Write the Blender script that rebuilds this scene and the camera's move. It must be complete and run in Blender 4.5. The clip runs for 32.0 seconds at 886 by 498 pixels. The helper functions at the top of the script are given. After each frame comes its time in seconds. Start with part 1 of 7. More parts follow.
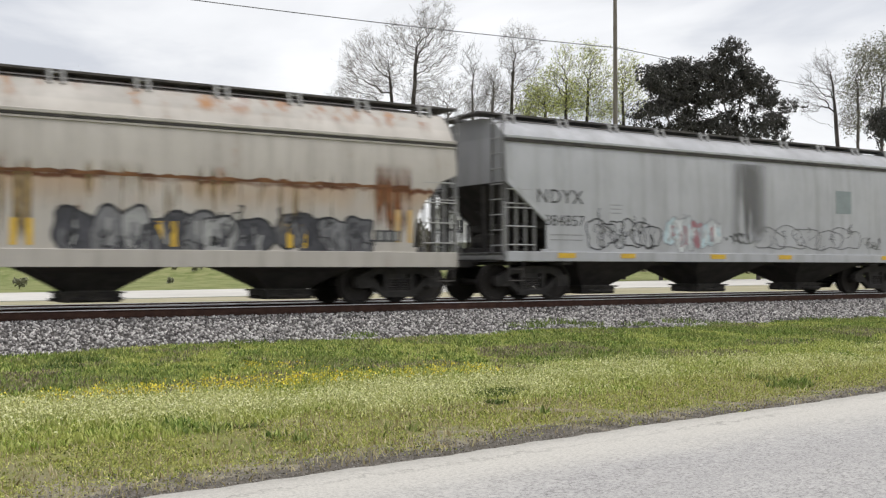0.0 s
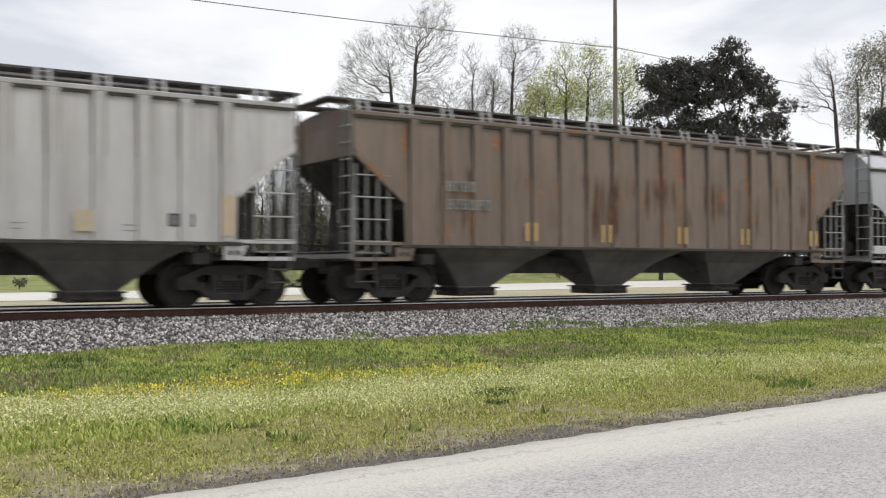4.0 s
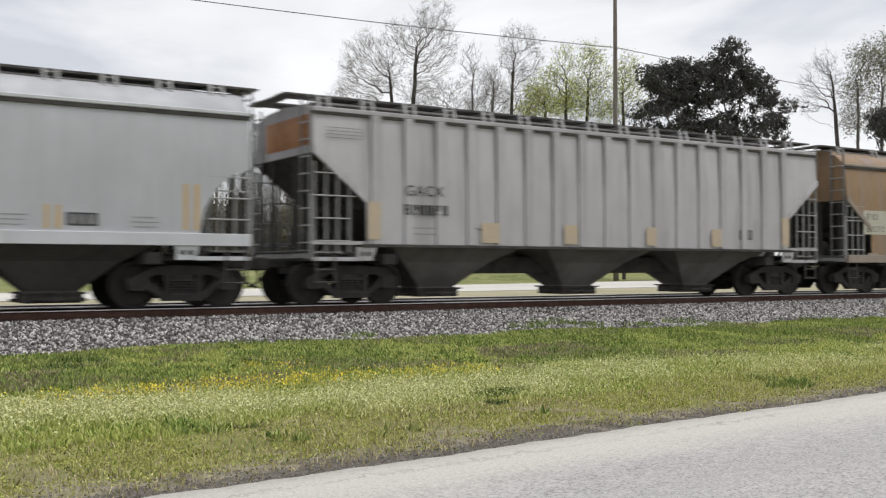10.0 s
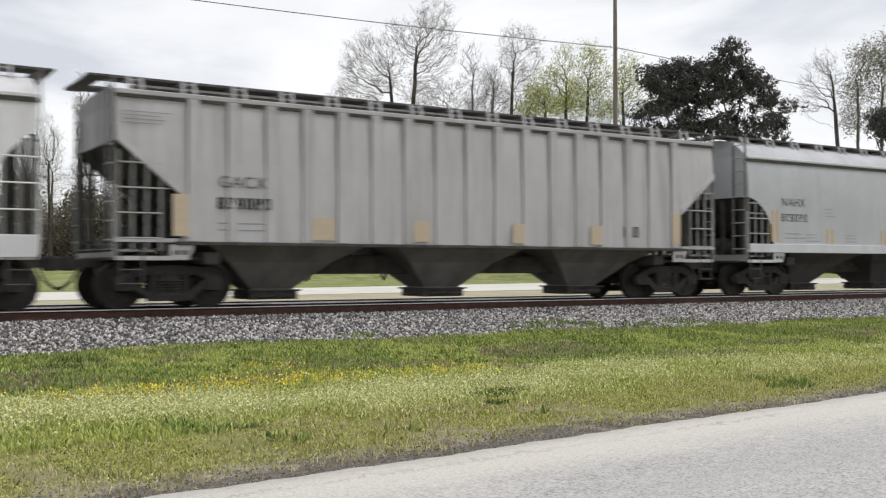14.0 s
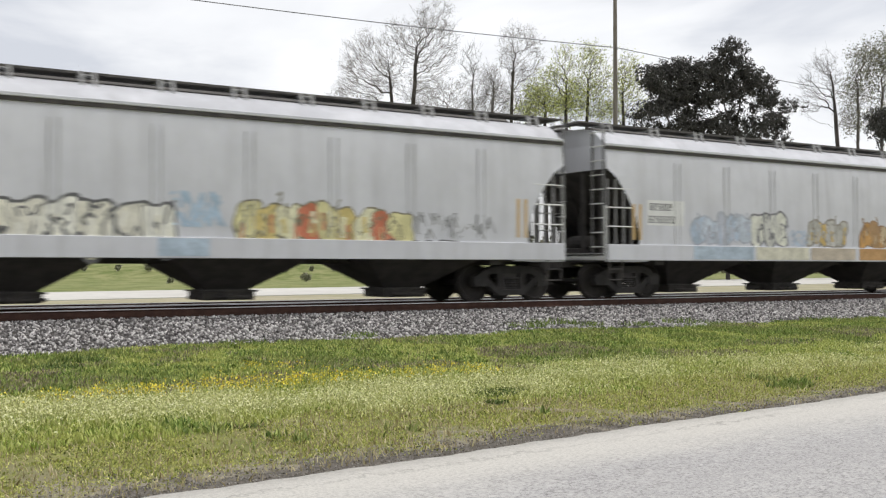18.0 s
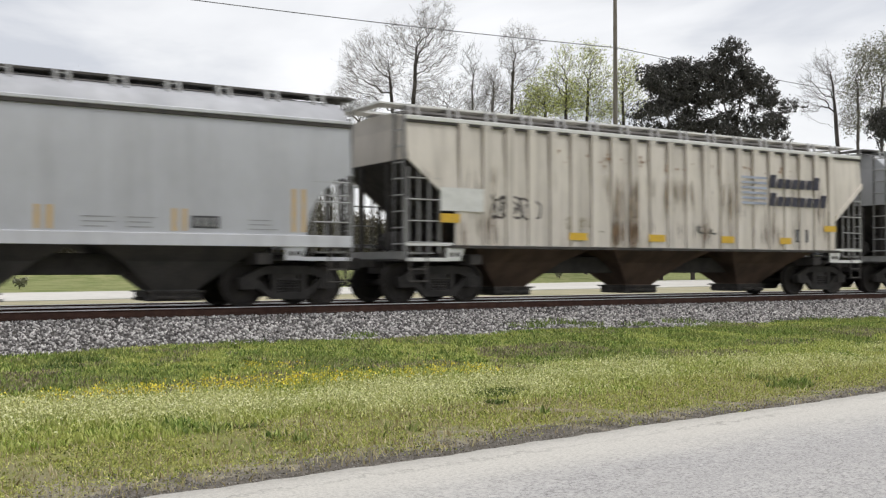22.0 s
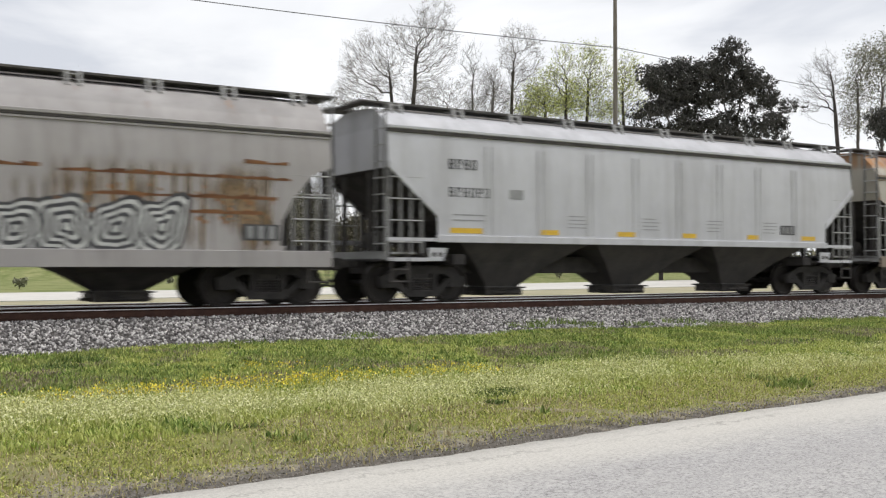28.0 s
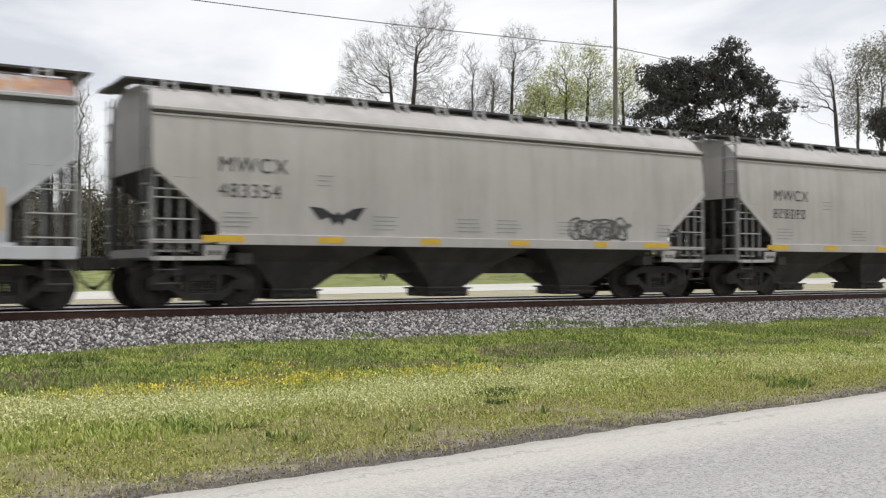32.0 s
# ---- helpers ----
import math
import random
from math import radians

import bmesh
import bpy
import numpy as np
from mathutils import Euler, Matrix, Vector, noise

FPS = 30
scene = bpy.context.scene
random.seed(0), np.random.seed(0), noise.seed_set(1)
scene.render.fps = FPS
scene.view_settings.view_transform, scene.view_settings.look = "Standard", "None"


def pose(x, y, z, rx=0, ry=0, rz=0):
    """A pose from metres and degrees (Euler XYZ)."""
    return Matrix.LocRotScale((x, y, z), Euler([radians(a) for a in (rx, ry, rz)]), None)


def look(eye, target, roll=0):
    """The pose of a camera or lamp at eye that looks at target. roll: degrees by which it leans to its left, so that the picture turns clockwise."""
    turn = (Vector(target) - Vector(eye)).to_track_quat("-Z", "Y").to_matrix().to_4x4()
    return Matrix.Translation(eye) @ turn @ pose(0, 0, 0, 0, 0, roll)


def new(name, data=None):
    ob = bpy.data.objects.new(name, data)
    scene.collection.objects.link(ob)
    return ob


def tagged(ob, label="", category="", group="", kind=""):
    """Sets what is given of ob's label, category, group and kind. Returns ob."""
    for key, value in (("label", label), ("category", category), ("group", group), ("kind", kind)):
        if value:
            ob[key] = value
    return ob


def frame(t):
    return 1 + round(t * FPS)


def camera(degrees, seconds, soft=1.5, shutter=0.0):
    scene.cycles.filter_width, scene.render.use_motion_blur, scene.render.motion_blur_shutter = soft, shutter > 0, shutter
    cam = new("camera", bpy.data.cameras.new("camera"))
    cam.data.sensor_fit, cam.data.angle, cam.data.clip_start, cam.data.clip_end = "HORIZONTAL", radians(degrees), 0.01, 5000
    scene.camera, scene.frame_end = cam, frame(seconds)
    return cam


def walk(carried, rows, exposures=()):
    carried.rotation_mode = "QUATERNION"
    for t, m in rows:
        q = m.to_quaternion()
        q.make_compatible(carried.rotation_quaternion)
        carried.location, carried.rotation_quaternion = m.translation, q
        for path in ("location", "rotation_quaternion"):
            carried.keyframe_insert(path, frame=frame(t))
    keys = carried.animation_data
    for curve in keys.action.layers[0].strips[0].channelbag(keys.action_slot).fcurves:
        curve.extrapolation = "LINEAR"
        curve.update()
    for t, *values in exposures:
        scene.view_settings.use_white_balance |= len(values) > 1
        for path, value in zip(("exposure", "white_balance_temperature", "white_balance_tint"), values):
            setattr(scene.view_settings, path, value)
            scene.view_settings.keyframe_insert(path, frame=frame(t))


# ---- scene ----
# Still camera beside a village road. X runs along the railway, Y across it, z = 0 is the top of the rails.
FOV = 47.07
EYE = Vector((0.0, -20.65, 0.80))
HEADING, RISE = 57.78, 1.05
cam = camera(FOV, 32.0, soft=1.25, shutter=0.3)
AIM = EYE + Vector((math.cos(radians(HEADING)), math.sin(radians(HEADING)), math.tan(radians(RISE))))
STILL = look(EYE, AIM, 0.0)
walk(cam, [(0, STILL), (32, STILL)], exposures=[(0, -0.01), (2, 0.05), (4.5, 0.05), (6.2, 0.07), (7, 0.04), (8.5, -0.05), (11, -0.05), (12, 0.07), (14, 0.02), (17, 0.10), (18, 0.03), (19.5, -0.05), (21, -0.05), (23, -0.02), (25, -0.05), (28, 0.04), (30, 0.02), (32, 0.02)])

SPEED, GAIN = 13.90, 0.004      # metres a second towards -X, and its slight rise
GROUND = -0.55
FIELD = -0.45


# ---- light: a bright, broken overcast ----
def make_world():
    w = bpy.data.worlds.new("overcast_sky")
    w.use_nodes = True
    scene.world = w
    n, l = w.node_tree.nodes, w.node_tree.links
    n.clear()
    out = n.new("ShaderNodeOutputWorld")
    bg = n.new("ShaderNodeBackground")
    sky = n.new("ShaderNodeTexSky")
    sky.sky_type, sky.sun_disc = "NISHITA", False
    sky.sun_elevation, sky.sun_rotation = radians(69), radians(110)
    dim = n.new("ShaderNodeMix")
    dim.data_type, dim.blend_type = "RGBA", "MULTIPLY"
    dim.inputs[0].default_value = 1.0
    dim.inputs[7].default_value = (0.12, 0.12, 0.12, 1)
    tc = n.new("ShaderNodeTexCoord")
    mp = n.new("ShaderNodeMapping")
    mp.inputs["Scale"].default_value = (1.0, 1.0, 2.6)
    mp.inputs["Location"].default_value = (0.35, -0.25, 0.4)
    nz = n.new("ShaderNodeTexNoise")
    nz.inputs["Scale"].default_value, nz.inputs["Detail"].default_value = 3.1, 6.0
    nz.inputs["Roughness"].default_value, nz.inputs["Distortion"].default_value = 0.5, 0.35
    ramp = n.new("ShaderNodeValToRGB")
    e = ramp.color_ramp.elements
    e[0].position, e[0].color = 0.38, (1.10, 1.10, 1.11, 1)
    e[1].position, e[1].color = 0.62, (0.70, 0.72, 0.775, 1)
    e.new(0.50).color = (0.96, 0.965, 0.985, 1)
    mix = n.new("ShaderNodeMix")
    mix.data_type = "RGBA"
    mix.inputs[0].default_value = 0.90
    l.new(tc.outputs["Generated"], mp.inputs["Vector"])
    l.new(mp.outputs[0], nz.inputs["Vector"])
    l.new(nz.outputs["Fac"], ramp.inputs["Fac"])
    l.new(sky.outputs[0], dim.inputs[6])
    l.new(dim.outputs[2], mix.inputs[6])
    l.new(ramp.outputs[0], mix.inputs[7])
    l.new(mix.outputs[2], bg.inputs["Color"])
    bg.inputs["Strength"].default_value = 1.0
    l.new(bg.outputs[0], out.inputs["Surface"])


make_world()
sun = new("sun", bpy.data.lights.new("sun", "SUN"))
sun.data.energy, sun.data.angle, sun.data.color = 1.95, radians(35), (1.0, 0.97, 0.925)
sun.matrix_world = look((22, -8, 60), (0, 0, 0))


# ---- materials ----
def material(name, rough=0.8, metal=0.0, spec=0.3):
    m = bpy.data.materials.new(name)
    m.use_nodes = True
    b = m.node_tree.nodes["Principled BSDF"]
    b.inputs["Roughness"].default_value = rough
    b.inputs["Metallic"].default_value = metal
    b.inputs["Specular IOR Level"].default_value = spec
    return m, m.node_tree.nodes, m.node_tree.links, b


def rgb(c):
    return (c[0], c[1], c[2], 1.0)


def ramp_node(n, stops):
    r = n.new("ShaderNodeValToRGB")
    e = r.color_ramp.elements
    while len(e) < len(stops):
        e.new(0.5)
    for k, (p, c) in enumerate(stops):
        e[k].position, e[k].color = p, rgb(c)
    return r


def noise_node(n, l, vec, scale, detail=4.0, rough=0.55, stretch=None):
    if stretch:
        mp = n.new("ShaderNodeMapping")
        mp.inputs["Scale"].default_value = stretch
        l.new(vec, mp.inputs["Vector"])
        vec = mp.outputs[0]
    t = n.new("ShaderNodeTexNoise")
    t.inputs["Scale"].default_value, t.inputs["Detail"].default_value = scale, detail
    t.inputs["Roughness"].default_value = rough
    l.new(vec, t.inputs["Vector"])
    return t.outputs["Fac"]


def mixed(n, l, fac, a, b, blend="MIX"):
    m = n.new("ShaderNodeMix")
    m.data_type, m.blend_type = "RGBA", blend
    for sock, v in ((m.inputs[0], fac), (m.inputs[6], a), (m.inputs[7], b)):
        if isinstance(v, (int, float)):
            sock.default_value = v
        elif isinstance(v, tuple):
            sock.default_value = rgb(v)
        else:
            l.new(v, sock)
    return m.outputs[2]


def ranged(n, l, v, a, b, lo=0.0, hi=1.0):
    m = n.new("ShaderNodeMapRange")
    m.interpolation_type = "SMOOTHSTEP"
    for k, x in zip(("From Min", "From Max", "To Min", "To Max"), (a, b, lo, hi)):
        m.inputs[k].default_value = x
    l.new(v, m.inputs["Value"])
    return m.outputs[0]


def math_node(n, l, op, a, b=0.0):
    m = n.new("ShaderNodeMath")
    m.operation = op
    for sock, v in zip(m.inputs, (a, b)):
        if isinstance(v, (int, float)):
            sock.default_value = v
        else:
            l.new(v, sock)
    return m.outputs[0]


def bump(n, l, b, height, strength=0.3, dist=0.02):
    k = n.new("ShaderNodeBump")
    k.inputs["Strength"].default_value, k.inputs["Distance"].default_value = strength, dist
    l.new(height, k.inputs["Height"])
    l.new(k.outputs[0], b.inputs["Normal"])


def coords(n, l, shuffled=False):
    """Object coordinates, shifted per object where alike things should differ."""
    tc = n.new("ShaderNodeTexCoord")
    if not shuffled:
        return tc.outputs["Object"]
    oi = n.new("ShaderNodeObjectInfo")
    k = math_node(n, l, "MULTIPLY", oi.outputs["Random"], 90.0)
    va = n.new("ShaderNodeVectorMath")
    va.operation = "ADD"
    l.new(tc.outputs["Object"], va.inputs[0])
    l.new(k, va.inputs[1])
    return va.outputs[0]


def two_tone(name, a, b, scale=3.0, fine=40.0, rough=0.8, metal=0.0, spec=0.3, relief=0.2, dist=0.01, stretch=None):
    m, n, l, s = material(name, rough, metal, spec)
    v = coords(n, l, True)
    big = noise_node(n, l, v, scale, 5.0, 0.6, stretch)
    small = noise_node(n, l, v, fine, 3.0)
    c = mixed(n, l, ranged(n, l, big, 0.32, 0.68), a, b)
    c = mixed(n, l, ranged(n, l, small, 0.25, 0.8, 0.0, 0.35), c, tuple(x * 0.55 for x in a))
    l.new(c, s.inputs["Base Color"])
    if relief:
        bump(n, l, s, small, relief, dist)
    return m


def island_tones(name, stops, rough=0.8, spec=0.2, scale=0.35, patch=None):
    """For joined small pieces: every piece takes its own tone; patch tints whole areas."""
    m, n, l, s = material(name, rough, 0.0, spec)
    g = n.new("ShaderNodeNewGeometry")
    r = ramp_node(n, stops)
    l.new(g.outputs["Random Per Island"], r.inputs["Fac"])
    c = r.outputs[0]
    if patch:
        big = noise_node(n, l, g.outputs["Position"], scale, 3.0, 0.6)
        c = mixed(n, l, ranged(n, l, big, 0.40, 0.64, 0.0, 0.75), c, patch)
    l.new(c, s.inputs["Base Color"])
    return m


def car_paint(name, base, dirt=(0.12, 0.10, 0.08), grime=0.35, rust=0.0, seam=0.0, roof_rust=0.0, rough=0.55):
    """Weathered freight-car paint: washed streaks, blotches, rust that has broken through, an old rust seam."""
    m, n, l, s = material(name, rough, 0.0, 0.25)
    v = coords(n, l, True)
    tc = n.new("ShaderNodeTexCoord")
    sep = n.new("ShaderNodeSeparateXYZ")
    l.new(tc.outputs["Object"], sep.inputs[0])
    streak = noise_node(n, l, v, 1.6, 5.0, 0.62, (1.6, 1.0, 0.10))
    fine = noise_node(n, l, v, 7.0, 4.0, 0.6, (1.0, 1.0, 0.16))
    blot = noise_node(n, l, v, 0.9, 5.0, 0.65)
    speck = noise_node(n, l, v, 14.0, 4.0, 0.7)
    c = mixed(n, l, ranged(n, l, blot, 0.3, 0.7, 0.0, 0.45), base, tuple(x * 0.80 for x in base))
    c = mixed(n, l, ranged(n, l, streak, 0.42, 0.78, 0.0, grime), c, dirt)
    c = mixed(n, l, ranged(n, l, fine, 0.50, 0.80, 0.0, grime * 0.7), c, tuple(x * 0.5 for x in base))
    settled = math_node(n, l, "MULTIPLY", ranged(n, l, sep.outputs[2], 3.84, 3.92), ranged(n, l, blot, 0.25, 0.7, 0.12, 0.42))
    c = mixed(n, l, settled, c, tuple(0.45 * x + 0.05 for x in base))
    if rust > 0:
        r1 = math_node(n, l, "ADD", math_node(n, l, "MULTIPLY", blot, 0.55), math_node(n, l, "MULTIPLY", streak, 0.45))
        lo = 0.68 - 0.22 * rust
        f = ranged(n, l, r1, lo, lo + 0.12, 0.0, 0.85)
        tone = mixed(n, l, ranged(n, l, speck, 0.3, 0.7), (0.26, 0.09, 0.03), (0.42, 0.20, 0.08))
        c = mixed(n, l, f, c, tone)
        f2 = ranged(n, l, speck, 0.72 - 0.08 * rust, 0.80 - 0.08 * rust, 0.0, 0.8)
        c = mixed(n, l, f2, c, (0.13, 0.05, 0.025))
    if seam > 0:
        wob = math_node(n, l, "MULTIPLY", math_node(n, l, "SUBTRACT", fine, 0.5), 0.30)
        d = math_node(n, l, "SUBTRACT", math_node(n, l, "ADD", sep.outputs[2], wob), seam)
        up = ranged(n, l, d, -0.02, 0.05, 1.0, 0.0)
        down = ranged(n, l, d, -0.75, -0.02, 0.0, 1.0)
        gate = ranged(n, l, noise_node(n, l, v, 0.55, 2.0), 0.38, 0.55)
        run = math_node(n, l, "MULTIPLY", math_node(n, l, "MULTIPLY", up, down), gate)
        c = mixed(n, l, math_node(n, l, "MULTIPLY", run, 0.60), c, (0.44, 0.27, 0.13))
        core = math_node(n, l, "MULTIPLY", math_node(n, l, "MULTIPLY", up, ranged(n, l, d, -0.11, -0.05)), gate)
        c = mixed(n, l, core, c, (0.12, 0.045, 0.02))
    if roof_rust > 0:
        top = ranged(n, l, sep.outputs[2], 3.75, 4.05)
        k = ranged(n, l, streak, 0.62 - 0.3 * roof_rust, 0.80 - 0.3 * roof_rust, 0.0, 0.85)
        c = mixed(n, l, math_node(n, l, "MULTIPLY", top, k), c, mixed(n, l, ranged(n, l, blot, 0.42, 0.58), (0.24, 0.10, 0.06), (0.40, 0.20, 0.085)))
    l.new(c, s.inputs["Base Color"])
    rr = ranged(n, l, blot, 0.3, 0.7, rough - 0.12, rough + 0.2)
    l.new(rr, s.inputs["Roughness"])
    bump(n, l, s, noise_node(n, l, v, 1.1, 2.0), 0.12, 0.05)
    return m


BLACK_IRON = two_tone("black_iron", (0.045, 0.042, 0.041), (0.09, 0.081, 0.074), 4.0, 30.0, 0.75)
# black running-gear steel; its dark tone also paints the shade under the car ends
SHADOW_STEEL = two_tone("shaded_black_steel", (0.046, 0.043, 0.043), (0.078, 0.071, 0.068), 3.0, 30.0, 0.8)
GREY_HOPPER = two_tone("grey_hopper_paint", (0.22, 0.21, 0.205), (0.14, 0.132, 0.128), 1.6, 20.0, 0.7, stretch=(1, 1, 0.3))
DARK_HOPPER = two_tone("black_hopper_paint", (0.075, 0.072, 0.072), (0.12, 0.112, 0.108), 1.6, 20.0, 0.7, stretch=(1, 1, 0.3))
BROWN_HOPPER = two_tone("brown_hopper_paint", (0.14, 0.095, 0.07), (0.07, 0.05, 0.04), 1.6, 20.0, 0.75, stretch=(1, 1, 0.3))
LADDER_GREY = two_tone("grey_ladder_paint", (0.44, 0.44, 0.44), (0.33, 0.325, 0.32), 5.0, 40.0, 0.6)
STILE_GREY = two_tone("worn_stile_paint", (0.24, 0.238, 0.24), (0.17, 0.165, 0.16), 5.0, 40.0, 0.6)
FRAME_STEEL = two_tone("dusty_cast_steel", (0.034, 0.032, 0.031), (0.058, 0.053, 0.051), 4.0, 30.0, 0.8)
BARE_METAL = two_tone("galvanised_steel", (0.34, 0.34, 0.335), (0.22, 0.215, 0.21), 5.0, 40.0, 0.55, 0.3)
WALKWAY = two_tone("dark_walkway_grating", (0.060, 0.057, 0.055), (0.12, 0.11, 0.10), 5.0, 60.0, 0.7)
WHEEL_STEEL = two_tone("rusted_wheel_steel", (0.030, 0.027, 0.026), (0.045, 0.039, 0.036), 5.0, 40.0, 0.6, 0.3)
RAIL_SIDE = two_tone("rusted_rail", (0.065, 0.033, 0.024), (0.10, 0.052, 0.038), 4.0, 40.0, 0.8)
RAIL_HEAD = two_tone("worn_rail_head", (0.62, 0.61, 0.60), (0.50, 0.48, 0.47), 2.0, 40.0, 0.30, 0.7)
TIE_WOOD = two_tone("creosoted_wood", (0.055, 0.040, 0.032), (0.10, 0.075, 0.06), 4.0, 30.0, 0.9, stretch=(6, 0.6, 1))
CONCRETE = two_tone("pale_concrete", (0.60, 0.58, 0.54), (0.52, 0.50, 0.46), 0.15, 2.0, 0.9)
PALE_TAPE = two_tone("pale_orange_paint", (0.60, 0.49, 0.35), (0.55, 0.46, 0.36), 6.0, 30.0, 0.6, relief=0)
YELLOW_TAPE = two_tone("yellow_reflective_tape", (0.78, 0.50, 0.05), (0.66, 0.42, 0.07), 6.0, 30.0, 0.5, relief=0)
FADED_TAPE = two_tone("faded_yellow_paint", (0.63, 0.42, 0.17), (0.56, 0.41, 0.22), 6.0, 30.0, 0.6, relief=0)
STENCIL = two_tone("stencil_black", (0.05, 0.05, 0.055), (0.10, 0.10, 0.10), 6.0, 30.0, 0.7, relief=0)
PALE_STENCIL = two_tone("faded_stencil_grey", (0.28, 0.285, 0.29), (0.36, 0.36, 0.36), 6.0, 30.0, 0.7, relief=0)
WHITE_PATCH = two_tone("white_patch_paint", (0.80, 0.80, 0.78), (0.70, 0.70, 0.68), 4.0, 30.0, 0.6, relief=0)


# ---- building helpers ----
def link(name, mesh, mat, parent=None, label=""):
    if mat and not mesh.materials:
        mesh.materials.append(mat)
    ob = new(name, mesh)
    if parent:
        ob.parent = parent
    if label:
        ob["label"] = label
    return ob


def part(name, bm, mat, parent, label="", smooth=False):
    me = bpy.data.meshes.new(name)
    bm.to_mesh(me)
    bm.free()
    if smooth:
        me.polygons.foreach_set("use_smooth", [True] * len(me.polygons))
    return link(name, me, mat, parent, label)


def mesh_np(name, verts, faces, smooth=False):
    verts, faces = np.asarray(verts, dtype=np.float32), np.asarray(faces, dtype=np.int32)
    me = bpy.data.meshes.new(name)
    me.vertices.add(len(verts))
    me.vertices.foreach_set("co", verts.ravel())
    k = faces.shape[1]
    me.loops.add(faces.size)
    me.loops.foreach_set("vertex_index", faces.ravel())
    me.polygons.add(len(faces))
    me.polygons.foreach_set("loop_start", np.arange(0, faces.size, k, dtype=np.int32))
    me.polygons.foreach_set("loop_total", np.full(len(faces), k, dtype=np.int32))
    me.update(calc_edges=True)
    if smooth:
        me.polygons.foreach_set("use_smooth", np.ones(len(faces), dtype=bool))
    return me


def box(bm, x0, x1, y0, y1, z0, z1, bevel=0.0):
    vs = [bm.verts.new((x, y, z)) for x in (x0, x1) for y in (y0, y1) for z in (z0, z1)]
    quads = ((0, 1, 3, 2), (4, 6, 7, 5), (0, 4, 5, 1), (2, 3, 7, 6), (0, 2, 6, 4), (1, 5, 7, 3))
    fs = [bm.faces.new([vs[i] for i in q]) for q in quads]
    if bevel:
        es = list({e for f in fs for e in f.edges})
        bmesh.ops.bevel(bm, geom=es, offset=bevel, segments=1, affect="EDGES")
    return bm


def bar(bm, a, b, r, sides=6):
    """A round bar from a to b."""
    a, b = Vector(a), Vector(b)
    q = (b - a).to_track_quat("Z", "Y")
    rings = []
    for p in (a, b):
        rings.append([bm.verts.new(p + q @ Vector((r * math.cos(k * math.tau / sides), r * math.sin(k * math.tau / sides), 0))) for k in range(sides)])
    for k in range(sides):
        bm.faces.new((rings[0][k], rings[0][(k + 1) % sides], rings[1][(k + 1) % sides], rings[1][k]))
    bm.faces.new(rings[0][::-1])
    bm.faces.new(rings[1])
    return bm


def prism(bm, outline, axis, a, b):
    """A flat outline of (u, v) pushed from a to b along an axis: 'x' takes (y, z), 'y' takes (x, z)."""
    def at(u, v, w):
        return (w, u, v) if axis == "x" else (u, w, v)
    lo = [bm.verts.new(at(u, v, a)) for u, v in outline]
    hi = [bm.verts.new(at(u, v, b)) for u, v in outline]
    n = len(outline)
    for k in range(n):
        bm.faces.new((lo[k], lo[(k + 1) % n], hi[(k + 1) % n], hi[k]))
    bm.faces.new(lo[::-1])
    bm.faces.new(hi)
    bmesh.ops.recalc_face_normals(bm, faces=bm.faces[:])
    return bm


def lathe(bm, profile, sides, axis="y", centre=(0, 0, 0)):
    """Turns a profile of (radius, along) round an axis."""
    rings = []
    for r, w in profile:
        ring = []
        for k in range(sides):
            a = k * math.tau / sides
            u, v = r * math.cos(a), r * math.sin(a)
            p = (u, w, v) if axis == "y" else (u, v, w) if axis == "z" else (w, u, v)
            ring.append(bm.verts.new(Vector(p) + Vector(centre)))
        rings.append(ring)
    for a, b in zip(rings, rings[1:]):
        for k in range(sides):
            bm.faces.new((a[k], a[(k + 1) % sides], b[(k + 1) % sides], b[k]))
    bm.faces.new(rings[0][::-1])
    bm.faces.new(rings[-1])
    bmesh.ops.recalc_face_normals(bm, faces=bm.faces[:])
    return bm


# ---- ground ----
TRACK_GAP = 4.1


def ground_height(x, y):
    """Near verge low, the field behind the railway a little higher; soft unevenness."""
    t = np.clip((y - 8.0) / 12.0, 0, 1)
    z = GROUND + (FIELD - GROUND) * t * t * (3 - 2 * t)
    d = 0.533 * x + 0.846 * (y + 20.65)
    side = (0.846 * x - 0.533 * (y + 20.65)) / np.maximum(d, 1.0)
    up = np.clip((d - 96.0) / 17.0, 0, 1)
    z = z + (1.65 * up * up * (3 - 2 * up) + 0.5 * np.clip((d - 113.0) / 60.0, 0, 1)) * np.clip((0.165 - side) / 0.06, 0, 1)
    return z + 0.022 * np.sin(x * 0.9 + 1.3 * np.sin(y * 0.7)) * np.cos(y * 1.1 + 0.6 * np.sin(x * 0.5))


def road_edge(x):
    run = np.where(x > 20, 20 + 30 * (1 - np.exp(-(np.maximum(x, 20) - 20) / 30)), x)
    return -14.96 + 0.102 * run + 0.02 * np.sin(x * 1.3) + 0.01 * np.sin(x * 4.3 + 1.0) + 0.010 * np.sin(x * 11.0) + 0.008 * np.sin(x * 23.0 + np.sin(x * 3.0))


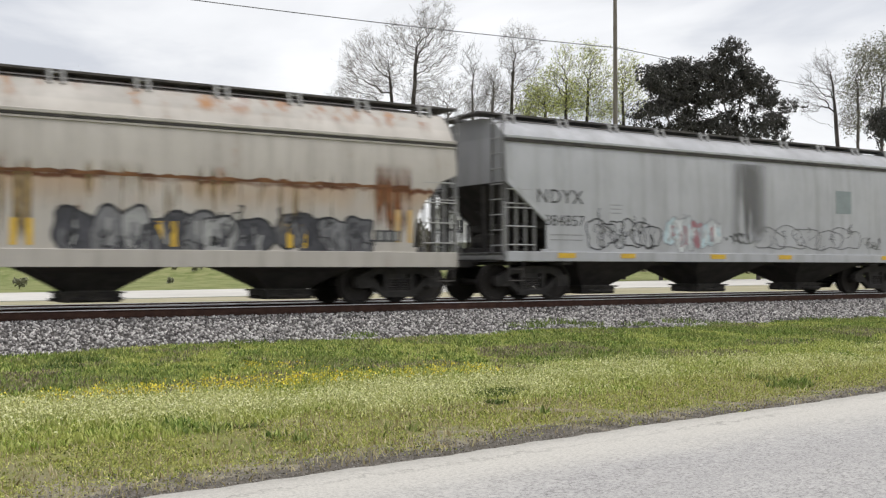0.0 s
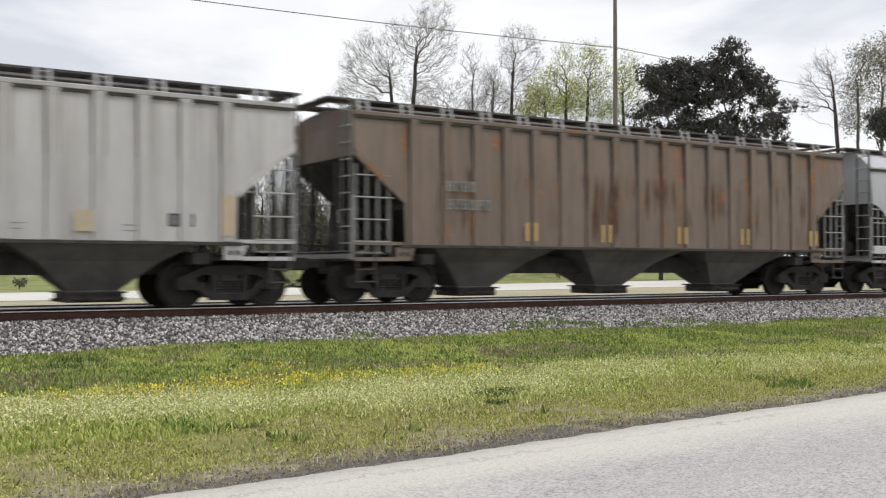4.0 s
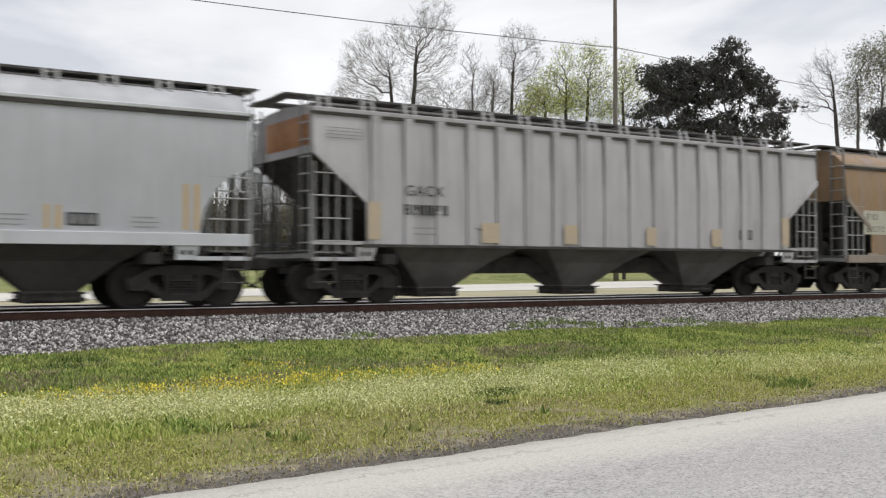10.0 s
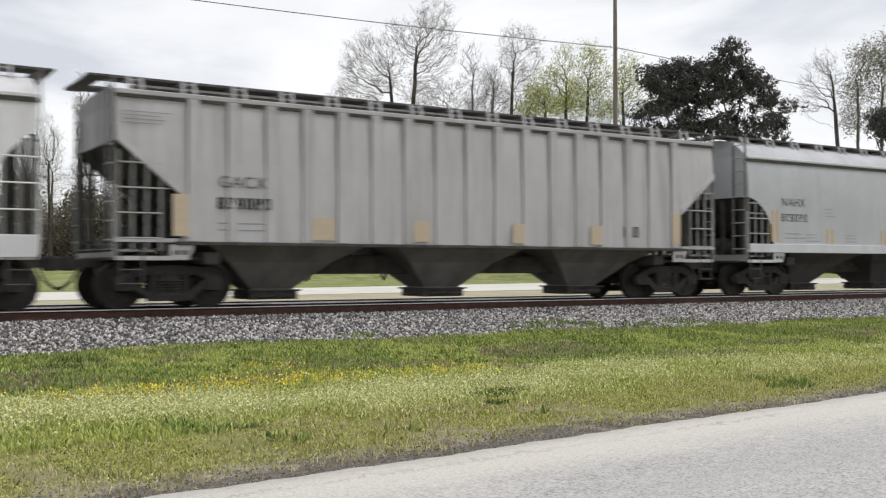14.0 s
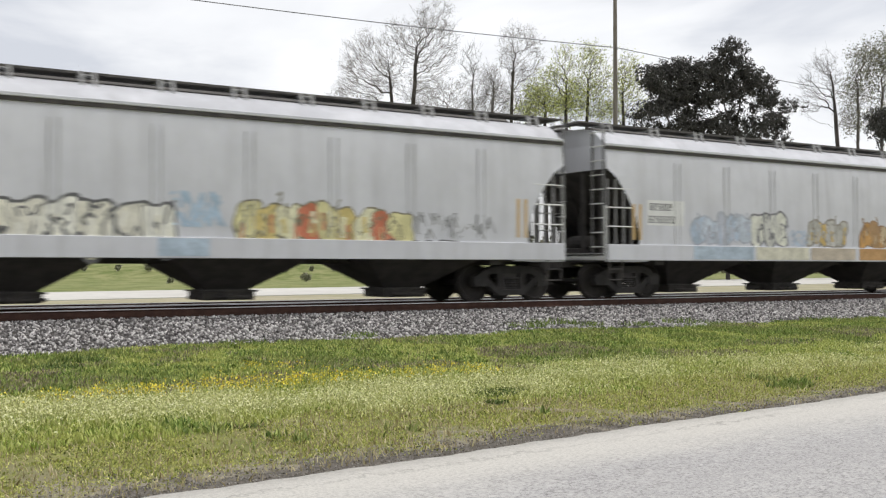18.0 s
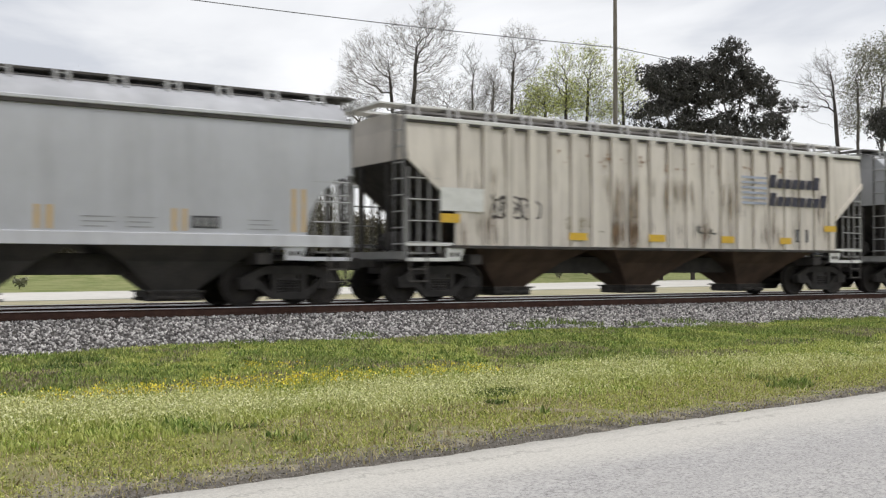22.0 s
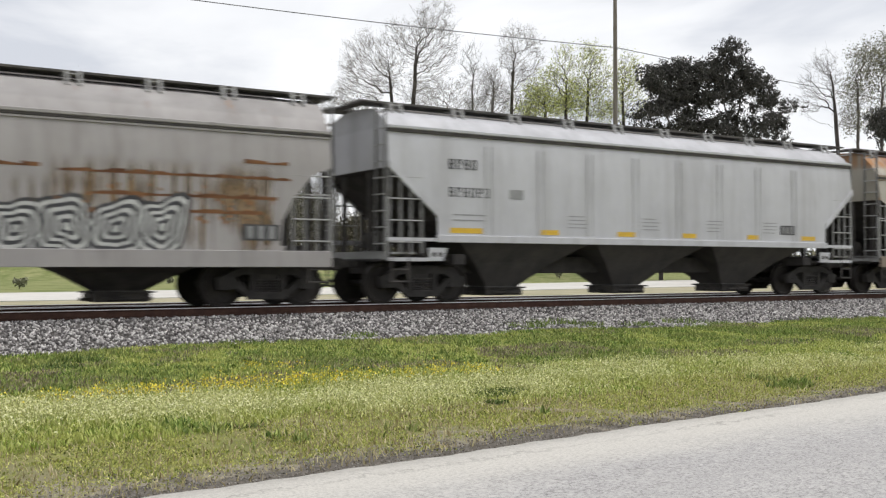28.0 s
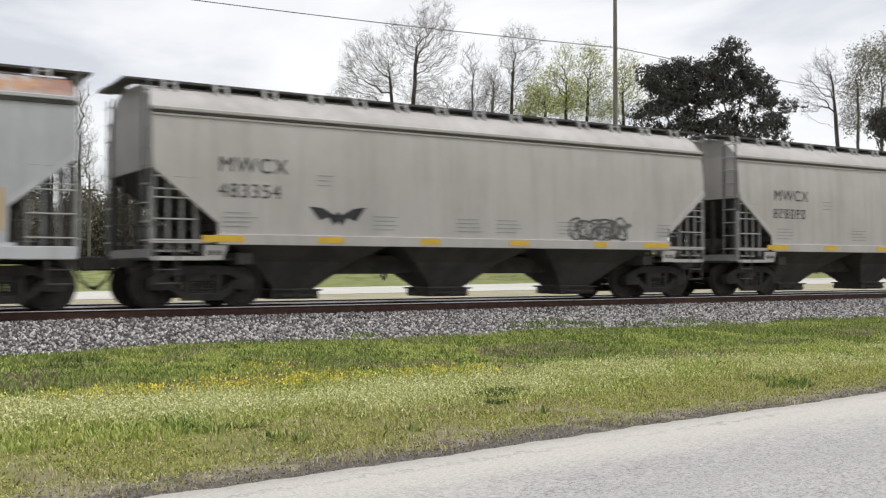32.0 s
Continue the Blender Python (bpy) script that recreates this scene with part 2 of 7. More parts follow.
def ground_material():
    m, n, l, s = material("verge_soil_and_turf", 0.95, 0.0, 0.1)
    v = coords(n, l)
    big = noise_node(n, l, v, 0.55, 5.0, 0.6)
    mid = noise_node(n, l, v, 3.0, 5.0, 0.65)
    fine = noise_node(n, l, v, 30.0, 4.0, 0.7)
    turf = mixed(n, l, ranged(n, l, mid, 0.3, 0.7), (0.15, 0.165, 0.05), (0.24, 0.235, 0.09))
    soil = mixed(n, l, ranged(n, l, fine, 0.3, 0.7), (0.20, 0.165, 0.12), (0.32, 0.28, 0.215))
    c = mixed(n, l, ranged(n, l, big, 0.52, 0.66), turf, soil)
    far = n.new("ShaderNodeSeparateXYZ")
    l.new(v, far.inputs[0])
    off = math_node(n, l, "SUBTRACT", math_node(n, l, "ADD", far.outputs[1], 14.96), math_node(n, l, "MULTIPLY", far.outputs[0], 0.102))
    strip = ranged(n, l, off, -4.6, -3.8)
    off = math_node(n, l, "ADD", off, math_node(n, l, "MULTIPLY", math_node(n, l, "SUBTRACT", mid, 0.5), 2.2))
    sand = mixed(n, l, ranged(n, l, fine, 0.3, 0.7), (0.19, 0.165, 0.125), (0.36, 0.325, 0.265))
    wet = mixed(n, l, ranged(n, l, fine, 0.3, 0.7), (0.075, 0.068, 0.060), (0.19, 0.172, 0.15))
    c = mixed(n, l, math_node(n, l, "MULTIPLY", strip, ranged(n, l, off, 0.55, 1.05, 0.9, 0.0)), c, sand)
    c = mixed(n, l, math_node(n, l, "MULTIPLY", strip, ranged(n, l, off, 0.28, 0.62, 0.95, 0.0)), c, wet)
    c = mixed(n, l, ranged(n, l, far.outputs[1], 8.0, 20.0), c, mixed(n, l, ranged(n, l, noise_node(n, l, v, 0.45, 6.0, 0.75), 0.35, 0.65), (0.13, 0.165, 0.05), (0.27, 0.27, 0.125)))
    l.new(c, s.inputs["Base Color"])
    bump(n, l, s, fine, 0.6, 0.03)
    return m


def steps(spans):
    out = []
    for a, b, d in spans:
        out += list(np.arange(a, b, d))
    return np.array(out + [spans[-1][1]])


def make_ground():
    xs = steps([(-3000, -400, 400), (-400, -40, 40), (-40, 60, 0.5), (60, 130, 2.5), (130, 400, 20), (400, 3200, 400)])
    ys = steps([(-3000, -100, 400), (-100, -24, 10), (-24, 6, 0.4), (6, 120, 2.5), (120, 300, 30), (300, 3000, 450)])
    gx, gy = np.meshgrid(xs, ys, indexing="ij")
    v = np.stack([gx, gy, ground_height(gx, gy)], -1).reshape(-1, 3)
    nx, ny = len(xs), len(ys)
    i = (np.arange(nx - 1)[:, None] * ny + np.arange(ny - 1)[None, :]).ravel()
    ob = link("ground", mesh_np("ground", v, np.stack([i, i + ny, i + ny + 1, i + 1], -1), True), ground_material())
    tagged(ob, "patchy turf and bare soil on flat ground", "ground", kind="structure")


def road_material():
    m, n, l, s = material("bleached_asphalt", 0.9, 0.0, 0.2)
    v = coords(n, l)
    big = noise_node(n, l, v, 0.35, 4.0, 0.6, (0.5, 2.0, 1.0))
    grit = noise_node(n, l, v, 42.0, 4.0, 0.8)
    mid = noise_node(n, l, v, 9.0, 4.0, 0.6)
    c = mixed(n, l, ranged(n, l, big, 0.3, 0.7), (0.46, 0.45, 0.435), (0.40, 0.39, 0.38))
    c = mixed(n, l, ranged(n, l, grit, 0.44, 0.60, 0.0, 0.62), c, (0.19, 0.18, 0.185))
    c = mixed(n, l, ranged(n, l, mid, 0.45, 0.75, 0.0, 0.30), c, (0.56, 0.54, 0.51))
    fleck = noise_node(n, l, v, 21.0, 4.0, 0.9)
    c = mixed(n, l, ranged(n, l, fleck, 0.55, 0.64, 0.0, 0.65), c, (0.19, 0.18, 0.175))
    c = mixed(n, l, ranged(n, l, fleck, 0.34, 0.42, 0.5, 0.0), c, (0.60, 0.59, 0.57))
    warp = n.new("ShaderNodeMapping")
    warp.inputs["Scale"].default_value = (0.55, 1.25, 1.0)
    l.new(v, warp.inputs["Vector"])
    wob = n.new("ShaderNodeTexNoise")
    wob.inputs["Scale"].default_value = 2.2
    l.new(v, wob.inputs["Vector"])
    add = n.new("ShaderNodeMix")
    add.data_type, add.blend_type = "RGBA", "LINEAR_LIGHT"
    add.inputs[0].default_value = 0.28
    l.new(warp.outputs[0], add.inputs[6])
    l.new(wob.outputs["Color"], add.inputs[7])
    vor = n.new("ShaderNodeTexVoronoi")
    vor.feature = "DISTANCE_TO_EDGE"
    vor.inputs["Scale"].default_value = 1.7
    l.new(add.outputs[2], vor.inputs["Vector"])
    crack = math_node(n, l, "MULTIPLY", ranged(n, l, vor.outputs["Distance"], 0.0, 0.018, 1.0, 0.0), ranged(n, l, mid, 0.40, 0.56))
    c = mixed(n, l, math_node(n, l, "MULTIPLY", crack, 0.42), c, (0.11, 0.105, 0.10))
    sep = n.new("ShaderNodeSeparateXYZ")
    l.new(v, sep.inputs[0])
    inward = math_node(n, l, "SUBTRACT", math_node(n, l, "MULTIPLY", sep.outputs[0], 0.102), math_node(n, l, "ADD", sep.outputs[1], 14.96))
    wav = math_node(n, l, "ADD", inward, math_node(n, l, "MULTIPLY", math_node(n, l, "SUBTRACT", big, 0.5), 1.6))
    c = mixed(n, l, ranged(n, l, wav, 0.35, 1.5, 0.70, 0.0), c, mixed(n, l, ranged(n, l, grit, 0.4, 0.8), (0.58, 0.555, 0.50), (0.40, 0.38, 0.345)))
    seam = math_node(n, l, "ABSOLUTE", math_node(n, l, "SUBTRACT", math_node(n, l, "ADD", inward, math_node(n, l, "MULTIPLY", mid, 0.5)), 0.62))
    c = mixed(n, l, math_node(n, l, "MULTIPLY", ranged(n, l, seam, 0.0, 0.04, 0.5, 0.0), ranged(n, l, big, 0.35, 0.55)), c, (0.15, 0.14, 0.125))
    l.new(c, s.inputs["Base Color"])
    bump(n, l, s, grit, 0.35, 0.01)
    return m


def make_road():
    xs = steps([(-400, -20, 20), (-20, 60, 0.06), (60, 400, 20)])
    far = road_edge(xs)
    rows = [np.stack([xs, far + d, np.full_like(xs, z)], -1) for d, z in ((0.0, GROUND - 0.05), (-0.02, GROUND + 0.035), (-0.35, GROUND + 0.05), (-2.6, GROUND + 0.085), (-5.1, GROUND + 0.05), (-5.2, GROUND - 0.05))]
    v = np.concatenate(rows)
    k = len(xs)
    f = []
    for r in range(len(rows) - 1):
        i = np.arange(k - 1) + r * k
        f.append(np.stack([i, i + k, i + k + 1, i + 1], -1))
    ob = link("road", mesh_np("road", v, np.concatenate(f)[:, ::-1]), road_material())
    tagged(ob, "sun-bleached cracked asphalt road with a crumbling edge", "road", kind="structure")


def lumps(name, pts, size_lo, size_hi, mat, seed, flat=0.7):
    """Many broken stones in one mesh."""
    rng = np.random.default_rng(seed)
    t = (1 + 5 ** 0.5) / 2
    base = np.array([(-1, t, 0), (1, t, 0), (-1, -t, 0), (1, -t, 0), (0, -1, t), (0, 1, t), (0, -1, -t), (0, 1, -t), (t, 0, -1), (t, 0, 1), (-t, 0, -1), (-t, 0, 1)]) / 1.9
    tri = np.array([(0, 11, 5), (0, 5, 1), (0, 1, 7), (0, 7, 10), (0, 10, 11), (1, 5, 9), (5, 11, 4), (11, 10, 2), (10, 7, 6), (7, 1, 8), (3, 9, 4), (3, 4, 2), (3, 2, 6), (3, 6, 8), (3, 8, 9), (4, 9, 5), (2, 4, 11), (6, 2, 10), (8, 6, 7), (9, 8, 1)])
    n = len(pts)
    q = rng.normal(size=(n, 4))
    q /= np.linalg.norm(q, axis=1)[:, None]
    w, x, y, z = q.T
    rot = np.stack([1 - 2 * (y * y + z * z), 2 * (x * y - z * w), 2 * (x * z + y * w), 2 * (x * y + z * w), 1 - 2 * (x * x + z * z), 2 * (y * z - x * w), 2 * (x * z - y * w), 2 * (y * z + x * w), 1 - 2 * (x * x + y * y)], -1).reshape(n, 3, 3)
    shape = base[None] * rng.uniform(0.65, 1.25, (n, 12, 1)) * rng.uniform(0.6, 1.2, (n, 1, 3))
    shape = np.einsum("nij,nkj->nki", rot, shape) * (rng.uniform(size_lo, size_hi, n) / 2)[:, None, None]
    shape[:, :, 2] *= flat + 0.3
    v = (shape + pts[:, None, :]).reshape(-1, 3)
    f = (tri[None] + (np.arange(n) * 12)[:, None, None]).reshape(-1, 3)
    return link(name, mesh_np(name, v, f), mat)


def bed_height(y):
    """The ballast bank across the track."""
    return np.interp(np.abs(y), [0, 1.45, 1.75, 3.75], [-0.19, -0.19, -0.25, GROUND + 0.01])


def make_railway():
    stone = island_tones("crushed_granite", [(0.0, (0.06, 0.055, 0.055)), (0.3, (0.19, 0.178, 0.174)), (0.7, (0.44, 0.42, 0.405)), (1.0, (0.70, 0.675, 0.655))], 0.85, 0.25, 0.5, None)
    bedm = two_tone("packed_ballast", (0.10, 0.092, 0.086), (0.055, 0.05, 0.047), 1.5, 24.0, 0.9, relief=0.8, dist=0.05)
    bm = bmesh.new()
    ys = [(-3.9, GROUND - 0.2), (-3.75, GROUND + 0.01), (-1.75, -0.25), (-1.45, -0.19), (1.45, -0.19), (2.05, -0.26), (TRACK_GAP - 1.45, -0.27), (TRACK_GAP + 1.45, -0.27), (TRACK_GAP + 1.75, -0.33), (TRACK_GAP + 3.2, FIELD - 0.05), (TRACK_GAP + 3.4, GROUND - 0.3)]
    prism(bm, ys, "x", -620, 660)
    bed = part("ballast_bed", bm, bedm, None)
    tagged(bed, "long low bank of grey crushed stone under the rails", "ballast", kind="structure")
    rng = np.random.default_rng(4)
    n = 48000
    y = -rng.uniform(1.0, 4.2, n)
    x = rng.uniform(-1.0, 40.0, n)
    keep = (y > -3.80 - 0.25 * np.sin(x * 0.8) - 0.16 * np.sin(x * 2.3) + rng.normal(0, 0.10, n))
    x, y = x[keep], y[keep]
    z = bed_height(y) + rng.uniform(-0.02, 0.025, len(x))
    tagged(lumps("ballast_stones", np.stack([x, y, z], -1), 0.034, 0.076, stone, 5), "loose grey and white crushed stone beside the rails", "ballast", kind="stuff")
    n = 5000
    x, y = rng.uniform(0, 46, n), rng.uniform(0.9, 2.4, n)
    tagged(lumps("ballast_stones", np.stack([x, y, bed_height(y) - 0.02], -1), 0.04, 0.08, stone, 6), "loose grey crushed stone behind the rails", "ballast", kind="stuff")
    section = [(-0.075, -0.17), (0.075, -0.17), (0.075, -0.155), (0.015, -0.135), (0.012, -0.045), (0.034, -0.030), (0.034, -0.004), (-0.034, -0.004), (-0.034, -0.030), (-0.012, -0.045), (-0.015, -0.135), (-0.075, -0.155)]
    bm = bmesh.new()
    box(bm, -0.115, 0.115, -1.28, 1.28, -0.33, -0.172, 0.012)
    tie = bpy.data.meshes.new("sleeper")
    bm.to_mesh(tie)
    bm.free()
    tie.materials.append(TIE_WOOD)
    rnd = random.Random(8)
    for mid in (0.0, TRACK_GAP):
        track = tagged(new("railway_track"), "straight railway track with rusty rails on wooden sleepers", "railway track", kind="structure")
        track.location = (0, mid, -0.08 if mid else 0.0)
        for yc in (-0.752, 0.752):
            bm = bmesh.new()
            prism(bm, [(u + yc, w) for u, w in section], "x", -620, 660)
            rail = part("rail", bm, RAIL_SIDE, track, "rust-brown steel rail with a polished top")
            bm = bmesh.new()
            prism(bm, [(yc - 0.038, -0.016), (yc + 0.038, -0.016), (yc + 0.036, -0.004), (yc + 0.026, 0.0), (yc - 0.026, 0.0), (yc - 0.036, -0.004)], "x", -620, 660)
            part("rail_head", bm, RAIL_HEAD, rail, "polished running surface")
        for i in range(150):
            o = link("sleeper", tie, None, track)
            o.matrix_basis = pose(-8 + i * 0.5 + rnd.uniform(-0.02, 0.02), rnd.uniform(-0.04, 0.04), rnd.uniform(-0.004, 0.0), 0, 0, rnd.uniform(-0.7, 0.7))
        rows = [(-600 + i * 0.5) for i in range(1180)] + [(67 + i * 0.5) for i in range(1170)]
        c = np.array([(sx, sy, sz) for sx in (-0.115, 0.115) for sy in (-1.28, 1.28) for sz in (-0.33, -0.172)])
        q = np.array(((0, 1, 3, 2), (4, 6, 7, 5), (0, 4, 5, 1), (2, 3, 7, 6), (0, 2, 6, 4), (1, 5, 7, 3)))
        v = (c[None] + np.array([(r, 0, 0) for r in rows])[:, None]).reshape(-1, 3)
        f = (q[None] + (np.arange(len(rows)) * 8)[:, None, None]).reshape(-1, 4)
        tagged(link("distant_sleepers", mesh_np("distant_sleepers", v, f), TIE_WOOD, track), kind="stuff")


# ---- grass and flowers of the verge ----
def verge_points(rng, n, y0, y1, pad=1.5):
    """Random places on the verge, y counted from the camera's side."""
    y = rng.uniform(y0, y1, n)
    d = y - EYE.y
    x = rng.uniform(0, 1, n) * (1.55 * d + pad - (0.08 * d - pad)) + 0.08 * d - pad
    return x, y


def blades(name, x, y, h_lo, h_hi, w, mat, seed, lean=0.45, lift=0.0, z=None):
    rng = np.random.default_rng(seed)
    n = len(x)
    h = rng.uniform(h_lo, h_hi, n)
    a = rng.uniform(0, math.tau, n)
    ww = w * rng.uniform(0.6, 1.4, n)
    b = np.stack([x, y, (ground_height(x, y) if z is None else z) + lift - 0.01], -1)
    side = np.stack([np.cos(a), np.sin(a), np.zeros(n)], -1) * ww[:, None]
    ln = rng.uniform(0, lean, n) * h
    a2 = rng.uniform(0, math.tau, n)
    h = h / np.sqrt(1 + (ln / h) ** 2 * 0.6)
    off = np.stack([np.cos(a2) * ln, np.sin(a2) * ln, h], -1)
    mid = b + off * np.array([0.35, 0.35, 0.6])
    v = np.stack([b - side, b + side, mid + side * 0.8, mid - side * 0.8, b + off], 1).reshape(-1, 3)
    i = np.arange(n) * 5
    f = np.concatenate([np.stack([i, i + 1, i + 2], -1), np.stack([i, i + 2, i + 3], -1), np.stack([i + 3, i + 2, i + 4], -1)])
    return link(name, mesh_np(name, v, f), mat)


def value_noise(x, y, scale, seed):
    r = np.random.default_rng(seed)
    out = np.zeros_like(x)
    for k in range(7):
        a, p = r.uniform(0, math.tau), r.uniform(0, math.tau)
        fr = scale * r.uniform(0.5, 2.4)
        out += np.sin((x * math.cos(a) + y * math.sin(a)) * fr + p)
    return out / 7 ** 0.5


def petals(name, pts, lo, hi, mat, seed):
    """Tiny flat flower heads or seeds, one leaf-shaped face each."""
    v, f = leaf_quads(np.random.default_rng(seed), pts, 1, 0.0, lo, hi)
    return link(name, mesh_np(name, v, f), mat)


def verge_toe(x):
    """Where the turf meets the ballast."""
    return -3.85 - 0.30 * np.sin(x * 0.8) - 0.16 * np.sin(x * 2.3) + 0.9 * np.exp(-((x - 13.8) / 1.5) ** 2) + 0.5 * np.exp(-((x - 18.0) / 1.8) ** 2)


def make_verge():
    rng = np.random.default_rng(11)
    green = island_tones("spring_grass", [(0.0, (0.06, 0.11, 0.02)), (0.3, (0.24, 0.33, 0.06)), (0.7, (0.48, 0.54, 0.15)), (1.0, (0.76, 0.73, 0.34))], 0.75, 0.2, 2.0, (0.46, 0.48, 0.14))
    low = island_tones("yellowing_grass", [(0.0, (0.06, 0.085, 0.015)), (0.3, (0.24, 0.29, 0.055)), (0.7, (0.46, 0.48, 0.125)), (1.0, (0.70, 0.66, 0.25))], 0.75, 0.2, 2.2, (0.44, 0.45, 0.135))
    dry = island_tones("dry_grass", [(0.0, (0.25, 0.20, 0.10)), (0.5, (0.42, 0.36, 0.20)), (1.0, (0.55, 0.49, 0.30))], 0.8, 0.2)
    seed = island_tones("pale_seed_heads", [(0.0, (0.46, 0.48, 0.18)), (0.5, (0.64, 0.64, 0.32)), (1.0, (0.80, 0.79, 0.50))], 0.8, 0.2)
    pale = island_tones("pale_weed_stalks", [(0.0, (0.30, 0.34, 0.10)), (0.5, (0.55, 0.57, 0.23)), (1.0, (0.74, 0.72, 0.37))], 0.8, 0.2)
    purple = island_tones("purple_deadnettle", [(0.0, (0.13, 0.11, 0.08)), (0.5, (0.29, 0.235, 0.18)), (0.75, (0.30, 0.33, 0.11)), (1.0, (0.46, 0.40, 0.28))], 0.8, 0.2)
    x, y = verge_points(rng, 600000, -15.2, -3.4)
    edge = y - road_edge(x)
    toe = verge_toe(x)
    bare = value_noise(x, y, 2.2, 3) + 0.6 * value_noise(x, y, 6.0, 7)
    thick = np.clip((edge - 0.34 + 0.24 * value_noise(x, y, 4.0, 2)) / 0.5, 0.0, 1.0)
    thick *= np.clip(1.0 - np.clip((bare - 0.45) * 1.6, 0, 1) * np.clip(1.15 - edge / 3.2, 0.0, 0.9), 0.03, 1) * (0.80 + 0.22 * value_noise(x, y, 9.0, 8))
    keep = (edge > 0.12) & (y < toe + rng.normal(0, 0.10, len(x))) & (rng.uniform(0, 1, len(x)) < thick)
    x, y, edge = x[keep], y[keep], edge[keep]
    short = edge < 2.2 + 0.5 * value_noise(x, y, 1.1, 6)
    tall = (value_noise(x, y, 0.8, 5) > 0.1) & ~short
    rest = ~short & ~tall
    tagged(blades("grass", x[short], y[short], 0.010, 0.038, 0.007, low, 10, 1.8), "short yellow-green grass beside the road", "grass", kind="stuff")
    tagged(blades("grass", x[rest], y[rest], 0.02, 0.06, 0.007, green, 12, 1.3), "short green spring grass on the verge", "grass", kind="stuff")
    tagged(blades("grass", x[tall], y[tall], 0.025, 0.08, 0.007, green, 13, 1.0), "taller tufts of green grass on the verge", "grass", kind="stuff")
    x, y = verge_points(rng, 260000, -15.0, -11.6)
    edge = y - road_edge(x)
    bare = value_noise(x, y, 2.2, 3) + 0.6 * value_noise(x, y, 6.0, 7)
    keep = (edge > 0.25) & (rng.uniform(0, 1, len(x)) < np.clip((edge - 0.30) / 0.5, 0, 1) * np.clip(1.1 - np.clip((bare - 0.3) * 1.4, 0, 1), 0.1, 1))
    tagged(blades("grass", x[keep], y[keep], 0.008, 0.030, 0.005, low, 55, 2.0), "close mat of short yellow-green grass near the road", "grass", kind="stuff")
    x, y = verge_points(rng, 90000, -15.2, -3.9)
    edge = y - road_edge(x)
    keep = (edge > 0.15) & (y < -3.9) & (rng.uniform(0, 1, len(x)) < 0.16 + 0.45 * np.exp(-((edge - 1.0) / 0.9) ** 2) + 0.25 * value_noise(x, y, 1.2, 9))
    tagged(blades("dry_grass", x[keep], y[keep], 0.02, 0.08, 0.005, dry, 14, 1.0), "straw-coloured dead grass near the road edge", "dry grass", kind="stuff")
    # darker clumps of clover and coarse grass, thickest between the flowers and the ballast
    x, y = verge_points(rng, 300000, -13.6, -3.7)
    lump = 0.6 * value_noise(x, y, 1.4, 51) + 0.7 * value_noise(x, y, 4.5, 52) + 0.5 * value_noise(x, y, 11.0, 53)
    keep = (lump > 1.45 - 1.45 * np.clip((y + 9.9) / 1.2, 0, 1)) & (y < verge_toe(x) - 0.05) & (y - road_edge(x) > 0.9) & (rng.uniform(0, 1, len(x)) < 0.6)
    deep = island_tones("dark_clover", [(0.0, (0.05, 0.10, 0.02)), (0.6, (0.20, 0.29, 0.065)), (1.0, (0.42, 0.49, 0.14))], 0.75, 0.2, 1.6, (0.26, 0.28, 0.10))
    tagged(blades("clover", x[keep], y[keep], 0.03, 0.12, 0.010, deep, 54, 1.1), "dark green clumps of clover and coarse grass", "clover", kind="stuff")
    # mauve-brown patches of low weeds above the flower row
    x, y = verge_points(rng, 240000, -9.9, -4.3)
    lump = value_noise(x, y * 2.0, 0.9, 17) + 0.5 * value_noise(x, y, 5.0, 19) + 0.5 * np.exp(-((y + 8.4) / 0.8) ** 2)
    keep = (lump > 0.28 + 0.55 * np.clip((x - 7.0) / 3.0, 0, 1)) & (rng.uniform(0, 1, len(x)) < 0.42)
    tagged(blades("deadnettle", x[keep], y[keep], 0.03, 0.10, 0.009, purple, 18, 1.0), "dull purple-brown patches of low weeds", "weeds", kind="stuff")
    # pale flowering weeds in a band along the middle of the verge
    x, y = verge_points(rng, 460000, -13.2, -9.4)
    mid = -11.0 + 0.25 * np.sin(x * 0.9) + 0.15 * value_noise(x, y, 1.0, 22)
    dens = np.exp(-np.abs((y - mid) / 0.95) ** 3) * np.clip(0.62 + 0.34 * value_noise(x, y, 1.6, 21) + 0.30 * value_noise(x, y, 5.0, 23), 0.10, 1) * np.clip(1.4 - x / 11, 0.16, 1) * np.clip(0.62 + 0.16 * x, 0.55, 1)
    keep = rng.uniform(0, 1, len(x)) < dens
    x, y = x[keep], y[keep]
    tagged(blades("weed_stalks", x[::2], y[::2], 0.02, 0.10, 0.006, pale, 15, 1.0), "thin pale green stalks of flowering weeds", "weeds", kind="stuff")
    x, y = x[::2], y[::2]
    hz = ground_height(x, y) + rng.uniform(0.03, 0.13, len(x))
    tagged(petals("seed_heads", np.stack([x, y, hz], -1), 0.006, 0.015, seed, 16), "cream seed heads of low weeds", "weeds", kind="stuff")
    # yellow flowers in a ragged row
    gold = island_tones("buttercup_petals", [(0.0, (0.74, 0.56, 0.03)), (1.0, (0.90, 0.78, 0.12))], 0.6, 0.2)
    n = 560
    fx = np.concatenate([rng.uniform(-1.0, 7.4, n), rng.normal(4.9, 0.28, 26), rng.normal(8.8, 0.12, 4)])
    fy = np.concatenate([-10.12 + rng.normal(0, 1, n) * np.where(rng.uniform(0, 1, n) < 0.9, 0.20, 0.45), rng.normal(-8.65, 0.16, 26), rng.normal(-10.75, 0.1, 4)])
